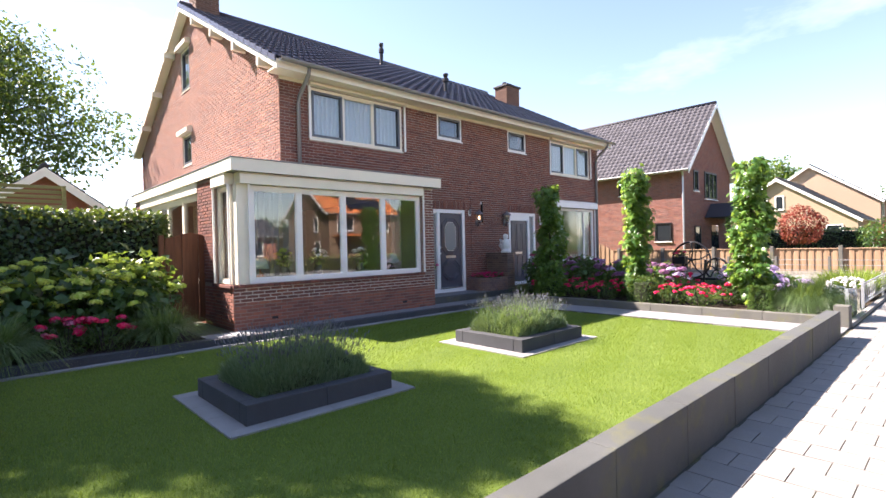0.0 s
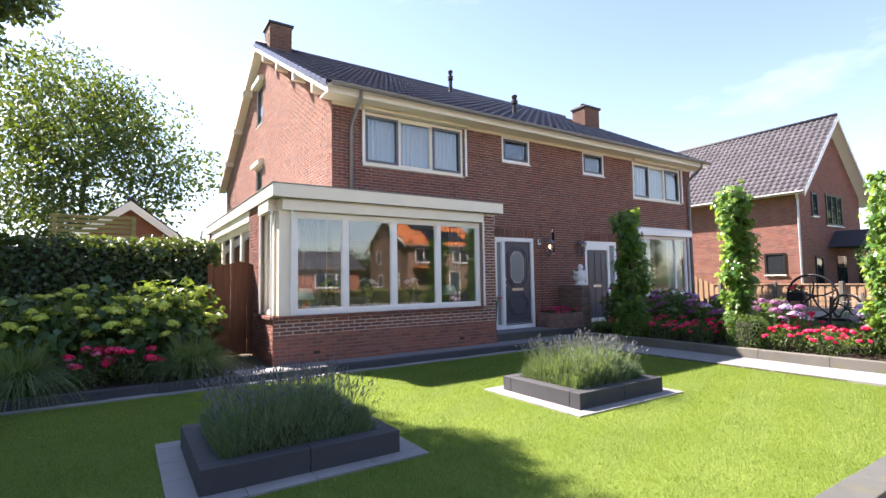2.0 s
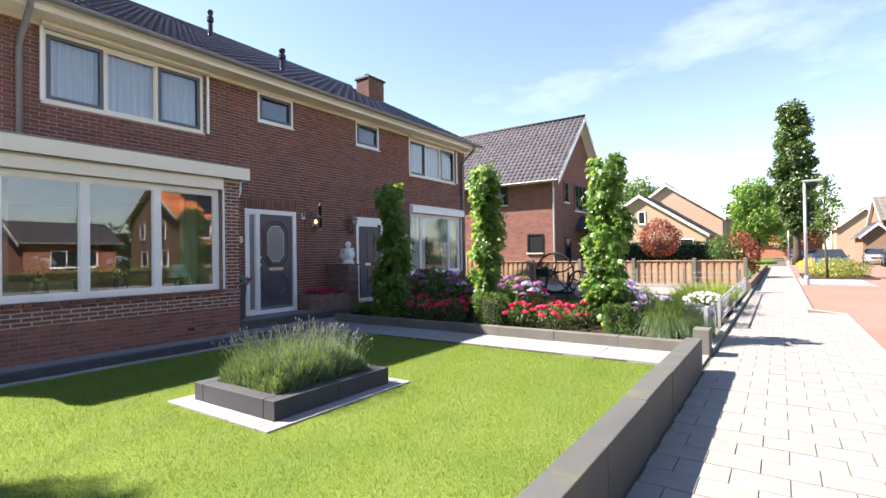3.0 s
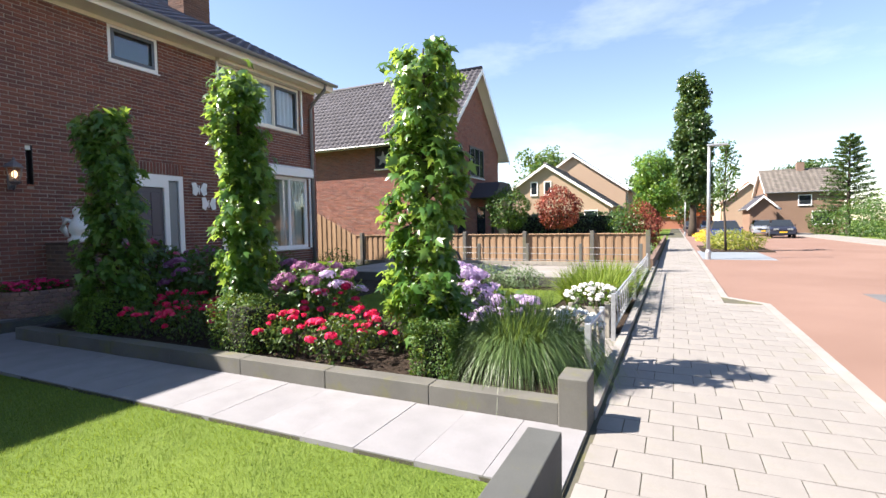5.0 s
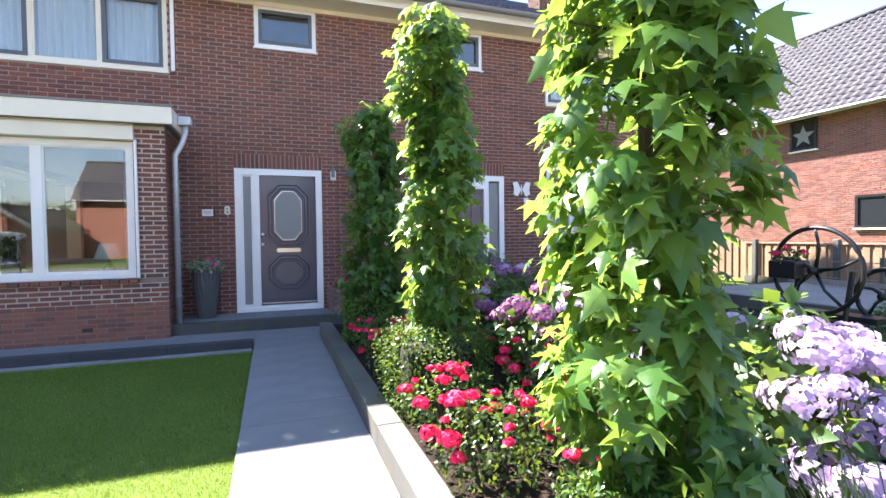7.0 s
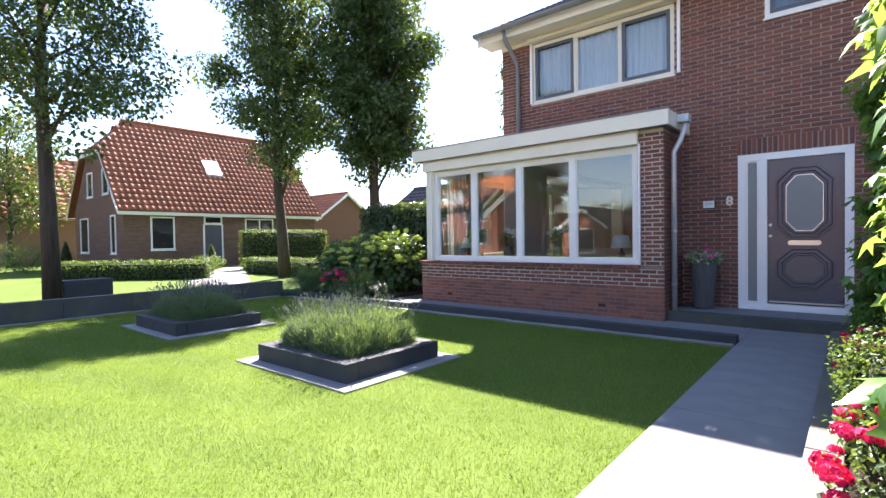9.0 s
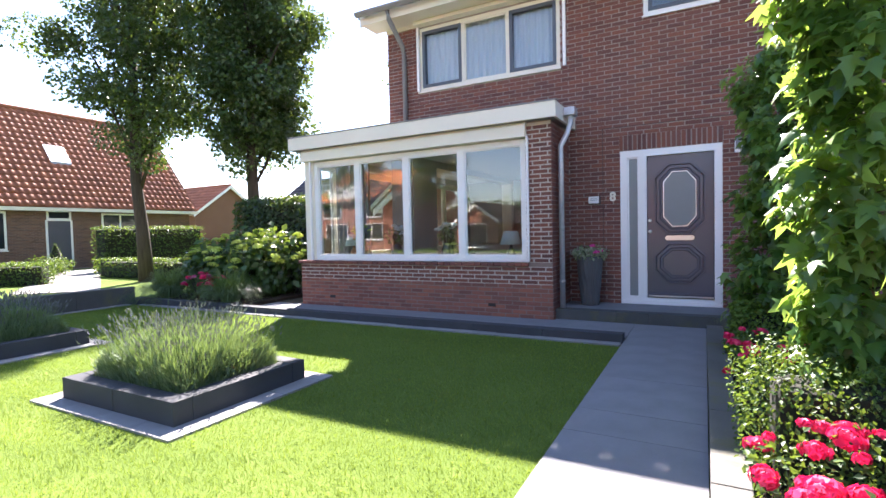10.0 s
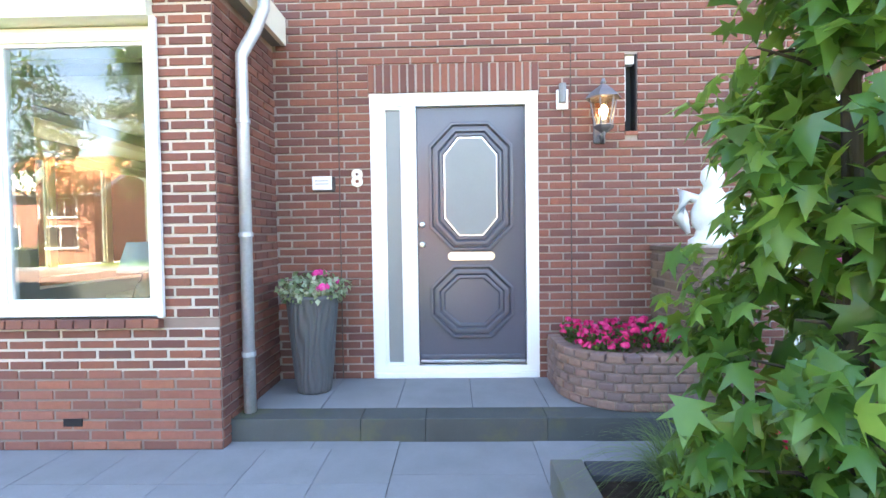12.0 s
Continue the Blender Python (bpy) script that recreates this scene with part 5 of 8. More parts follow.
# ivy hedge, hydrangea bushes, grasses and roses of the shrub bed
clipped("ivy_hedge", -0.45, 3.0, 10.5, 11.3, 0.05, 2.24, 14000, 0.085, M_IVY, "tall clipped dark green ivy hedge", "hedge", 21, aspect=0.85, deep=0.14, lump=0.05)
for i, (x, y, h) in enumerate(((0.3, 9.15, 1.25), (1.05, 9.35, 1.36), (1.8, 9.3, 1.38), (2.3, 9.4, 1.42), (0.7, 8.9, 1.12), (1.6, 8.85, 1.15), (2.15, 8.95, 1.18))):
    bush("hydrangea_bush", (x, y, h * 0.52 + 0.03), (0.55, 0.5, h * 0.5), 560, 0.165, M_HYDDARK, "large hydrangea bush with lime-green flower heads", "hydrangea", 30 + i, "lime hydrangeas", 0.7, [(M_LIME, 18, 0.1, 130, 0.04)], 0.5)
tuft("ornamental_grass", (0.4, 8.12, 0.08), 0.5, 0.9, 1900, M_GRASSBLADE, "arching green ornamental grass in the shrub bed", 41, 0.011, 1.0, 1.25, 0.16)
tuft("ornamental_grass", (2.3, 8.12, 0.08), 0.5, 0.82, 1700, M_GRASSBLADE, "arching green ornamental grass beside the gate path", 42, 0.011, 0.85, 1.25, 0.16)
for i, (x, y) in enumerate(((1.15, 8.3), (1.6, 8.25))):
    bush("rose_bush", (x, y, 0.33), (0.32, 0.3, 0.26), 650, 0.04, M_ROSELEAF, "small rose bush with dusky red flower clusters in the bed", "rose", 45 + i, "red roses", 0.6, [(M_ROSE, 9, 0.075, 70, 0.045), (M_DUSKY, 4, 0.06, 60, 0.04)])

# wooden gate between hedge and house
gate = thing("garden_gate", None, None, "closed brown stained wooden gate with an arched top", "gate")
for i in range(6):
    x, w = 2.9 + i * 0.15, 0.168 if i % 2 == 0 else 0.13
    y = 10.262 if i % 2 == 0 else 10.285
    bm = bmesh.new()
    a, b = x - (w - 0.15) / 2, x + 0.15 + (w - 0.15) / 2
    prism(bm, [(a, 0.06), (b, 0.06), (b, 1.86 - 0.27 * abs(b - 3.35)), ((a + b) / 2, 1.86 - 0.27 * abs((a + b) / 2 - 3.35)), (a, 1.86 - 0.27 * abs(a - 3.35))], "y", y, y + 0.022)
    part("board", bm, M_GATE, gate)
for z in (0.35, 1.4):
    part("cross_rail", B(2.9, 3.8, 10.32, 10.36, z, z + 0.1), M_GATE, gate)
part("post", B(2.79, 2.88, 10.27, 10.37, 0.0, 1.8, bevel=0.008), M_GATE, gate)
bm = bmesh.new()
tube(bm, [(3.73, 10.275, 1.3), (3.73, 10.215, 1.3), (3.61, 10.21, 1.3)], 0.011, 8)
part("handle", bm, M_STEEL, gate, "steel lever handle")
part("lock_plate", B(3.705, 3.755, 10.276, 10.284, 1.12, 1.36), M_STEEL, gate)

# flower bed beside the path: three column trees, box, roses, hydrangeas, grasses
TREES = ((11.0, 7.05, 3.1, 0.38), (11.01, 4.77, 3.2, 0.29), (11.0, 2.5, 3.12, 0.32))
for i, (x, y, h, r) in enumerate(TREES):
    rng = np.random.default_rng(60 + i)
    top = thing("column_tree", None, None, "slender column-shaped sweetgum tree in bright green leaf", "tree", "column trees")
    bm = bmesh.new()
    tube(bm, [(x, y, 0.0), (x + 0.01, y - 0.01, 1.0), (x - 0.01, y + 0.01, 2.2), (x, y, h - 0.15)], [0.035, 0.028, 0.02, 0.008], 8)
    for k in range(46):
        z = 0.4 + k * (h - 0.7) / 46
        a = k * 2.4
        l = r * rng.uniform(0.5, 0.9)
        tube(bm, [(x, y, z), (x + math.cos(a) * l * 0.5, y + math.sin(a) * l * 0.5, z + 0.08), (x + math.cos(a) * l, y + math.sin(a) * l, z + 0.1)], [0.008, 0.006, 0.003], 4)
    part("trunk", bm, M_BARK, top)
    bm = bmesh.new()
    tube(bm, [(x + 0.07, y, 0.0), (x + 0.07, y, 1.5)], 0.025, 8)
    part("stake", bm, M_FENCE, top, "wooden stake")
    bm = lathe(bmesh.new(), [(0.052, 0.62), (0.055, 0.63), (0.055, 0.68), (0.052, 0.69)], 12, (x + 0.03, y, 0))
    part("tree_tie", bm, M_BLACK, top, "black rubber tie")
    # leaves sit in sprays at the ends of short side shoots, with gaps between
    m, per = 58, 52
    n = m * per
    cz = 0.45 + (h - 0.6) * (np.arange(m) + rng.uniform(-0.4, 0.4, m)) / m
    ca = np.arange(m) * 2.4 + rng.normal(size=m) * 0.4
    taper = np.clip((h + 0.05 - cz) / 0.5, 0.2, 1) ** 0.7 * np.clip((cz - 0.05) / 0.6, 0.6, 1)
    cr = r * taper * rng.uniform(0.3, 0.92, m)
    k = np.repeat(np.arange(m), per)
    spray = unit(rng, n) * (rng.uniform(0.1, 1, n) ** 0.7 * np.repeat(rng.uniform(0.1, 0.19, m), per))[:, None]
    p = np.stack([x + cr[k] * np.cos(ca[k]), y + cr[k] * np.sin(ca[k]), cz[k]], 1) + spray * np.array((1, 1, 1.25))
    p[:, 2] = np.minimum(p[:, 2], h + 0.04)
    d = p - np.array((x, y, 0))
    d[:, 2] = 0
    d /= np.linalg.norm(d, axis=1)[:, None] + 1e-6
    axis = d * 0.8 + rng.normal(size=(n, 3)) * 0.42 + np.array((0, 0, -0.65))
    normal = d * 0.65 + np.array((0, 0, 0.65)) + rng.normal(size=(n, 3)) * 0.42
    L = 0.065 + 0.075 * rng.uniform(0, 1, n) ** 1.4
    leaf_cloud("crown", p, axis, normal, L, L * 1.0, STAR, M_STARLEAF, top, rng)
for i, (x0, x1, y0, y1, z1) in enumerate(((10.62, 11.15, 6.75, 7.3, 0.6), (10.58, 11.25, 4.28, 4.78, 0.68), (10.62, 10.98, 2.1, 2.5, 0.62))):
    clipped("box_shrub", x0, x1, y0, y1, 0.12, z1, 5200, 0.026 if i else 0.034, M_BOX if i else M_SPINDLE, "small clipped green box shrub at the foot of a column tree", "shrub", 70 + i, "box shrubs", 0.65, 0.09, True, 0.07)
ROSES = ((10.82, 3.95), (10.8, 3.35), (11.2, 3.5), (11.5, 3.95), (11.35, 3.05), (10.85, 5.45), (10.83, 6.15), (11.5, 6.15), (11.5, 5.5), (11.35, 7.5), (11.5, 6.6))
for i, (x, y) in enumerate(ROSES):
    h = 0.22 if i != 3 else 0.32
    bush("rose_bush", (x, y, 0.14 + h), (0.3, 0.3, h), 750, 0.036, M_ROSELEAF, "rose bush with clusters of bright pinkish-red flowers", "rose", 80 + i, "red roses", 0.62, [(M_ROSE, 9, 0.032, 34, 0.032), (M_ROSE, 6, 0.052, 70, 0.038)], 0.6)
for i, (x, y, r, h, mf) in enumerate(((12.0, 2.8, 0.5, 0.43, M_LILAC), (12.0, 2.15, 0.38, 0.27, M_LILAC), (12.15, 4.75, 0.55, 0.4, M_PURPLE), (12.3, 5.7, 0.6, 0.42, M_PURPLE), (12.3, 6.9, 0.6, 0.5, M_PURPLE), (12.25, 8.2, 0.5, 0.55, M_DUSKY))):
    bush("hydrangea_bush", (x, y, 0.13 + h), (r, r, h), 1500, 0.1, M_HYD, "hydrangea bush with round purple and lilac flower heads", "hydrangea", 100 + i, "purple hydrangeas", 0.68, [(mf, 24 if i == 0 else (18 if i < 5 else 9), 0.12 if i < 5 else 0.095, 170, 0.036), (M_LILAC, 9 if i < 2 else 3, 0.1, 150, 0.036)], 0.5)
tuft("ornamental_grass", (11.2, 1.75, 0.13), 0.6, 0.9, 4200, M_GRASSBLADE, "large arching ornamental grass hanging over the bed edge", 111, 0.008, 0.72, 1.75, 0.24)
tuft("ornamental_grass", (11.5, 1.55, 0.13), 0.6, 0.85, 1900, M_GRASSBLADE, "large arching ornamental grass hanging over the bed edge", 112, 0.008, 0.75, 1.7, 0.2)
tuft("ornamental_grass", (10.98, 7.92, 0.13), 0.3, 0.5, 800, M_GRASSBLADE, "small fine-leaved grass beside the doorstep", 113, 0.005, 1.0, 0.9, 0.1)
bush("spindle_shrub", (11.4, 7.85, 0.26), (0.28, 0.25, 0.16), 900, 0.035, M_BOX, "low yellow-green shrub beside the doorstep", "shrub", 116)
# clods on the soil
rng = np.random.default_rng(9)
n = 2600
p = np.stack([rng.uniform(10.58, 12.35, n), rng.uniform(1.25, 8.04, n), np.full(n, 0.128)], 1)
leaf_cloud("soil_clods", p, unit(rng, n) * (1, 1, 0.3), unit(rng, n) + np.array((0, 0, 1.5)), rng.uniform(0.02, 0.07, n), rng.uniform(0.02, 0.06, n), OVAL, M_SOIL, None, rng, kind="stuff", label="loose clods of dark garden soil")


# ---- round the front door ----
M_POT = plain("dark_grey_pot", (0.075, 0.08, 0.085), 0.5, vary=0.15, scale=4, bump=0.2)
tub = thing("plant_pot", None, None, "tall dark grey ribbed plant pot beside the front door", "plant pot")
bm = bmesh.new()
seg, rings = 144, []
prof = [(0.125 + 0.065 * (k / 30) ** 0.85, 0.69 * k / 30) for k in range(31)] + [(0.197, 0.715), (0.2, 0.735), (0.186, 0.742), (0.175, 0.72), (0.17, 0.66)]
for r, z in prof:
    ring = []
    for k in range(seg):
        a = 2 * math.pi * k / seg
        w = 0.0045 * math.sin(24 * a + 2.2 * math.sin(z * 11 + 3 * math.sin(a * 2)) + math.sin(a * 5)) if 0.02 < z < 0.68 else 0.0
        ring.append(bm.verts.new((8.83 + (r + w) * math.cos(a), 9.4 + (r + w) * math.sin(a), 0.167 + z)))
    rings.append(ring)
for r, s in zip(rings, rings[1:]):
    for k in range(seg):
        bm.faces.new((r[k], r[(k + 1) % seg], s[(k + 1) % seg], s[k]))
bm.faces.new(rings[0][::-1]), bm.faces.new(rings[-1])
part("pot", bm, M_POT, tub, smooth=True)
M_VARIEG = leaf_material("variegated_ivy", (0.1, 0.16, 0.07), (0.28, 0.34, 0.2), (0.55, 0.58, 0.45), 0.5, 0.25)
plant = bush("pot_plant", (8.83, 9.4, 0.95), (0.26, 0.24, 0.11), 620, 0.045, M_VARIEG, "trailing variegated ivy with pink cyclamen in a pot", "pot plant", 140, aspect=0.8, flowers=[(M_PINK, 4, 0.045, 40, 0.04)])

# house number, name plate, camera, lantern, slit window
curve = bpy.data.curves.new("house_number", "FONT")
curve.body, curve.size, curve.extrude, curve.align_x = "8", 0.19, 0.008, "CENTER"
curve.offset = 0.006
number = tagged(new("house_number", curve), "pale house number eight on the brick wall", "house number")
number.matrix_world = pose(9.13, FY - 0.018, 1.755, 90, 0, 0)
curve.materials.append(M_CREAM)
sign = thing("name_plate", B(8.77, 8.95, FY - 0.03, FY - 0.012, 1.71, 1.83, bevel=0.003), M_BLACK, "small white name plate on a dark backing", "sign")
part("plate", B(8.765, 8.925, FY - 0.04, FY - 0.031, 1.725, 1.835, bevel=0.003), M_WHITE, sign)
for z in (1.795, 1.77):
    part("text_bar", B(8.79, 8.9, FY - 0.0425, FY - 0.0402, z, z + 0.006), M_PIPE, sign)
eye = thing("security_sensor", B(12.475, 12.575, FY - 0.035, FY - 0.012, 2.32, 2.46, bevel=0.006), M_WHITE, "small white sensor box beside the neighbour's door", "sensor")
bm = bmesh.new()
tube(bm, [(12.525, FY - 0.04, 2.4), (12.54, FY - 0.16, 2.46)], [0.032, 0.03], 12)
part("sensor_head", bm, M_WHITE, eye)
cam_box = thing("security_sensor", B(10.755, 10.85, FY - 0.035, FY - 0.012, 2.34, 2.5, bevel=0.006), M_WHITE, "small white sensor box on the wall", "sensor")
bm = bmesh.new()
tube(bm, [(10.8, FY - 0.05, 2.39), (10.8, FY - 0.05, 2.54)], [0.03, 0.03], 12)
part("sensor_head", bm, M_PIPE, cam_box)


def emit_material(name, c, strength):
    m = Mat(name)
    m.b.inputs["Emission Color"].default_value = (*c, 1)
    m.b.inputs["Emission Strength"].default_value = strength
    return m.color(c).m


M_BULB = emit_material("warm_bulb", (1.0, 0.7, 0.38), 1.1)
M_LANTERN = plain("aged_grey_metal", (0.17, 0.165, 0.18), 0.5, 0.3)
M_CLEAR = glass_material("lantern_glass", 1.45, (0.95, 0.92, 0.85))


def lantern(x, y, z, label, lit):
    top = thing("wall_lantern", None, None, label, "lamp", "wall lanterns")
    part("wall_plate", B(x - 0.04, x + 0.04, y + 0.085, y + 0.1, z - 0.2, z - 0.02, bevel=0.01), M_LANTERN, top)
    bm = bmesh.new()
    tube(bm, [(x, y + 0.09, z - 0.15), (x, y + 0.03, z - 0.2), (x, y, z - 0.16), (x, y, z - 0.12)], 0.014, 8)
    part("arm", bm, M_LANTERN, top, smooth=True)
    part("base", lathe(bmesh.new(), [(0.03, -0.14), (0.06, -0.12), (0.07, -0.105), (0.055, -0.095)], 6, (x, y, z)), M_LANTERN, top)
    bm = bmesh.new()
    for k in range(6):
        a = k * math.pi / 3
        tube(bm, [(x + 0.055 * math.cos(a), y + 0.055 * math.sin(a), z - 0.1), (x + 0.085 * math.cos(a), y + 0.085 * math.sin(a), z + 0.07)], 0.006, 5)
    part("cage", bm, M_LANTERN, top)
    g = part("glass", lathe(bmesh.new(), [(0.05, -0.098), (0.08, 0.068)], 6, (x, y, z)), M_CLEAR, top)
    g.visible_shadow = False
    part("cap", lathe(bmesh.new(), [(0.115, 0.07), (0.11, 0.08), (0.07, 0.12), (0.03, 0.15), (0.015, 0.16), (0.02, 0.175), (0.008, 0.2)], 6, (x, y, z)), M_LANTERN, top)
    part("bulb", lathe(bmesh.new(), [(0.014, -0.06), (0.028, -0.02), (0.03, 0.0), (0.018, 0.025), (0.004, 0.032)], 12, (x, y, z)), M_BULB if lit else M_FROST, top, smooth=True)
    hub = Matrix.Translation((x, FY - 0.01, z - 0.03))
    top.matrix_world = hub @ Matrix.Scale(1.22, 4) @ hub.inverted()


lantern(11.1, FY - 0.11, 2.3, "brown metal wall lantern with a lit bulb", True)
lantern(12.35, FY - 0.13, 2.3, "black metal wall lantern beside the neighbour's door", False)
M_MATTBLACK = plain("matt_black_paint", (0.006, 0.006, 0.007), 0.7)
slit = thing("slit_window", B(SLOT[0], SLOT[1], FY + 0.11, FY + 0.12, SLOT[2], SLOT[3]), M_MATTBLACK, "narrow dark slit window recessed in the brickwork", "window", kind="structure")
part("slit_frame", B(SLOT[0] + 0.001, SLOT[0] + 0.014, FY + 0.02, FY + 0.108, SLOT[2] + 0.12, SLOT[3] - 0.1), M_WHITE, slit)
part("lining", B(SLOT[1] - 0.012, SLOT[1] - 0.001, FY + 0.004, FY + 0.108, SLOT[2], SLOT[3]), M_MATTBLACK, slit)
part("slit_head", B(SLOT[0] + 0.016, SLOT[1] - 0.013, FY + 0.03, FY + 0.1, SLOT[3] - 0.07, SLOT[3] - 0.002), M_WHITE, slit)
part("slit_sill", B(SLOT[0], SLOT[1], FY - 0.02, FY + 0.1, SLOT[2], SLOT[2] + 0.03), M_PLINTH, slit)
M_JOINT = plain("dark_joint_filler", (0.07, 0.055, 0.05), 0.9, vary=0.2)
for x in (8.98, 10.87):
    thing("expansion_joint", B(x, x + 0.008, FY - 0.0155, FY - 0.001, 0.17, 2.87), M_JOINT, "straight dark joint in the brick wall beside the front door", "trim", kind="structure")
thing("expansion_joint", B(8.989, 10.869, FY - 0.0155, FY - 0.001, 2.87, 2.877), M_JOINT, "straight dark joint in the brick wall above the front door", "trim", kind="structure")
for bx, bz, m_ in ((14.4, 2.25, 0.13), (14.62, 1.95, 0.12)):
    b = thing("butterfly_ornament", None, None, "white metal butterfly on the brick wall", "ornament", "butterflies")
    part("body", B(bx - 0.008, bx + 0.008, FY - 0.04, FY - 0.02, bz - 0.06, bz + 0.06, bevel=0.004), M_WHITE, b)
    for s in (-1, 1):
        bm = bmesh.new()
        prism(bm, [(bx + s * 0.008, bz), (bx + s * 0.06, bz + 0.1), (bx + s * m_, bz + 0.09), (bx + s * 0.11, bz + 0.01), (bx + s * 0.12, bz - 0.06), (bx + s * 0.06, bz - 0.09)], "y", FY - 0.045, FY - 0.04)
        part("wing", bm, M_WHITE, b)
    hub = Matrix.Translation((bx, FY - 0.02, bz))
    b.matrix_world = hub @ Matrix.Diagonal((1.5, 1.0, 1.5, 1.0)) @ hub.inverted()

# screen wall between the doors, statue on it, curved brick planter
SW = (11.52, 11.84, 8.9, 9.71, 0.0, 1.2)
screen = thing("screen_wall", B(*SW), M_DARKMORTAR, "short brick screen wall between the two front doors", "wall", kind="structure")
for ax, face, o, u0, u1 in (("y", SW[2], -1, SW[0], SW[1]), ("x", SW[0], -1, SW[2], SW[3]), ("x", SW[1], 1, SW[2], SW[3])):
    brick_field("brickwork", clip_bricks(u0, u1, 0.02, 1.2, []), ax, face, o, M_GREYBRICK, screen)
part("coping", B(SW[0] - 0.02, SW[1] + 0.02, SW[2] - 0.02, SW[3] - 0.002, 1.2, 1.235, bevel=0.005), M_GREYBRICK, screen)
M_STATUE = plain("white_stone", (0.7, 0.7, 0.68), 0.6, vary=0.12, scale=12, bump=0.3)
bm = bmesh.new()
cx, cy = 11.68, 9.08
lathe(bm, [(0.15, 0), (0.15, 0.05), (0.11, 0.08), (0.1, 0.12), (0.13, 0.16), (0.135, 0.24), (0.1, 0.33), (0.06, 0.39), (0.055, 0.42), (0.075, 0.46), (0.07, 0.52), (0.03, 0.56)], 16, (cx, cy, 1.235))
for s in (-1, 1):
    tube(bm, [(cx + s * 0.08, cy + 0.03, 1.56), (cx + s * 0.17, cy + 0.05, 1.6), (cx + s * 0.2, cy + 0.04, 1.45), (cx + s * 0.15, cy + 0.02, 1.33)], [0.035, 0.06, 0.055, 0.015], 8)
thing("garden_statue", bm, M_STATUE, "weathered white stone garden ornament on the screen wall", "statue", smooth=True)

pl = thing("brick_planter", None, None, "curved planter of weathered brown bricks with pink flowers", "planter")


def curve_point(s):
    """A point and outward normal along the planter's front, s in metres from the house wall."""
    pts = [(10.67, 9.7), (10.67, 9.35)]
    for k in range(1, 13):
        a = math.pi + k * math.pi / 24
        pts.append((11.12 + 0.45 * math.cos(a), 9.35 + 0.46 * math.sin(a)))
    pts.append((11.52, 8.89))
    for (a, b), (c, d) in zip(pts, pts[1:]):
        l = math.hypot(c - a, d - b)
        if s <= l:
            return a + (c - a) * s / l, b + (d - b) * s / l, math.atan2(d - b, c - a)
        s -= l
    return None


M_OLDBRICK1 = brick_material("weathered_brick", (0.2, 0.125, 0.11), (0.225, 0.14, 0.122), (0.24, 0.155, 0.138), True)
bm = bmesh.new()
pts_o = [curve_point(s * 0.05) for s in range(60)]
pts_o = [q for q in pts_o if q]
prism(bm, [(q[0] - 0.0, q[1]) for q in pts_o] + [(11.52, 9.7)], "z", 0.168, 0.5)
part("core", bm, M_DARKMORTAR, pl)
me_b = mesh_of(box(bmesh.new(), -0.052, 0.052, -0.012, 0.09, 0, 0.056, bevel=0.012), "planter_brick", M_OLDBRICK1)
for c in range(6):
    s = 0.06 + (0.055 if c % 2 else 0.0)
    while True:
        q = curve_point(s)
        if not q:
            break
        b = new("planter_brick", me_b)
        b.location, b.rotation_euler = (q[0], q[1], 0.17 + c * 0.0625), (0, 0, q[2])
        b.parent = pl
        s += 0.113
rng = np.random.default_rng(150)
M_LIZZIE = petal_material("busy_lizzie_petal", (0.6, 0.01, 0.1), (0.78, 0.03, 0.19), (0.86, 0.1, 0.3))
fl = thing("busy_lizzies", None, None, "pink and red busy lizzies filling the brick planter", "flowers")
n = 900
p = np.stack([rng.uniform(10.76, 11.48, n), rng.uniform(9.02, 9.66, n), 0.5 + rng.uniform(0, 0.12, n)], 1)
p = p[~((p[:, 0] < 11.0) & (p[:, 1] < 9.2) & ((p[:, 0] - 11.12) ** 2 + (p[:, 1] - 9.35) ** 2 > 0.17))]
outward_leaves("foliage", p, np.tile((0, 0, 1.0), (len(p), 1)), rng, 0.05, 0.7, OVAL, M_ROSELEAF, fl, 0.0)
c = p[rng.choice(len(p), 120, False)] + np.array((0, 0, 0.05))
flower_heads("flower_heads", c, 0.03, 16, M_LIZZIE, fl, rng, 0.5, 0.035)

# things behind the bay window
M_TEAL = plain("pale_green_shade", (0.42, 0.52, 0.5), 0.8)
M_VASE = plain("dark_vase", (0.05, 0.05, 0.055), 0.25)
M_TERRA = plain("terracotta", (0.4, 0.13, 0.06), 0.7)
thing("window_shelf", B(3.9, 8.1, 8.97, 9.2, 0.82, 0.86, bevel=0.004), M_PLASTER, "white window shelf inside the bay", "shelf", kind="structure")
for x, y in ((4.35, 9.35), (7.6, 9.3)):
    t = thing("table_lamp", None, None, "table lamp with a pale green shade behind the window", "lamp", "table lamps")
    part("foot", lathe(bmesh.new(), [(0.07, 0), (0.09, 0.05), (0.06, 0.14), (0.025, 0.18), (0.02, 0.26)], 16, (x, y, 0.862 if y < 9.2 else 0.862)), M_TERRA if x < 5 else M_VASE, t, smooth=True)
    part("shade", lathe(bmesh.new(), [(0.18, 0.24), (0.11, 0.46), (0.105, 0.46), (0.175, 0.24)], 20, (x, y, 0.862)), M_TEAL, t, "pale green fabric shade", smooth=True)
thing("side_table", B(4.0, 8.05, 9.205, 9.5, 0.82, 0.86, bevel=0.004), M_FLOORWOOD, "long low sideboard top behind the window", "table")
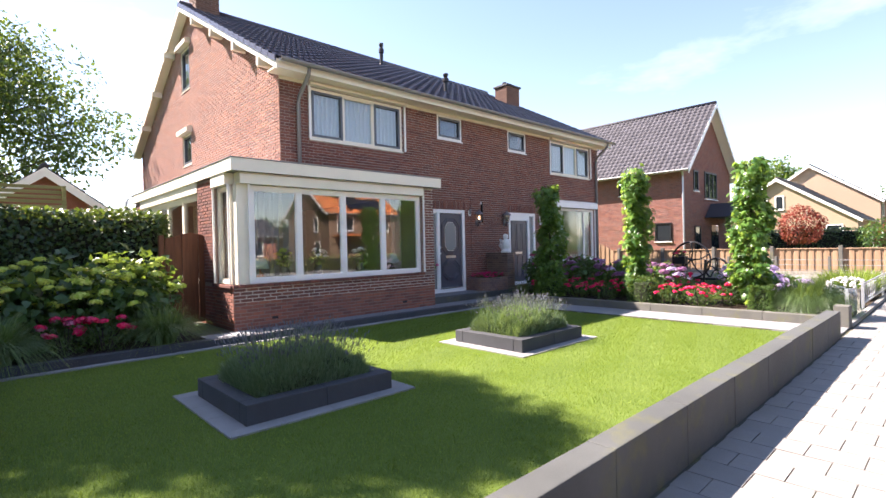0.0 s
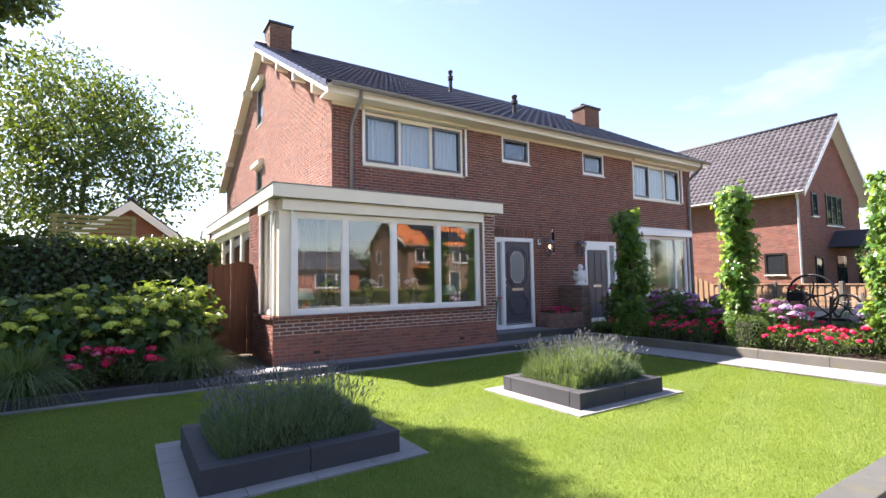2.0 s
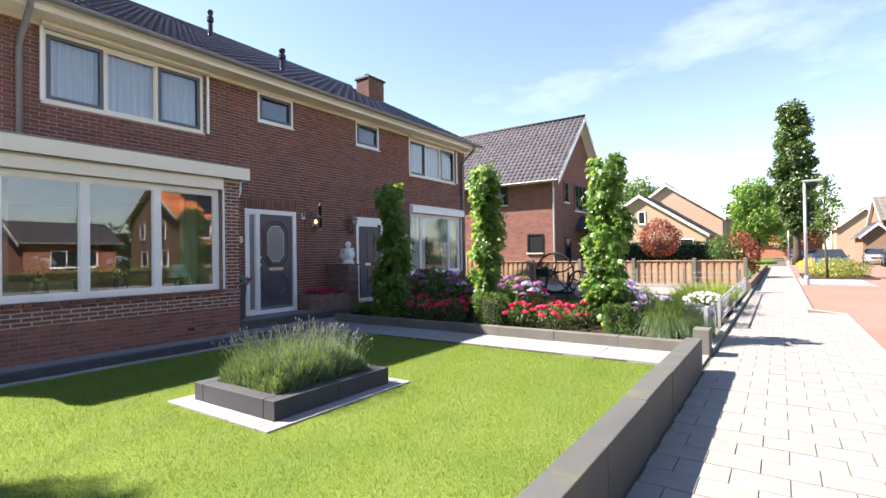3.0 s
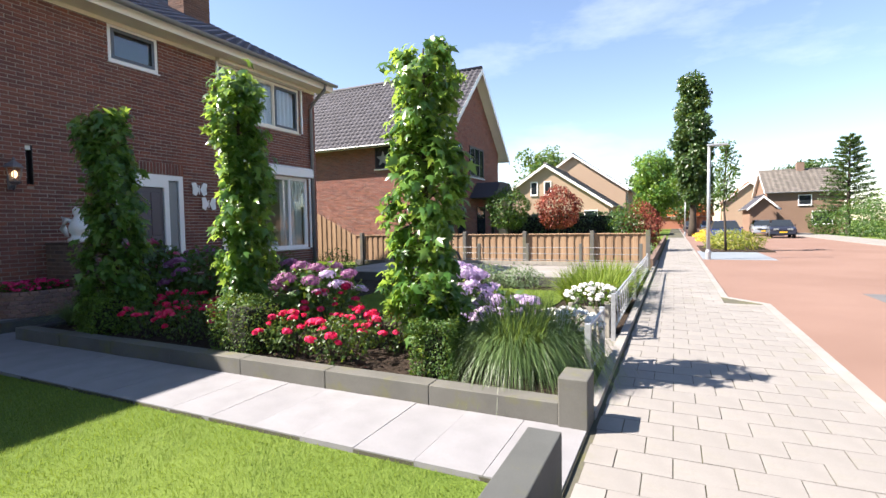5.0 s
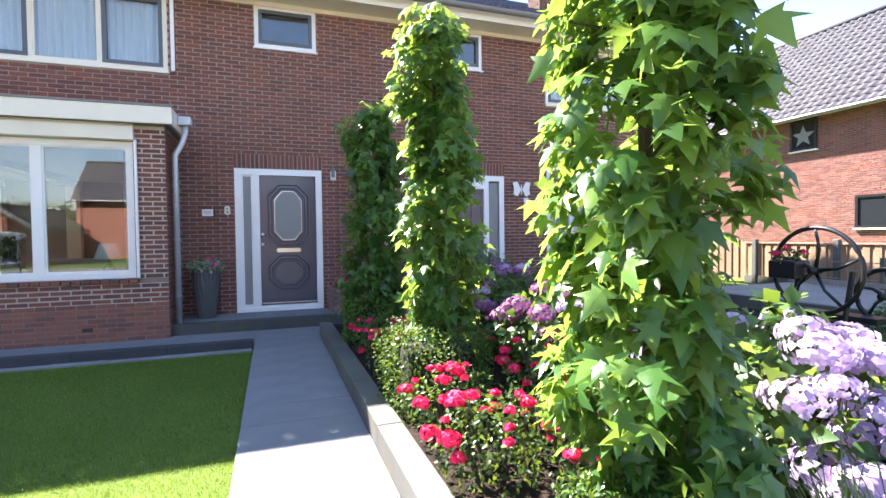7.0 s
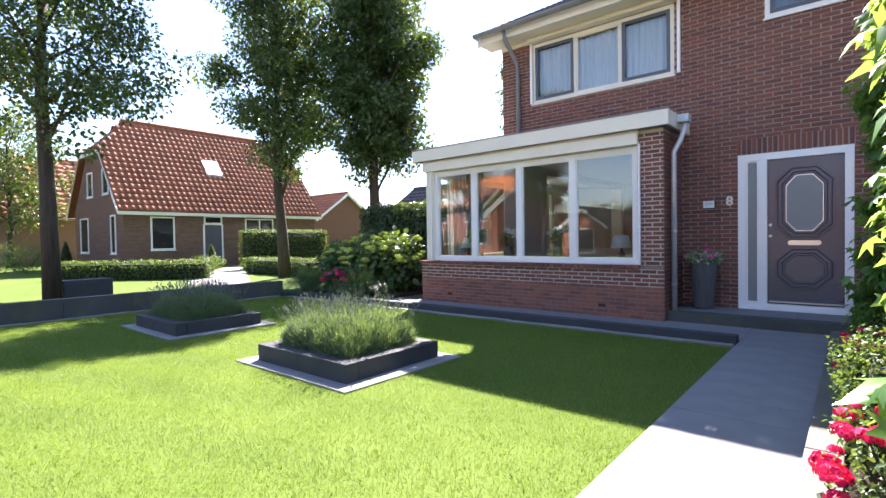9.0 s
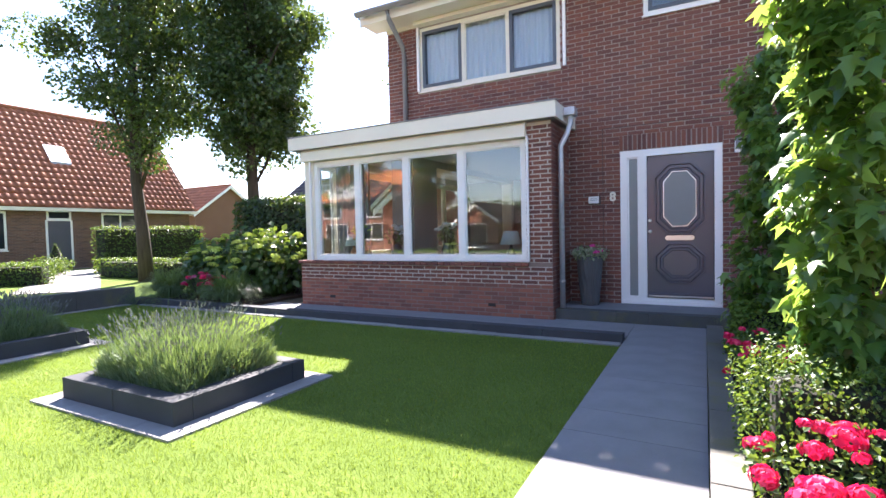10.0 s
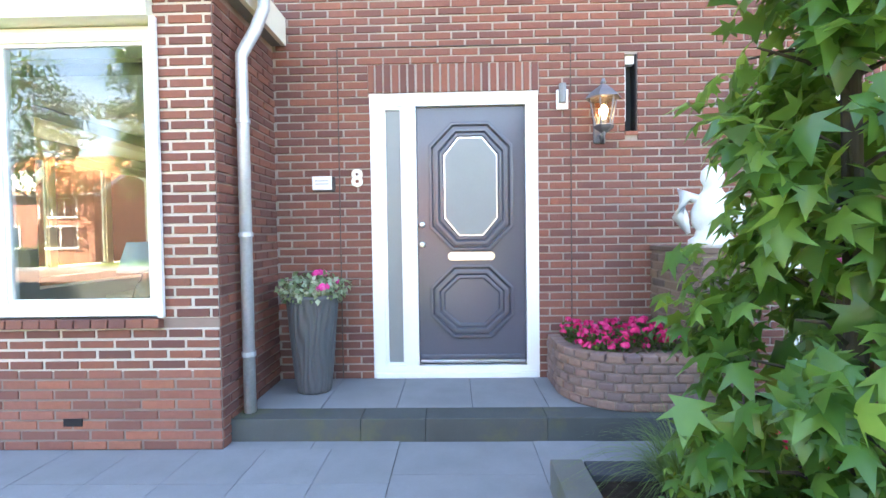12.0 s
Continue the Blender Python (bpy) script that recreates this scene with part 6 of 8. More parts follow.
for i, (x, mf) in enumerate(((5.5, M_DAISY), (6.55, M_DAISY), (4.75, M_LIME))):
    t = thing("vase", lathe(bmesh.new(), [(0.06, 0), (0.1, 0.06), (0.105, 0.16), (0.08, 0.24), (0.09, 0.27), (0.08, 0.27)], 18, (x, 9.1, 0.862)), M_VASE, "dark vase behind the bay window", "vase", "vases", smooth=True)
    bush("bouquet", (x, 9.1, 1.3), (0.16, 0.14, 0.17), 120, 0.07, M_HYD, "bunch of white hydrangeas in a vase", "bouquet", 160 + i, "bouquets", flowers=[(mf, 7, 0.07, 60, 0.03)])
M_SHEER = plain("sheer_grey_curtain", (0.2, 0.2, 0.21), 0.9, vary=0.1)
curtain(3.95, 4.75, 0.3, 2.65, 9.35, Matrix(), "sheer grey curtain beside the bay window", M_SHEER, waves=8, depth=0.04)
curtain(7.75, 8.2, 0.3, 2.65, 9.5, Matrix(), "grey curtain at the side of the bay window", M_DARKPLASTER, 5, 0.04)
sofa = thing("sofa", None, None, "low grey sofa in the living room", "sofa")
part("seat", B(5.2, 7.2, 12.0, 12.9, 0.2, 0.62, bevel=0.06), M_DARKPLASTER, sofa)
part("backrest", B(5.2, 7.2, 12.9, 13.15, 0.2, 1.0, bevel=0.06), M_DARKPLASTER, sofa)
# plants in the neighbour's window
for i, x in enumerate((15.7, 16.05, 16.4, 16.75)):
    thing("flower_pot", lathe(bmesh.new(), [(0.07, 0), (0.1, 0.14), (0.105, 0.17), (0.09, 0.17)], 16, (x, FY + 0.2, 0.87)), M_WHITE, "white flower pot on the neighbour's window sill", "flower pot", "flower pots", smooth=True)
thing("sill_board", B(15.0, 17.8, FY + 0.1, FY + 0.32, 0.84, 0.87), M_PLASTER, "white inner window sill", "shelf", kind="structure")
bush("house_plant", (16.2, FY + 0.45, 1.6), (0.45, 0.2, 0.5), 420, 0.09, M_BOX, "large leafy house plant behind the window", "house plant", 170)

# ---- the neighbour's garden ----
M_RAIL = plain("silver_painted_steel", (0.42, 0.44, 0.46), 0.4, 0.5, vary=0.3, scale=20)
flat("neighbour_kerb_front", 10.66, 26.0, 0.99, 1.08, -0.1, 0.06, M_KERB, "pale concrete edging in front of the neighbour's garden", "edging")
flat("neighbour_soil", 12.42, 21.9, 1.1, 9.6, -0.2, -0.02, M_SOIL, "bare dark soil of the neighbour's garden", "soil")
flat("neighbour_gravel", 12.4, 13.6, 1.1, 3.6, -0.15, -0.012, M_PAVER, "pale gravel strip", "gravel")
flat("neighbour_lawn", 13.8, 17.3, 2.35, 6.2, -0.2, 0.0, M_GROUND, "small mown lawn of the neighbour's garden", "lawn")
rng = np.random.default_rng(6)
n = 26000
p = np.stack([rng.uniform(13.8, 17.3, n), rng.uniform(2.35, 6.2, n), np.full(n, -0.005)], 1)
blades("neighbour_grass", p, rng.normal(size=(n, 2)) * 0.4, rng.uniform(0.02, 0.045, n), 0.009, M_LAWN, None, rng, 0.3, 1, kind="stuff", label="short mown grass of the neighbour's lawn")


def curl_rail(x0, x1, y, h, label):
    """A low ornamental railing: two bars, posts, and scrolls between."""
    top = thing("garden_railing", None, None, label, "railing", "garden railings")
    for z in (0.12, h):
        part("bar", B(x0, x1, y - 0.011, y + 0.011, z - 0.011, z + 0.011), M_RAIL, top)
    for x in (x0, x1):
        part("post", B(x - 0.025, x + 0.025, y - 0.025, y + 0.025, -0.05, h + 0.04, bevel=0.004), M_RAIL, top)
    n = max(2, round((x1 - x0) / 0.32))
    w = (x1 - x0) / n
    for i in range(n):
        a = x0 + i * w
        bm = bmesh.new()
        for s in (-1, 1):
            tube(bm, [(a + w / 2 + s * w * 0.42 * math.sin(t * math.pi), y, 0.13 + (h - 0.14) * (t * 0.5 + (0 if s > 0 else 0.5))) for t in [k / 8 for k in range(9)]], 0.006, 5)
        tube(bm, [(a + w / 2, y, 0.13), (a + w / 2, y, h)], 0.007, 5)
        tube(bm, [(a + w / 2 + 0.06 * math.cos(t), y, (h + 0.12) / 2 + 0.06 * math.sin(t)) for t in [k * 0.55 for k in range(12)]], 0.006, 5)
        part("scroll", bm, M_RAIL, top)
    return top


curl_rail(11.3, 12.2, 1.14, 0.52, "low silver steel railing with scrolls beside the pavement")
curl_rail(13.22, 16.7, 1.14, 0.52, "low silver steel railing with scrolls beside the pavement")
curl_rail(16.72, 21.3, 1.14, 0.52, "low silver steel railing with scrolls beside the pavement")
for i, x in enumerate((11.95, 13.6)):
    bx = thing("wooden_planter", None, None, "square greyed wooden planter box", "planter", "wooden planters")
    z0, z1 = -0.02, (0.36 if i else 0.3)
    for a in (B(x - 0.24, x + 0.24, 1.22, 1.245, z0 + 0.03, z1), B(x - 0.24, x + 0.24, 1.655, 1.68, z0 + 0.03, z1), B(x - 0.24, x - 0.215, 1.247, 1.653, z0 + 0.03, z1), B(x + 0.215, x + 0.24, 1.247, 1.653, z0 + 0.03, z1)):
        part("board", a, M_GREYWOOD, bx)
    for u, v in ((-0.26, 1.2), (0.2, 1.2), (-0.26, 1.64), (0.2, 1.64)):
        part("corner_post", B(x + u, x + u + 0.06, v, v + 0.06, z0, z1 + 0.04, bevel=0.006), M_GREYWOOD, bx)
    part("soil", B(x - 0.21, x + 0.21, 1.25, 1.65, z0 + 0.03, z1 - 0.03), M_SOIL, bx)
    bush("daisy_bush", (x, 1.45, z1 + 0.1), (0.34, 0.32, 0.16), 420, 0.04, M_BOX, "white marguerite daisies in full bloom", "daisies", 180 + i, "daisies", flowers=[(M_DAISY, 75, 0.03, 22, 0.035)])
tuft("day_lilies", (15.6, 1.7, -0.02), 0.6, 0.78, 1300, M_LAWN, "fresh green strap-leaved perennials by the railing", 190, 0.022, 0.9, 0.6, 0.45)
tuft("day_lilies", (17.3, 1.75, -0.02), 0.6, 0.78, 1300, M_LAWN, "fresh green strap-leaved perennials by the railing", 191, 0.022, 0.9, 0.6, 0.5)
for i, (x, y) in enumerate(((17.6, 5.1), (17.7, 3.6), (17.65, 4.3))):
    bush("low_shrub", (x, y, 0.2), (0.45, 0.5, 0.3), 1500, 0.07, M_LAVLEAF, "low grey-green shrub along the neighbour's raised bed", "shrub", 195 + i, "low shrubs", 0.3)
for i, (x, y) in enumerate(((14.2, 8.3), (15.6, 8.5), (17.2, 8.3))):
    bush("evergreen_shrub", (x, y, 0.42), (0.7, 0.5, 0.44), 1300, 0.05, M_BOX, "rounded evergreen shrub under the neighbour's window", "shrub", 200 + i, "evergreen shrubs")
# raised bed with a low stone edge, second railing
block_run("raised_bed_edge", "y", 1.3, 9.0, 18.0, 18.15, -0.1, 0.2, 0.9, M_MOSSSTONE, "greyed stone edge of the raised bed", "edging", 7)
flat("raised_bed_path", 18.15, 21.9, 1.2, 9.4, -0.1, 0.17, M_PAVER, "greyed paving behind the raised bed edge", "path")
rail2 = thing("garden_railing", None, None, "long grey rail on posts in front of the wooden fence", "railing", "garden railings")
for y in (1.3, 2.9, 4.45, 6.0, 7.55):
    part("post", B(21.36, 21.44, y - 0.04, y + 0.04, 0.16, 0.82, bevel=0.006), M_MOSSSTONE, rail2)
for z in (0.34, 0.52, 0.7):
    bm = bmesh.new()
    tube(bm, [(21.4, 1.3, z), (21.4, 9.3, z)], 0.012, 6)
    part("bar", bm, M_PIPE, rail2)
part("beam", B(21.3, 21.35, 1.2, 9.4, 0.2, 0.3, bevel=0.005), M_GREYWOOD, rail2)
# cast-iron wheel ornament with a flower box
wh = thing("garden_pump_wheel", None, None, "black cast-iron machine with two large wheels as a garden ornament", "ornament")
for cx, cy, cz, r in ((16.5, 5.6, 0.86, 0.56), (16.75, 4.95, 0.58, 0.32)):
    bm = bmesh.new()
    ring = [(cx, cy + r * math.cos(k * math.pi / 20), cz + r * math.sin(k * math.pi / 20)) for k in range(41)]
    tube(bm, ring, 0.03, 8, cap=False)
    for k in range(5):
        a = k * 2 * math.pi / 5 + 0.3
        tube(bm, [(cx, cy, cz), (cx, cy + r * 0.5 * math.cos(a + 0.2), cz + r * 0.5 * math.sin(a + 0.2)), (cx, cy + r * math.cos(a), cz + r * math.sin(a))], [0.03, 0.02, 0.022], 6)
    tube(bm, [(cx - 0.09, cy, cz), (cx + 0.09, cy, cz)], 0.05, 10)
    part("wheel", bm, M_BLACK, wh, smooth=True)
bm = bmesh.new()
for y in (5.25, 5.9):
    tube(bm, [(16.45, y, 0.0), (16.6, y - 0.03, 0.86)], 0.035, 6)
box(bm, 16.5, 16.8, 4.9, 5.9, 0.25, 0.32)
part("stand", bm, M_BLACK, wh)
part("hopper", B(16.3, 16.6, 5.72, 6.1, 0.74, 0.98, bevel=0.02), M_BLACK, wh)
bush("geranium", (16.45, 5.9, 1.05), (0.2, 0.2, 0.12), 160, 0.05, M_BOX, "red geraniums in the hopper of the iron machine", "flowers", 210, flowers=[(M_ROSE, 9, 0.05, 40, 0.03)])

# wooden fence with concrete posts
fence = thing("wooden_fence", None, None, "low larch fence with overlapping boards and concrete posts", "fence")
board = mesh_of(box(bmesh.new(), -0.01, 0.01, -0.068, 0.068, 0.0, 0.86, bevel=0.003), "fence_board", M_FENCE)
y, k = 1.26, 0
while y < 11.1:
    b = new("board", board)
    b.location, b.parent = (22.03 + (0.024 if k % 2 else 0), y, 0.2), fence
    y += 0.112
    k += 1
part("top_rail", B(21.99, 22.09, 1.16, 11.1, 1.065, 1.1, bevel=0.005), M_FENCE, fence, "pale top rail")
part("bottom_board", B(21.98, 22.06, 1.16, 11.1, 0.0, 0.2), M_MOSSSTONE, fence)
for y in (1.15, 2.67, 4.7, 6.73, 8.78, 10.8):
    part("post", B(21.95, 22.07, y - 0.06, y + 0.06, 0.0, 1.18, bevel=0.012), M_MOSSSTONE, fence)
for i in range(16):
    y = 11.15 + i * 0.112
    part("board", B(22.02 + (0.024 if i % 2 else 0), 22.04 + (0.024 if i % 2 else 0), y - 0.068, y + 0.068, 0.1, 1.1 + 0.055 * i, bevel=0.003), M_FENCE, fence)


# ---- houses round about ----
def wall_window(parent, side, face, u0, u1, z0, z1, mat=None, bars=0, glass=None):
    """A window on a house wall, its frame proud of the wall. side: W (-x), E (+x), S (-y), N (+y)."""
    s = -1 if side in "WS" else 1
    ax = "x" if side in "WE" else "y"

    def bx(bm, a, b, c, d, p, q):
        lo, hi = sorted((face + s * p, face + s * q))
        return box(bm, lo, hi, a, b, c, d) if ax == "x" else box(bm, a, b, lo, hi, c, d)

    bm, mullions = bmesh.new(), []
    w = 0.08
    bx(bm, u0, u1, z0, z0 + w, 0.0, 0.045), bx(bm, u0, u1, z1 - w, z1, 0.0, 0.045)
    bx(bm, u0, u0 + w, z0 + w, z1 - w, 0.0, 0.045), bx(bm, u1 - w, u1, z0 + w, z1 - w, 0.0, 0.045)
    for i in range(bars):
        c = u0 + (u1 - u0) * (i + 1) / (bars + 1)
        mullions.append(bx(bmesh.new(), c - 0.035, c + 0.035, z0 + w, z1 - w, 0.0, 0.04))
    bmesh.ops.remove_doubles(bm, verts=bm.verts, dist=1e-4)
    win = part("window", bm, mat or M_WHITE, parent)
    for b in mullions:
        part("glazing_bar", b, mat or M_WHITE, win)
    part("pane", bx(bmesh.new(), u0 + w, u1 - w, z0 + w, z1 - w, 0.0, 0.012), glass or M_DARKGLASS, win)
    part("sill", bx(bmesh.new(), u0 - 0.03, u1 + 0.03, z0 - 0.05, z0 - 0.003, 0.0, 0.08), M_WHITE, win)


def house_block(name, x0, x1, y0, y1, eave, ridge, axis, wall, tile, label, over=0.3, tiles=True, verge=None, group="", tw=0.3, th=0.345, drop=0.0):
    """A house: walls with gables, roof slabs with tiles on both slopes, verge boards. axis: the ridge's direction."""
    top = thing(name, None, None, label, "house", group)
    c = (y0 + y1) / 2 if axis == "x" else (x0 + x1) / 2
    a, b = (y0, y1) if axis == "x" else (x0, x1)
    e0, e1 = (x0, x1) if axis == "x" else (y0, y1)
    k = (ridge - eave) / (c - a)
    prof = [(a, -0.1), (b, -0.1), (b, eave), (c, ridge), (a, eave)]
    bm = bmesh.new()
    prism(bm, prof, axis, e0, e1)
    part("wall", bm, wall, top)
    o = over

    def P(e, u, z):
        return (e, u, z) if axis == "x" else (u, e, z)

    for s, u in ((1, a), (-1, b)):
        lowz = eave - k * o
        q = [P(e0 - o, u - s * o, lowz + 0.1), P(e1 + o, u - s * o, lowz + 0.1), P(e1 + o, c, ridge + 0.1), P(e0 - o, c, ridge + 0.1)]
        r = slab_roof("roof", q, 0.09, tile, top)
        if tiles:
            slab_roof("soffit", [(a_, b_, c_ - 0.094) for a_, b_, c_ in q], 0.02, verge or M_WHITE, top)
        if tiles:
            A, Bv, D = Vector(q[0]), Vector(q[1]), Vector(q[3])
            if (Bv - A).cross(D - A).z < 0:
                A, Bv, D = Vector(q[1]), Vector(q[0]), Vector(q[2])
            tile_roof("roof_tiles", A + Vector((0, 0, 0.015)), Bv - A, D - A, tile, r, tw, th)
    bm = bmesh.new()
    tube(bm, [P(e0 - o, c, ridge + 0.13), P(e1 + o, c, ridge + 0.13)], 0.1, 10)
    part("ridge_cap", bm, tile, top, smooth=True)
    for e in (e0 - o - 0.03, e1 + o):
        bm = bmesh.new()
        prism(bm, [(a - o, eave - k * o + 0.1), (c, ridge + 0.1), (b + o, eave - k * o + 0.1), (b + o, eave - k * o - 0.14), (c, ridge - 0.15), (a - o, eave - k * o - 0.14)], axis, e, e + 0.03)
        part("verge_board", bm, verge or M_WHITE, top)
    for s, u in ((1, a), (-1, b)):
        bm = bmesh.new()
        tube(bm, [P(e0 - o, u - s * (o + 0.05), eave - k * o + 0.06), P(e1 + o, u - s * (o + 0.05), eave - k * o + 0.06)], 0.06, 8)
        part("gutter", bm, M_PIPE, top)
    return top


# the brick house next door
N = house_block("brick_house", 26.2, 33.6, 9.5, 20.0, 5.4, 8.9, "y", M_DARKMORTAR, M_DARKTILE, "red brick detached house with a dark tiled gable roof", 0.5, tw=0.27, th=0.32)
brick_field("brickwork", clip_bricks(9.5, 20.0, 0.0, 5.35, []), "x", 26.2, -1, M_NEXTBRICK, N.children[0], 0.006)
brick_field("brickwork", clip_bricks(26.2, 33.6, 0.0, 8.8, [], cut=lambda u, z: z < 8.85 - abs(u - 29.9) * 0.946), "y", 9.5, -1, M_NEXTBRICK, N.children[0], 0.006)
wall_window(N, "W", 26.19, 10.05, 10.9, 1.45, 2.42, M_BLACK)
wall_window(N, "W", 26.19, 12.0, 12.85, 4.0, 5.0, M_BLACK)
wall_window(N, "W", 26.19, 16.5, 18.2, 1.2, 2.4, M_BLACK, 1)
wall_window(N, "S", 9.49, 27.7, 28.35, 4.1, 5.2, M_BLACK)
wall_window(N, "S", 9.49, 29.3, 31.2, 3.75, 5.25, M_BLACK, 2)
wall_window(N, "S", 9.49, 27.75, 28.6, 0.1, 2.25, M_BLACK)
bm = bmesh.new()
star = []
for k in range(10):
    r = 0.36 if k % 2 == 0 else 0.15
    star.append((12.42 + r * math.sin(k * math.pi / 5), 4.45 + r * math.cos(k * math.pi / 5)))
prism(bm, star, "x", 26.14, 26.16)
part("star", bm, M_FROST, N, "pale star hanging in the window")
porch = part("porch_roof", prism(bmesh.new(), [(29.2, 2.7), (32.6, 2.7), (31.6, 3.5), (30.2, 3.5)], "y", 8.2, 9.48), M_DARKTILE, N)
for x in (29.4, 32.3):
    part("porch_post", B(x, x + 0.14, 8.3, 8.44, 0, 2.7), M_BLACK, N)
part("porch_door", B(30.2, 31.3, 9.44, 9.48, 0, 2.3), M_DARKGLASS, N)
bm = bmesh.new()
tube(bm, [(25.75, 9.3, 5.1), (26.0, 9.4, 4.8), (26.12, 9.42, 4.7), (26.12, 9.42, 0.0)], 0.05, 8)
part("downpipe", bm, M_RAIL, N)

# the house with the red half-hipped roof
H = thing("brick_cottage", None, None, "dark brick cottage with a red pan-tiled half-hipped roof", "house")
bm = bmesh.new()
prism(bm, [(-24.5, -0.1), (-16.5, -0.1), (-16.5, 3.1), (-18.95, 6.1), (-22.05, 6.1), (-24.5, 3.1)], "y", 9.3, 20.3)
part("wall", bm, M_DARKMORTAR, H)
brick_field("brickwork", clip_bricks(9.3, 20.3, 0.0, 3.05, []), "x", -16.5, 1, M_COTTAGE, H.children[0], 0.006)
brick_field("brickwork", clip_bricks(-24.5, -16.5, 0.0, 6.0, [], cut=lambda u, z: z < 3.0 + (4.0 - abs(u + 20.5)) * 1.22), "y", 9.3, -1, M_COTTAGE, H.children[0], 0.006)


def hip_roof_side(sx):
    """One long slope of the cottage, cut by the half-hip at its end."""
    ex, rx = -20.5 + sx * 4.35, -20.5
    r = bmesh.new()
    v = [r.verts.new(q) for q in ((ex, 9.0, 2.86), (ex, 20.6, 2.86), (rx, 20.6, 8.05), (rx, 10.6, 8.05), (-20.5 + sx * 1.6, 9.0, 6.14))]
    r.faces.new(v if sx > 0 else v[::-1])
    bmesh.ops.solidify(r, geom=r.faces[:], thickness=0.09)
    ob = part("roof", r, M_REDTILE, H)
    A, along, up = Vector((ex, 9.0, 2.9)), Vector((0, 11.6, 0)), Vector((rx - ex, 0, 5.19))
    nu, nv = 39, 18
    du, dv = along / nu, up / nv
    verts, faces = [], []
    for j in range(nv):
        for i in range(nu):
            o = A + du * i + dv * j
            if o.z > 6.1 and o.y < 9.0 + (o.z - 6.1) / 1.95 * 1.6:
                continue
            if sx < 0:
                tile_sheet(verts, faces, o + du, -du, dv, 0.045, 0.035)
            else:
                tile_sheet(verts, faces, o, du, dv, 0.045, 0.035)
    raw_part("roof_tiles", verts, faces, M_REDTILE, ob, smooth=True, kind="stuff")


hip_roof_side(1), hip_roof_side(-1)
r = bmesh.new()
v = [r.verts.new(q) for q in ((-22.15, 8.95, 6.1), (-18.85, 8.95, 6.1), (-20.5, 10.65, 8.1))]
r.faces.new(v)
bmesh.ops.solidify(r, geom=r.faces[:], thickness=0.1)
part("half_hip", r, M_REDTILE, H)
bm = bmesh.new()
tube(bm, [(-20.5, 10.6, 8.12), (-20.5, 20.6, 8.12)], 0.12, 10)
part("ridge_cap", bm, M_REDTILE, H)
for s in (-1, 1):
    bm = bmesh.new()
    prism(bm, [(-20.5 + s * 4.4, 2.75), (-20.5 + s * 1.65, 6.05), (-20.5 + s * 1.5, 6.2), (-20.5 + s * 4.35, 2.95)], "y", 8.94, 9.0)
    part("verge_board", bm, M_CREAM, H)
part("gutter_board", B(-16.25, -16.1, 9.0, 20.6, 2.7, 2.86), M_CREAM, H)
part("soffit_board", B(-22.2, -18.8, 8.9, 8.96, 5.95, 6.12), M_CREAM, H)
wall_window(H, "E", -16.49, 10.5, 11.65, 0.95, 2.65)
wall_window(H, "E", -16.49, 15.5, 17.3, 1.2, 2.65, bars=1)
wall_window(H, "E", -16.49, 13.15, 14.15, 2.3, 2.75)
part("front_door", B(-16.49, -16.45, 13.2, 14.1, 0.05, 2.28), M_DOOR, H, "dark front door")
part("door_frame", B(-16.49, -16.46, 13.1, 13.19, 0.05, 2.3), M_WHITE, H)
part("door_frame", B(-16.49, -16.46, 14.11, 14.2, 0.05, 2.3), M_WHITE, H)
for u in (-19.3, -21.9):
    wall_window(H, "S", 9.29, u, u + 0.95, 3.85, 5.2)
wall_window(H, "S", 9.29, -18.2, -17.45, 0.8, 2.75)
wall_window(H, "S", 9.29, -23.4, -21.9, 0.8, 2.75)
k = 5.19 / 4.35
bm = bmesh.new()
for u, v_ in ((0, 0),):
    y0, y1, xa, xb = 14.1, 15.0, -18.0, -18.75
    q = [(xa, y0, 2.95 + (-16.15 - xa) * k + 0.1), (xa, y1, 2.95 + (-16.15 - xa) * k + 0.1), (xb, y1, 2.95 + (-16.15 - xb) * k + 0.1), (xb, y0, 2.95 + (-16.15 - xb) * k + 0.1)]
    slab_roof("skylight", q, 0.12, M_RAIL, H)
    q = [(xa - 0.06, y0 + 0.08, q[0][2] + 0.075), (xa - 0.06, y1 - 0.08, q[1][2] + 0.075), (xb + 0.06, y1 - 0.08, q[2][2] - 0.07), (xb + 0.06, y0 + 0.08, q[3][2] - 0.07)]
    slab_roof("skylight_glass", q, 0.02, M_FROST, H)
house_block("brick_house", -40.0, -30.0, 3.5, 12.0, 3.2, 7.5, "y", M_GREYBRICK, M_REDTILE, "brick house with a red tiled roof behind the cottage", 0.3, tw=0.6, th=0.6)
house_block("brick_shed", -0.3, 3.5, 17.0, 23.0, 2.3, 3.75, "y", M_NEXTBRICK, M_DARKTILE, "low brick outbuilding with white verge boards", 0.25, tw=0.5, th=0.5)
house_block("brick_garage", -14.0, -6.5, 24.0, 31.0, 2.6, 4.9, "x", M_GREYBRICK, M_DARKTILE, "low brick garage with a dark tiled roof", 0.25, tw=0.5, th=0.5)
house_block("brick_house", -17.0, -8.0, 40.0, 48.0, 4.6, 7.5, "y", M_FARBRICK, M_REDTILE, "distant brick house with a red roof", 0.3, tiles=False)
house_block("distant_house", -33.0, -25.5, 27.0, 33.5, 3.3, 5.6, "x", M_COTTAGE, M_REDTILE, "distant brick house with a red roof beyond the cottage", 0.3, tw=0.5, th=0.5)
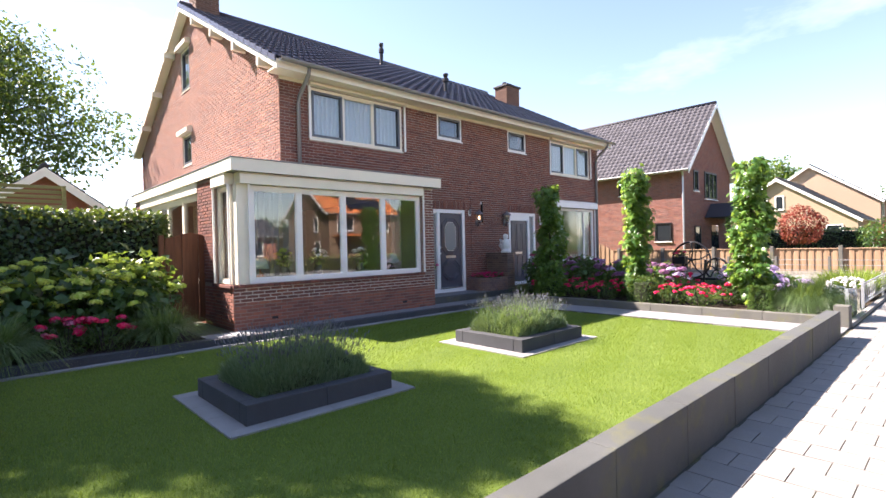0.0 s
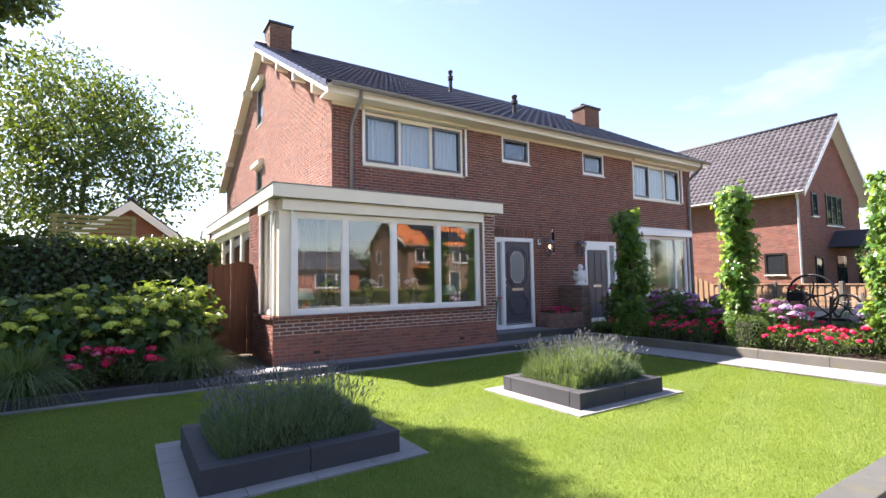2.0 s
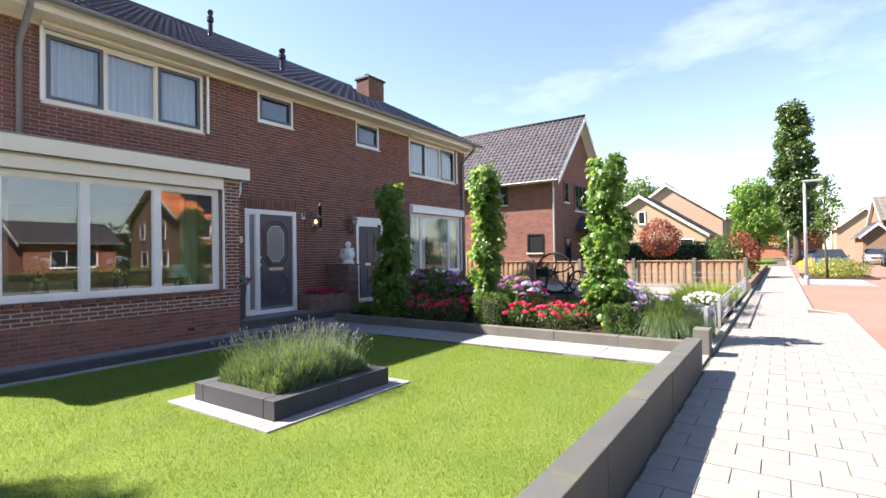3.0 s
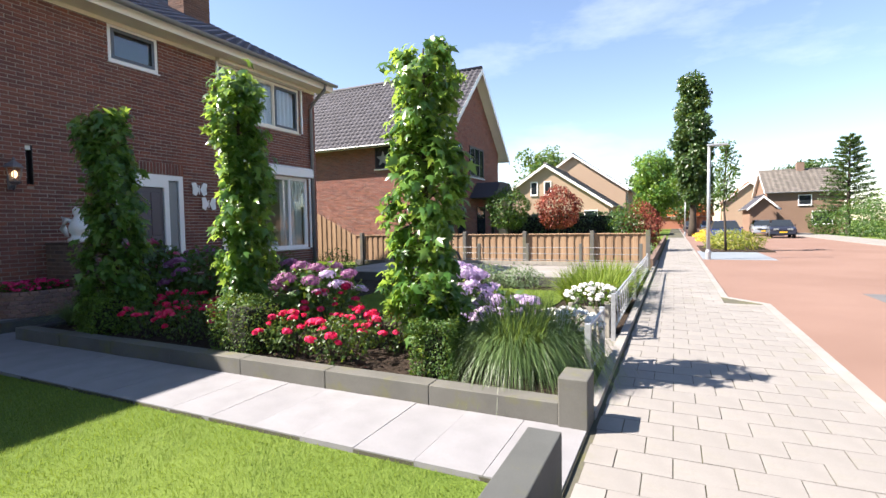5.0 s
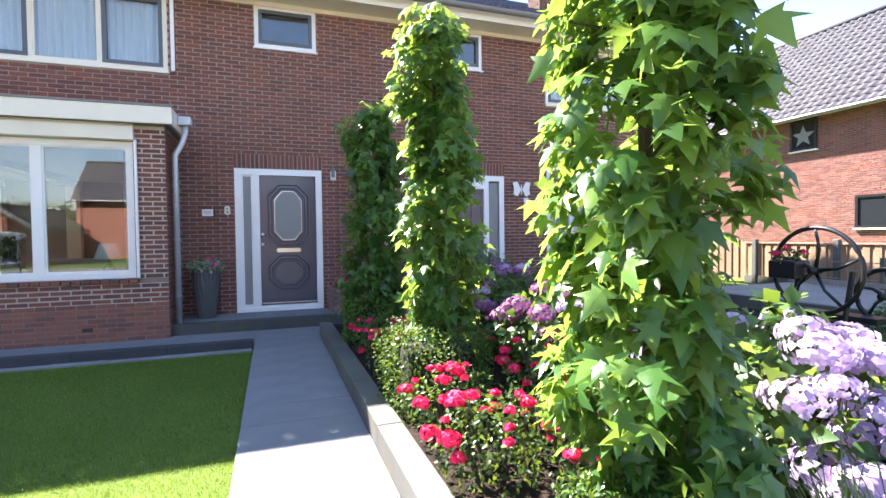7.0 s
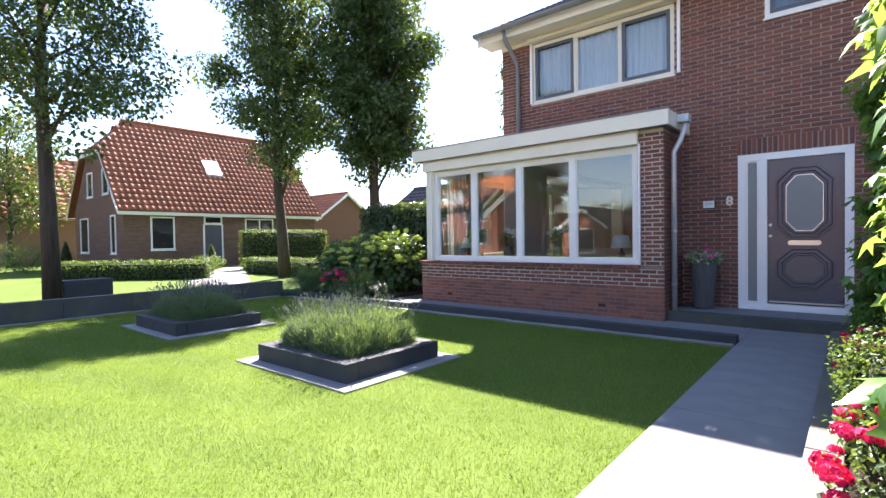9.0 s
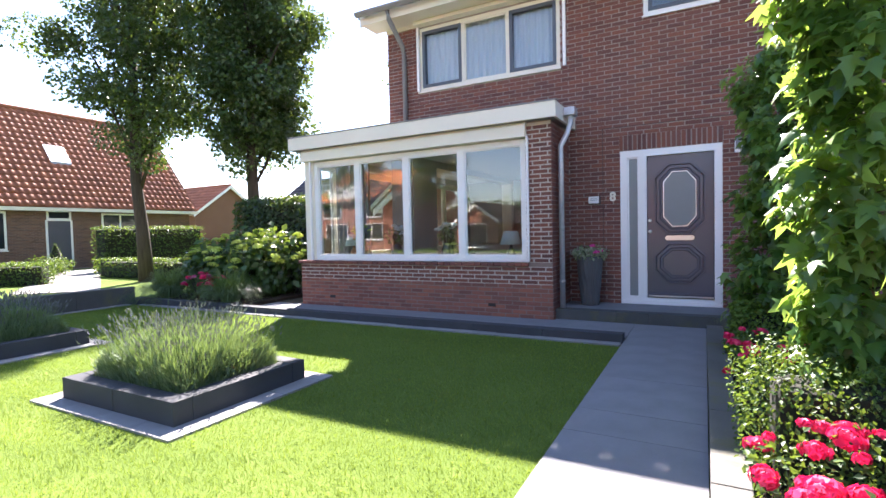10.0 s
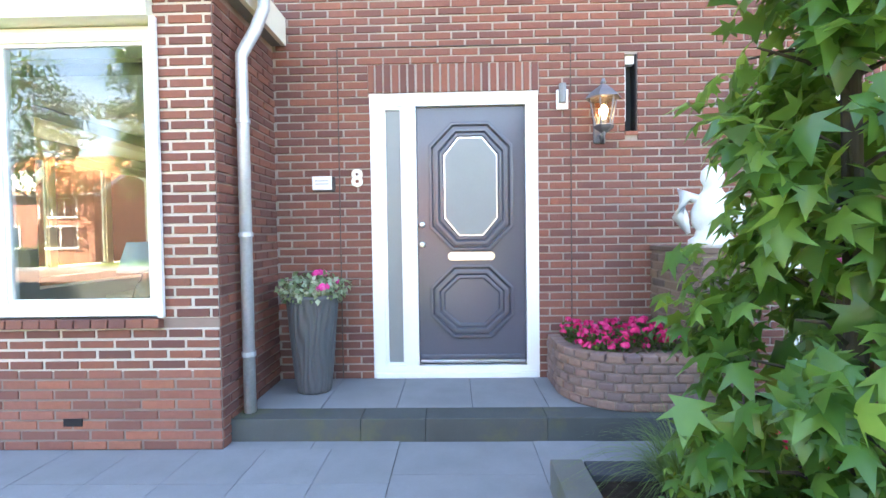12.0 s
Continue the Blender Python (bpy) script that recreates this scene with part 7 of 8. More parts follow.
# pergola of yellowed slats above the hedge
pg = thing("slatted_screen", None, None, "screen of yellowed treated wooden slats behind the hedge", "screen")
for i in range(7):
    z = 2.26 + i * 0.105
    part("slat", B(0.14, 1.68, 12.96 + i * 0.03, 12.99 + i * 0.03, z, z + 0.068, bevel=0.004), M_SLAT, pg)
for x in (0.2, 1.6):
    part("post", B(x, x + 0.07, 13.0, 13.07, -0.05, 2.95), M_SLAT, pg)

# beige houses down the street
bg = house_block("beige_house", 50.0, 60.0, 5.4, 16.0, 2.95, 6.5, "x", M_BEIGE, M_BROWNTILE, "beige brick house with white verge boards", 0.3, tw=0.5, th=0.5)
wall_window(bg, "W", 49.98, 10.2, 10.85, 3.9, 5.1)
wall_window(bg, "W", 49.98, 11.4, 12.05, 3.9, 5.1)
wall_window(bg, "W", 49.98, 6.3, 7.4, 1.4, 2.5)
bg = house_block("beige_house", 60.5, 70.0, 5.0, 15.5, 4.9, 8.6, "x", M_BEIGE, M_BROWNTILE, "taller beige brick house behind the first", 0.3, tw=0.5, th=0.5)
wall_window(bg, "S", 4.98, 61.5, 62.8, 3.4, 4.6)
far = house_block("brick_house", 70.0, 79.0, -15.2, -8.6, 4.4, 6.9, "y", M_GREYBRICK, M_BROWNTILE, "brick house with a grey-brown roof across the street", 0.3, tw=0.5, th=0.5)
wall_window(far, "W", 69.98, -12.5, -11.3, 2.9, 4.0)
wall_window(far, "W", 69.98, -14.3, -12.5, 0.9, 2.3)
part("chimney", B(74.1, 74.9, -12.6, -11.9, 6.6, 7.8), M_GREYBRICK, far)
far2 = house_block("garage_house", 66.0, 72.0, -8.8, -6.5, 2.75, 3.8, "x", M_GREYBRICK, M_DARKTILE, "low brick garage with a grey roof", 0.3, tiles=False)
house_block("distant_house", 100.0, 108.0, -14.0, -7.0, 4.6, 7.5, "x", M_BEIGE, M_REDTILE, "distant pale house at the end of the street", 0.3, tiles=False)
house_block("distant_house", 112.0, 122.0, -6.0, 6.0, 2.4, 4.6, "y", M_FARBRICK, M_ORANGETILE, "distant low house with an orange roof", 0.3, tw=0.6, th=0.6)

# houses on the opposite side, seen mirrored in the windows
o1 = house_block("brown_brick_house", 20.6, 27.2, -24.1, -17.0, 4.45, 6.9, "x", M_GREYBRICK, M_ORANGETILE, "brown brick house with a bright orange tiled roof", 0.35, tw=0.5, th=0.5)
for a, b, c, d, n in ((21.3, 22.9, 2.9, 4.1, 1), (25.0, 26.5, 2.9, 4.1, 1), (24.6, 25.7, 0.1, 2.2, 0)):
    wall_window(o1, "N", -16.98, a, b, c, d, bars=n)
for a, b, c, d in ((-22.6, -21.8, 2.9, 4.1), (-19.4, -18.7, 2.9, 4.1), (-22.4, -21.4, 0.9, 2.0), (-19.3, -18.4, 0.9, 2.1)):
    wall_window(o1, "W", 20.58, a, b, c, d)
part("canopy", B(21.0, 23.4, -17.0, -15.8, 2.45, 2.6), M_ORANGETILE, o1)
M_PANEL = plain("solar_panel_glass", (0.012, 0.014, 0.025), 0.15, vary=0.1)
for a, b, f, g in ((21.9, 24.2, 0.5, 0.92), (22.7, 26.3, 0.12, 0.45)):
    y, z, w, u = -16.65 - 3.9 * f, 4.3 + 2.7 * f, -16.65 - 3.9 * g, 4.3 + 2.7 * g
    part("solar_panel", prism(bmesh.new(), [(y, z + 0.14), (w, u + 0.14), (w, u + 0.2), (y, z + 0.2)], "x", a, b), M_PANEL, o1)
o6 = house_block("low_house", 14.5, 20.3, -32.0, -26.0, 2.8, 4.2, "x", M_FARBRICK, M_DARKTILE, "low brick house with a grey roof and white eaves", 0.4, tw=0.5, th=0.5)
wall_window(o6, "N", -25.98, 16.0, 19.0, 0.9, 2.2, bars=2)
o2 = house_block("red_brick_house", -20.0, -12.0, -26.5, -17.5, 4.2, 6.9, "x", M_FARBRICK, M_ORANGETILE, "red brick house with an orange tiled roof across the street", 0.35, tw=0.5, th=0.5)
for a, b, c, d, n in ((-19.3, -17.3, 2.7, 3.9, 1), (-15.4, -13.0, 2.7, 3.9, 2), (-19.0, -16.6, 0.8, 2.2, 1), (-15.2, -13.0, 0.8, 2.2, 1)):
    wall_window(o2, "N", -17.48, a, b, c, d, bars=n)
part("dormer", B(-18.6, -15.4, -19.6, -17.3, 4.3, 5.5, bevel=0.03), M_WHITE, o2)
part("chimney", B(-17.4, -16.6, -22.4, -21.7, 6.4, 7.9), M_GREYBRICK, o2)
o3 = house_block("brick_garage", -6.2, -2.9, -25.0, -17.5, 2.1, 3.3, "y", M_FARBRICK, M_BROWNTILE, "small brick garage with white verge boards across the street", 0.3, tw=0.5, th=0.5)
wall_window(o3, "N", -17.48, -5.5, -3.7, 0.1, 1.9)
o4 = house_block("brown_brick_house", 34.0, 47.0, -26.0, -17.0, 4.6, 8.0, "x", M_GREYBRICK, M_DARKTILE, "brown brick house with a dark roof further along", 0.35, tiles=False)
o5 = house_block("white_gabled_house", 2.5, 11.0, -31.0, -22.0, 4.4, 7.6, "y", M_FARBRICK, M_DARKTILE, "brick house with a dark roof set back across the street", 0.3, tiles=False)
wall_window(o5, "N", -21.98, 4.5, 8.5, 2.8, 4.0, bars=2)

# ---- trees, hedges and shrubs round about ----
def tree(x, y, h, trunk_h, r, n, leaf, label, seed, mat=None, narrow=1.0, limbs=12, group="", trunk_r=0.17, taper=0.45):
    """A tree: tapered trunk, limbs, and a crown of clumps of leaves with gaps between."""
    rng = np.random.default_rng(seed)
    top = thing("tree", None, None, label, "tree", group)
    bm = bmesh.new()
    bend = rng.normal(size=2) * 0.15
    tube(bm, [(x, y, -0.1), (x + bend[0] * 0.3, y + bend[1] * 0.3, trunk_h * 0.6), (x + bend[0], y + bend[1], trunk_h * 1.3), (x, y, h * 0.9)], [trunk_r * 1.25, trunk_r, trunk_r * 0.8, 0.03], 10)
    clumps = []
    for k in range(limbs):
        z = trunk_h + (h - trunk_h) * (0.05 + 0.75 * k / limbs)
        a = k * 2.4 + rng.uniform(-0.4, 0.4)
        f = (z - trunk_h) / (h - trunk_h)
        l = r * (1 - taper * abs(f - 0.35)) * rng.uniform(0.7, 1.0) * narrow
        e = (x + math.cos(a) * l * 0.75, y + math.sin(a) * l * 0.75, z + (h - trunk_h) * 0.17)
        tube(bm, [(x + bend[0] * 0.5, y + bend[1] * 0.5, z - 0.3), ((x * 0.55 + e[0] * 0.45), (y * 0.55 + e[1] * 0.45), z + (h - trunk_h) * 0.05), e], [trunk_r * 0.4 * (1 - f * 0.6), trunk_r * 0.25 * (1 - f * 0.5), 0.015], 6)
        for q in range(5):
            t = rng.uniform(0.35, 1.1)
            clumps.append((x + math.cos(a + rng.normal() * 0.3) * l * t, y + math.sin(a + rng.normal() * 0.3) * l * t, z + (h - trunk_h) * 0.17 * t + rng.normal() * 0.35))
    for q in range(8):
        clumps.append((x + rng.normal() * r * 0.2 * narrow, y + rng.normal() * r * 0.2 * narrow, h - rng.uniform(0.2, 1.2)))
    part("trunk", bm, M_BARK, top, smooth=True)
    clumps = np.array(clumps)
    m = n // len(clumps) + 1
    P, D = [], []
    for c in clumps:
        d = unit(rng, m)
        s = rng.uniform(0.3, 1.0, m) ** 0.6
        P.append(c + d * s[:, None] * np.array((1, 1, 0.8)) * r * rng.uniform(0.24, 0.4) * (0.6 + 0.4 * narrow))
        D.append(d)
    outward_leaves("crown", np.concatenate(P), np.concatenate(D), rng, leaf, 0.7, KITE, mat or M_TREELEAF, top, 0.3)
    return top


tree(-5.6, 11.2, 15.6, 2.5, 2.4, 56000, 0.13, "street tree with a dense dark green crown", 301, limbs=30, trunk_r=0.19, taper=0.9)
tree(-2.4, 12.9, 12.3, 2.7, 2.05, 60000, 0.135, "street tree with a dense dark green crown behind the hedge", 302, limbs=32, trunk_r=0.2, taper=1.05)
tree(-3.6, 3.9, 9.5, 3.6, 2.4, 20000, 0.12, "street tree near the low wall", 303, limbs=14, trunk_r=0.16)
tree(0.0, 27.0, 11.0, 2.5, 4.8, 26000, 0.19, "large airy tree in the back gardens", 304, limbs=20)
tree(-29.0, 7.0, 9.0, 2.0, 3.5, 9000, 0.2, "leafy tree beside the cottage", 307, limbs=14)
tree(-5.7, 27.5, 13.0, 1.0, 1.1, 9000, 0.16, "slender dark conifer behind the house", 308, M_POPLAR, narrow=0.7, limbs=30)
tree(60.0, -1.1, 15.3, 1.5, 2.6, 36000, 0.28, "tall slender dark green street tree", 310, M_POPLAR, 0.62, 34, trunk_r=0.35, taper=1.35)
tree(33.5, -1.7, 5.2, 1.9, 0.7, 900, 0.14, "thin young street tree with a light crown", 311, M_HYD, 0.7, 10, trunk_r=0.05)
tree(78.0, 2.5, 10.0, 2.0, 4.0, 7000, 0.4, "bright green tree down the street", 312, M_STARLEAF)
tree(95.0, 4.0, 9.0, 2.0, 4.0, 5000, 0.5, "tree at the end of the street", 313)
tree(75.0, 16.0, 11.0, 2.0, 4.5, 5000, 0.45, "tree behind the beige houses", 314, M_HYD)
tree(46.0, 19.0, 7.0, 2.0, 3.0, 5000, 0.35, "tree beside the beige house", 315, M_HYD)
tree(88.0, -16.0, 9.0, 2.0, 4.0, 5000, 0.45, "tree across the street", 316)
tree(110.0, -2.0, 11.0, 2.0, 6.0, 5000, 0.5, "wide tree closing the street", 317)
tree(-5.3, -13.0, 11.5, 2.6, 2.4, 16000, 0.16, "tall street tree on the opposite pavement", 318, narrow=0.8, limbs=18)
tree(-12.5, -14.0, 11.0, 2.6, 3.2, 6000, 0.2, "street tree on the opposite pavement", 319)
tree(40.0, -14.0, 9.5, 2.2, 3.4, 9000, 0.22, "wide street tree on the opposite pavement", 321)
tree(30.5, -15.0, 8.0, 2.2, 2.6, 6000, 0.2, "street tree on the opposite pavement", 320)
# spiky conifer
top = thing("conifer", None, None, "dark spiky monkey-puzzle conifer in a front garden", "tree")
bm = bmesh.new()
tube(bm, [(60.0, -13.0, 0), (60.0, -13.0, 8.7)], [0.2, 0.03], 8)
rng = np.random.default_rng(330)
P, A = [], []
for k in range(95):
    z = 1.8 + 6.7 * k / 95
    a = k * 2.4
    l = 2.4 * (1 - (z - 1.2) / 8.0) ** 0.8 + 0.2
    e = Vector((60 + math.cos(a) * l, -13.0 + math.sin(a) * l, z + 0.15 - l * 0.05))
    s = Vector((60, -13.0, z - 0.1))
    tube(bm, [s, (s + e) / 2 + Vector((0, 0, -0.06)), e], [0.04, 0.03, 0.015], 5)
    for q in range(80):
        P.append(s.lerp(e, rng.uniform(0.15, 1.0))[:]), A.append((e - s).normalized()[:])
part("trunk", bm, M_BARK, top)
P, A = np.array(P), np.array(A)
leaf_cloud("needles", P, A + rng.normal(size=P.shape) * 0.8, unit(rng, len(P)), 0.24, 0.07, KITE, M_POPLAR, top, rng)

clipped("low_hedge", 0, 5.6, -0.35, 0.35, -0.05, 0.62, 5200, 0.07, M_BOX, "low clipped green hedge in front of the cottage", "hedge", 340, "cottage hedges", 0.7, 0.1).matrix_world = pose(-12.3, 5.9, 0, 0, 0, 41)
clipped("hedge", -12.4, -11.5, 13.0, 17.6, -0.05, 1.85, 4800, 0.08, M_BOX, "clipped green hedge beside the cottage door", "hedge", 341, "cottage hedges", 0.7, 0.1)
clipped("low_hedge", -9.6, -4.6, 11.7, 12.4, -0.05, 0.6, 3600, 0.07, M_BOX, "low clipped green hedge under a street tree", "hedge", 342, "cottage hedges", 0.7, 0.1)
for i, (x, y, h) in enumerate(((-20.0, 7.8, 1.5), (-13.6, 12.2, 1.2))):
    rng = np.random.default_rng(345 + i)
    t = thing("cone_shrub", lathe(bmesh.new(), [(0.3, 0), (0.22, h * 0.5), (0.04, h * 0.95)], 12, (x, y, 0)), M_SHADECORE, "clipped conical evergreen before the cottage", "shrub", "cone shrubs")
    z = h * (1 - np.sqrt(rng.uniform(0, 1, 1200)))
    a = rng.uniform(0, 6.283, 1200)
    rr = 0.38 * (1 - z / h) + 0.02
    d = np.stack([np.cos(a), np.sin(a), np.full(1200, 0.4)], 1)
    p = np.stack([x + rr * np.cos(a), y + rr * np.sin(a), z + 0.03], 1)
    outward_leaves("foliage", p, d, rng, 0.05, 0.6, OVAL, M_BOX, t, 0.2)
for i, (x, y, r, h) in enumerate(((-12.6, 11.5, 0.9, 0.35), (-22.0, 6.5, 1.6, 0.8), (-19.0, 6.0, 1.2, 0.6))):
    bush("garden_shrub", (x, y, h), (r, r, h), 1200, 0.08, M_HYD if i else M_BOX, "rounded shrub in the cottage garden", "shrub", 350 + i, "cottage shrubs")
fen = thing("brown_fence", None, None, "brown wooden fence behind the hedges", "fence")
for i in range(26):
    part("board", B(-5.6 + i * 0.15, -5.46 + i * 0.15, 17.0, 17.03, -0.05, 1.75), M_GATE, fen)
bm = bmesh.new()
prism(bm, [(-5.6, 7.6), (-4.0, 9.0), (-14.6, 14.4), (-15.6, 13.3)], "z", -0.2, -0.05 + 0.008)
thing("cottage_path", bm, M_PAVER, "pale tiled path to the cottage door", "path", kind="structure")
flat("side_pavement", -3.2, -0.6, 12.2, 60.0, -0.2, -0.035, M_PAVER, "pale tiled pavement of the side lane", "pavement")
thing("stone_block", B(-4.0, -3.55, 4.1, 5.1, -0.08, 0.45, bevel=0.012), M_DARKSTONE, "grey concrete block beside the lawn", "block")

# shrubs beyond the fence
for x, y, z, r, m_, lb, sd in ((27.5, 6.95, 2.1, 0.9, M_BOX, "round clipped green standard shrub", 360), (27.5, 4.82, 2.05, 0.86, M_REDLEAF, "round clipped red-leaved standard shrub", 361)):
    t = bush("standard_shrub", (x, y, z), (r, r, r), 3200, 0.1, m_, lb + " on a short stem", "shrub", sd, squash=0.25)
    bm = bmesh.new()
    tube(bm, [(x, y, -0.1), (x, y, z)], 0.06, 8)
    part("stem", bm, M_BARK, t)
bush("red_shrub", (33.0, 1.9, 1.2), (1.1, 0.9, 1.2), 2600, 0.12, M_REDLEAF, "loose shrub with red young leaves", "shrub", 362)
bush("red_shrub", (32.0, 2.6, 1.15), (0.8, 0.8, 1.15), 1800, 0.12, M_HYD, "loose green shrub by the pavement", "shrub", 363)
clipped("tall_hedge", 33.5, 34.5, 3.2, 9.0, -0.05, 1.9, 4200, 0.13, M_IVY, "dark green hedge beyond the fence", "hedge", 364)
for i, (x, y) in enumerate(((25.5, 1.7), (27.5, 1.7), (29.5, 1.8), (36.0, 1.9), (40.0, 2.0), (45.0, 2.2))):
    bush("pavement_shrub", (x, y, 0.35), (0.8, 0.5, 0.4), 700, 0.08, M_LAVLEAF if i < 3 else M_BOX, "low shrub along the pavement", "shrub", 370 + i, "pavement shrubs")
block_run("garden_edge_far", "x", 23.0, 50.0, 1.05, 1.2, -0.1, 0.3, 1.5, M_GREYBRICK, "low brick garden edge along the pavement", "edging", 9)
bush("street_shrub", (36.0, -2.2, 0.35), (2.4, 1.4, 0.6), 4500, 0.09, leaf_material("yellow_green_leaf", (0.1, 0.14, 0.02), (0.22, 0.24, 0.03), (0.38, 0.34, 0.05)), "wide yellow-green shrub in a street planting bed", "shrub", 380)
bush("street_shrub", (47.0, -1.8, 0.3), (2.0, 1.0, 0.5), 2500, 0.1, M_YELLOW, "wide golden shrub in a street planting bed", "shrub", 381)
clipped("street_hedge", 47.0, 50.0, -13.6, -12.4, -0.05, 1.0, 1800, 0.1, M_BOX, "clipped green hedge across the street", "hedge", 382, "street hedges")
clipped("street_hedge", 40.0, 44.5, -13.6, -12.4, -0.05, 1.1, 1800, 0.1, M_BOX, "clipped green hedge across the street", "hedge", 383, "street hedges")
for i, (x, y, r) in enumerate(((52.0, -13.5, 2.2), (57.0, -13.0, 1.8), (63.0, -12.2, 1.6))):
    bush("garden_shrub", (x, y, r * 0.8), (r, r, r * 0.85), 2200, 0.16, M_HYD if i != 2 else M_BOX, "large rounded garden shrub across the street", "shrub", 390 + i, "street shrubs")


# ---- lamp posts and cars ----
def lamp_post(x, y, h):
    top = thing("street_lamp", None, None, "slim grey street lamp with a flat head", "street lamp", "street lamps")
    bm = bmesh.new()
    tube(bm, [(x, y, -0.1), (x, y, h - 0.1)], [0.07, 0.05], 12)
    part("pole", bm, M_RAIL, top, smooth=True)
    part("base", lathe(bmesh.new(), [(0.1, -0.05), (0.1, 0.25), (0.075, 0.32)], 12, (x, y, 0)), M_RAIL, top)
    part("head", B(x - 0.08, x + 0.08, y - 0.62, y + 0.06, h - 0.12, h - 0.04, bevel=0.02), M_RAIL, top)


lamp_post(28.15, -0.68, 4.32)
lamp_post(62.4, -0.5, 4.4)
M_RUBBER = plain("tyre_rubber", (0.02, 0.02, 0.02), 0.8)


def car(x, y, turn, paint, label, long=4.2, wide=1.72, high=1.45):
    """A parked hatchback: shaped body, glasshouse, lamps, plate and four wheels."""
    top = thing("car", None, None, label, "car", "parked cars")
    top.matrix_world = pose(x, y, -0.045, 0, 0, turn)
    l, w, h = long / 2, wide / 2, high
    bm = bmesh.new()
    prof = [(-l, 0.28), (-l, 0.62), (-l + 0.06, 0.82), (-l + 0.25, 0.93), (l - 1.1, 0.95), (l - 0.25, 0.78), (l - 0.02, 0.62), (l, 0.3)]
    prism(bm, prof, "y", -w, w)
    bmesh.ops.bevel(bm, geom=bm.edges[:], offset=0.05, segments=2, affect="EDGES")
    body = part("body", bm, paint, top, smooth=False)
    bm = bmesh.new()
    lo, hi = [(-l + 0.15, 0.93), (l - 1.0, 0.95)], [(-l + 0.55, h - 0.03), (l - 1.75, h - 0.02)]
    v = [bm.verts.new((lo[0][0], s * (w - 0.06), lo[0][1])) for s in (-1, 1)] + [bm.verts.new((lo[1][0], s * (w - 0.06), lo[1][1])) for s in (-1, 1)] + [bm.verts.new((hi[0][0], s * (w - 0.26), hi[0][1])) for s in (-1, 1)] + [bm.verts.new((hi[1][0], s * (w - 0.26), hi[1][1])) for s in (-1, 1)]
    for f in ((0, 1, 5, 4), (2, 6, 7, 3), (0, 4, 6, 2), (1, 3, 7, 5), (4, 5, 7, 6)):
        bm.faces.new([v[i] for i in f])
    bmesh.ops.recalc_face_normals(bm, faces=bm.faces)
    part("glasshouse", bm, M_DARKGLASS, top, "dark car windows")
    part("roof_panel", B(hi[0][0] + 0.02, hi[1][0] - 0.02, -w + 0.27, w - 0.27, h - 0.035, h, bevel=0.015), paint, top)
    for s in (-1, 1):
        part("headlight", B(l - 0.2, l - 0.03, s * (w - 0.4) - 0.18, s * (w - 0.4) + 0.18, 0.62, 0.76, bevel=0.02), M_FROST, top)
        part("mirror", B(l - 1.35, l - 1.2, s * (w + 0.02) - 0.05, s * (w + 0.02) + 0.05, 0.95, 1.06, bevel=0.02), paint, top)
        for q in (-l + 0.75, l - 0.8):
            wheel = bmesh.new()
            tube(wheel, [(q, s * (w - 0.2), 0.31), (q, s * (w + 0.005), 0.31)], 0.31, 20)
            t = part("tyre", wheel, M_RUBBER, top)
            rim = bmesh.new()
            tube(rim, [(q, s * (w - 0.1), 0.31), (q, s * (w + 0.012), 0.31)], 0.19, 14)
            part("rim", rim, M_STEEL, t)
    part("number_plate", B(l + 0.0, l + 0.012, -0.26, 0.26, 0.42, 0.53), M_YELLOW, top, "yellow number plate")
    part("grille", B(l - 0.01, l + 0.006, -0.5, 0.5, 0.56, 0.66), M_BLACK, top)
    return top


M_BLUECAR = plain("dark_blue_car_paint", (0.03, 0.06, 0.2), 0.2, 0.4)
M_DARKCAR = plain("dark_car_paint", (0.03, 0.032, 0.05), 0.2, 0.4)
M_SILVER = plain("silver_car_paint", (0.5, 0.53, 0.56), 0.25, 0.6)
car(43.5, -2.45, 180, M_BLUECAR, "dark blue car parked behind the street shrubs")
car(55.0, -7.35, 176, M_DARKCAR, "dark car parked at the side of the street")
car(61.0, -6.9, 178, M_SILVER, "silver car parked behind the dark one")
car(80.0, -3.5, 180, M_SILVER, "silver car parked further down the street")
car(88.0, -1.6, 180, M_DARKCAR, "dark car parked further down the street")
flat("road_patch", 28.0, 34.0, -2.9, -0.5, -0.2, -0.04, stone_material("blue_grey_paint", (0.2, 0.23, 0.26)), "worn blue-grey patch on the red street", "road marking")
flat("road_patch_near", 14.0, 19.0, -5.4, -2.8, -0.2, -0.041, stone_material("blue_grey_patch", (0.13, 0.13, 0.13)), "worn grey patch on the red street", "road marking")
flat("planting_bed", 33.0, 39.0, -3.6, -0.7, -0.2, 0.0, M_SOIL, "soil bed of the street planting", "soil")

# invented hedge and house that cover the bare horizon mirrored in the bay panes
clipped("far_hedge", -70.0, 80.0, -38.0, -35.0, -0.05, 4.6, 15000, 0.4, M_TREELEAF, "tall dark filler hedge added behind the opposite houses to hide the mirrored horizon", "hedge", 404, lump=0.5, deep=0.6)
house_block("brick_house", -3.6, 1.8, -33.0, -26.0, 4.4, 7.4, "x", M_FARBRICK, M_DARKTILE, "filler brick house added across the street to close a gap in the reflection", 0.3, tiles=False)
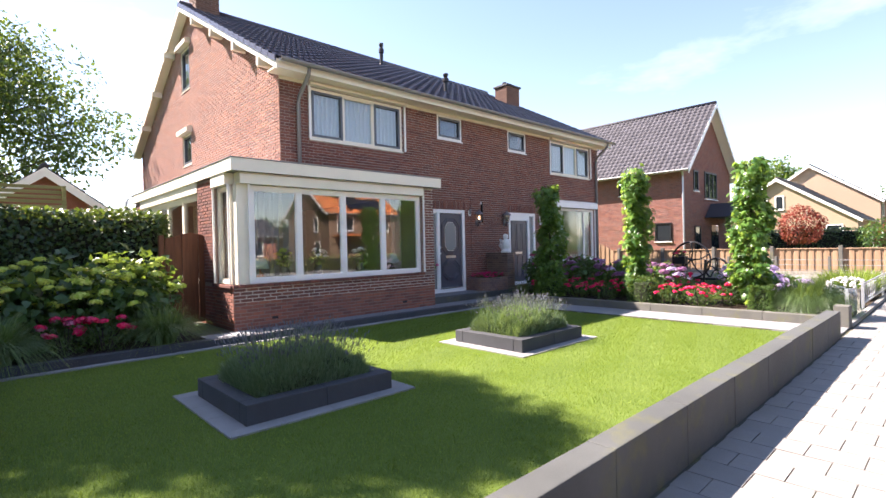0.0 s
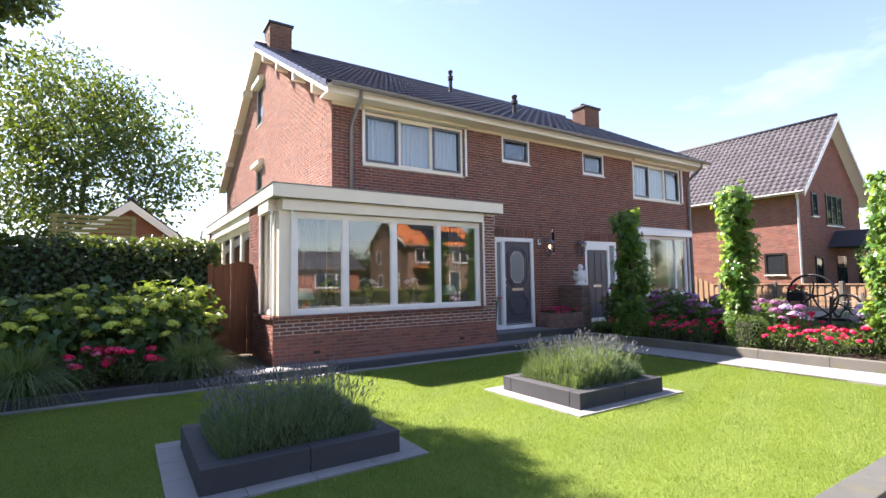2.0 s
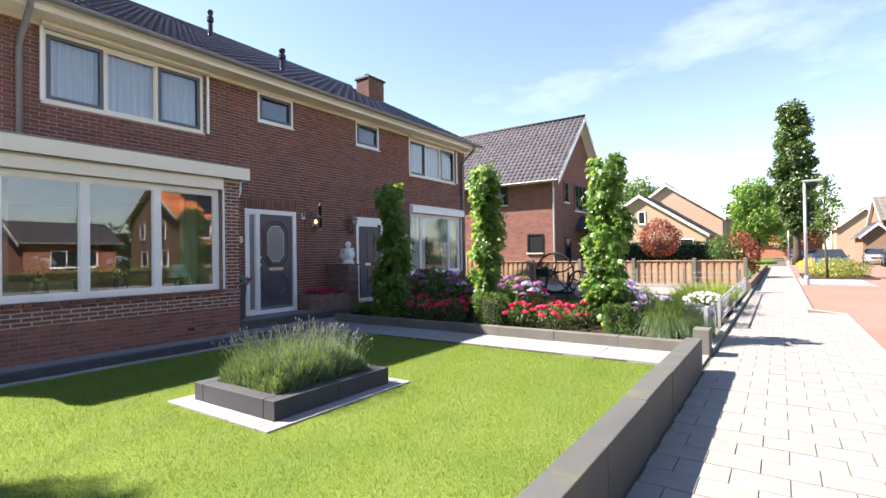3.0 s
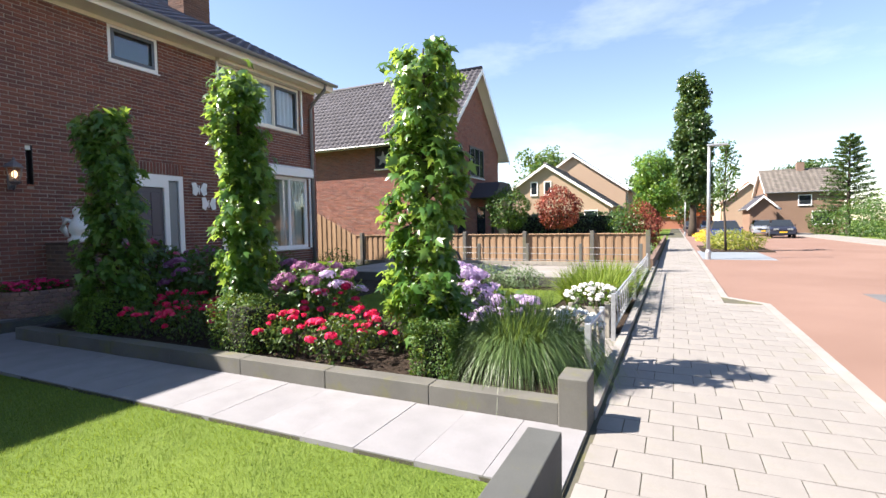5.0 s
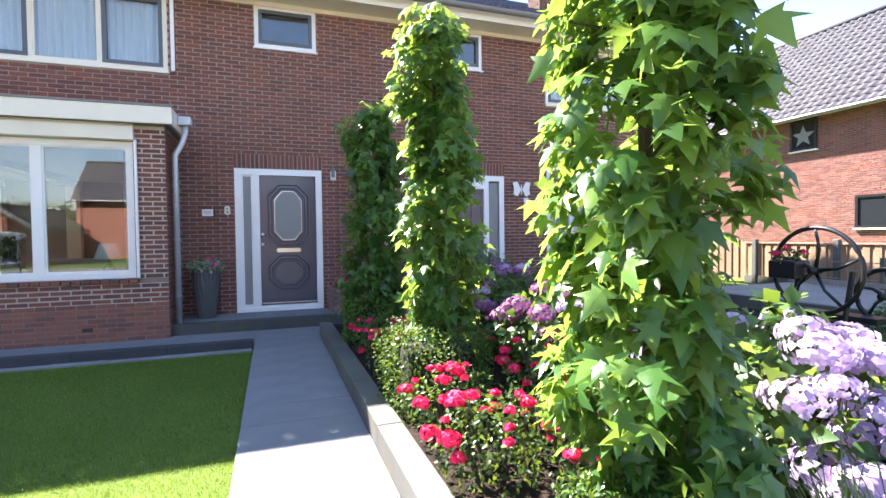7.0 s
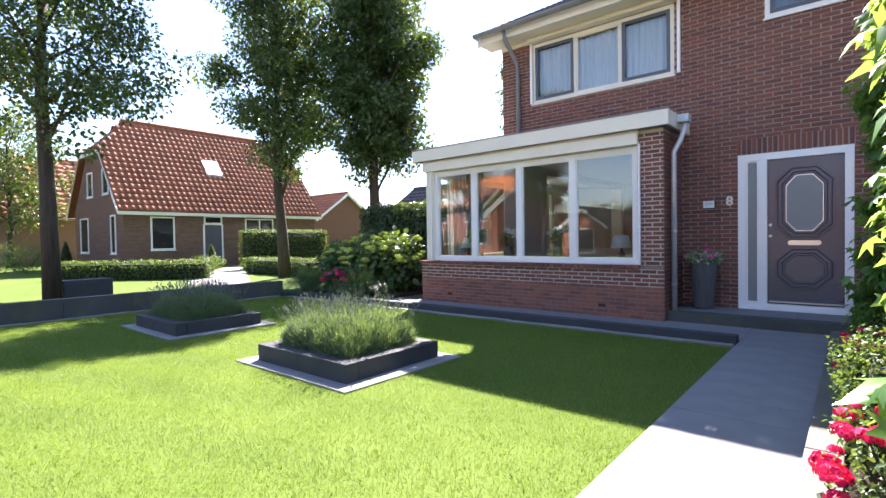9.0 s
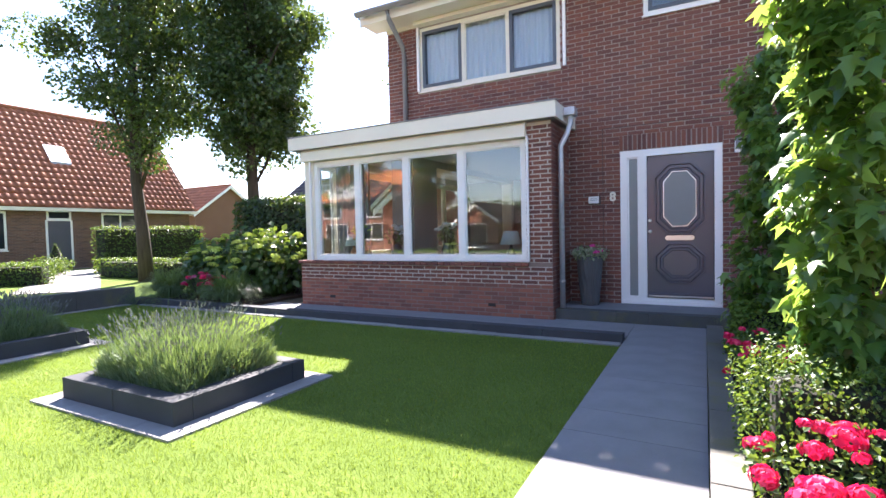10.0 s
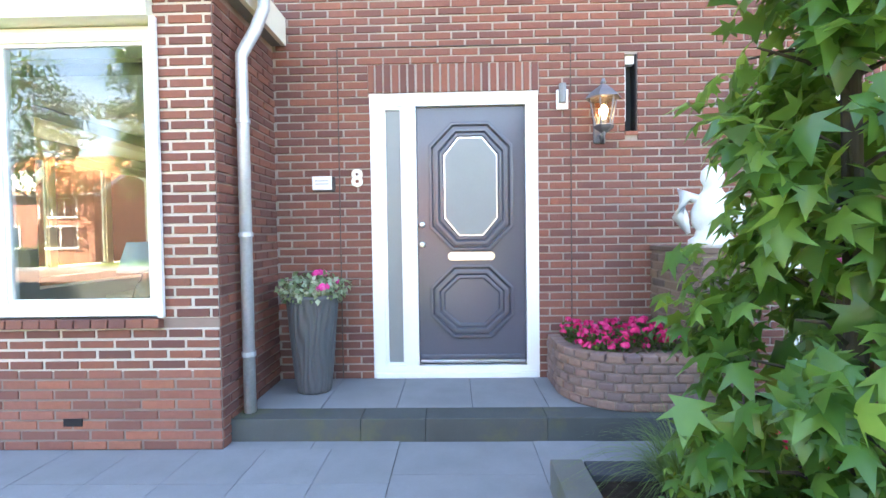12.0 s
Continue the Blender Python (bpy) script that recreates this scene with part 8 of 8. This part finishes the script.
# hedge-high planting across the street, for the reflections
clipped("front_hedge", 4.0, 26.0, -13.6, -12.9, -0.05, 0.9, 5000, 0.1, leaf_material("golden_hedge_leaf", (0.12, 0.2, 0.03), (0.25, 0.33, 0.06), (0.45, 0.5, 0.15)), "golden-green front hedge across the street", "hedge", 400)
clipped("front_hedge", -34.0, -12.0, -13.8, -12.9, -0.05, 1.0, 4000, 0.12, M_BOX, "green front hedge across the street", "hedge", 401)
house_block("brown_brick_house", -60.0, -44.0, -27.0, -17.5, 4.6, 8.2, "x", M_GREYBRICK, M_ORANGETILE, "brown brick house with an orange roof beyond the corner", 0.35, tiles=False)
tree(-38.0, -16.0, 10.0, 2.4, 4.0, 6000, 0.26, "leafy tree on the opposite corner", 402)
tree(-50.0, -13.0, 9.0, 2.4, 4.0, 5000, 0.3, "leafy tree on the opposite corner", 403)

# ---- small pieces: slabs, tiles, bricks ----
def pieces(parent, name, places, size, mat, seed, bevel=0.004, jitter=0.0012):
    """Alike slabs on one mesh: places of their lower corner."""
    me = mesh_of(box(bmesh.new(), 0, size[0], 0, size[1], 0, size[2], bevel=0), name, mat)
    rnd = random.Random(seed)
    for x, y, z in places:
        ob = new(name, me)
        ob.location = (x, y, z + rnd.uniform(-jitter, jitter))
        ob.rotation_euler = (rnd.uniform(-0.002, 0.002), rnd.uniform(-0.002, 0.002), rnd.uniform(-0.002, 0.002))
        ob.parent = parent


pieces(path_base, "slab", [(9.556, 1.01 + i * 0.4323, -0.03) for i in range(18)], (0.843, 0.4293, 0.052), M_GREYSLAB, 1)
pieces(terrace, "slab", [(2.955 + i * 0.4125, 7.83, -0.03) for i in range(16)], (0.409, 0.42, 0.055), M_GREYSLAB, 2)
pieces(terrace, "slab", [(2.955 + i * 0.4125, 8.254, -0.03) for i in range(16)], (0.409, 0.42, 0.055), M_GREYSLAB, 3)
pieces(bed_end_path, "slab", [(10.403 + i * 0.4, 8.23, -0.03) for i in range(3)], (0.396, 0.56, 0.052), M_GREYSLAB, 6)
pieces(terrace, "slab", [(8.46 + i * 0.548, 8.677, -0.03) for i in range(2)], (0.545, 0.118, 0.055), M_GREYSLAB, 4)
TX, TY = 0.256, 0.314
near, rest_v, rest_f = [], [], []
rnd = random.Random(8)
for i in range(-20, 210):
    for j in range(7 if i * TX < 16.6 else 5):
        x = i * TX
        y0, y1 = 0.96 - (j + 1) * TY + (TY / 2 if i % 2 else 0.0), 0.96 - j * TY + (TY / 2 if i % 2 else 0.0)
        lo = -0.855 if x < 16.5 else -0.295
        y0, y1 = max(y0, lo), min(y1, 0.97)
        if y1 - y0 < 0.05:
            continue
        if 3.0 < x < 16.2 and y1 - y0 > TY - 0.01 and len(near) < 300:
            near.append((x, y0, -0.052))
            continue
        z, b = 0.0 + rnd.uniform(-0.002, 0.002), len(rest_v)
        for q in ((x, y0), (x + TX - 0.007, y0), (x + TX - 0.007, y1 - 0.007), (x, y1 - 0.007)):
            rest_v += [(q[0], q[1], -0.05), (q[0], q[1], z)]
        rest_f += [(b + 1, b + 3, b + 5, b + 7), (b, b + 2, b + 3, b + 1), (b + 2, b + 4, b + 5, b + 3), (b + 4, b + 6, b + 7, b + 5), (b + 6, b, b + 1, b + 7)]
pieces(pavement, "paving_tile", near, (TX - 0.007, TY - 0.007, 0.052), M_PAVER, 5, jitter=0.002)
raw_part("paving_tiles", rest_v, rest_f, M_PAVERS, pavement, kind="stuff")
shared = {}
rnd = random.Random(12)
for p, q, z, w in NEAR_DOOR:
    key = round(q - p, 3)
    if key not in shared:
        shared[key] = mesh_of(box(bmesh.new(), 0, q - p - 0.002, -0.009, 0.0, 0, w - z, bevel=0.003), "brick", M_BRICK1)
    b = new("brick", shared[key])
    b.location, b.parent = (p + rnd.uniform(0, 0.003), FY - rnd.uniform(0.0, 0.004), z + rnd.uniform(-0.001, 0.0015)), wall_front
    b.rotation_euler = (0, rnd.uniform(-0.006, 0.006), 0)
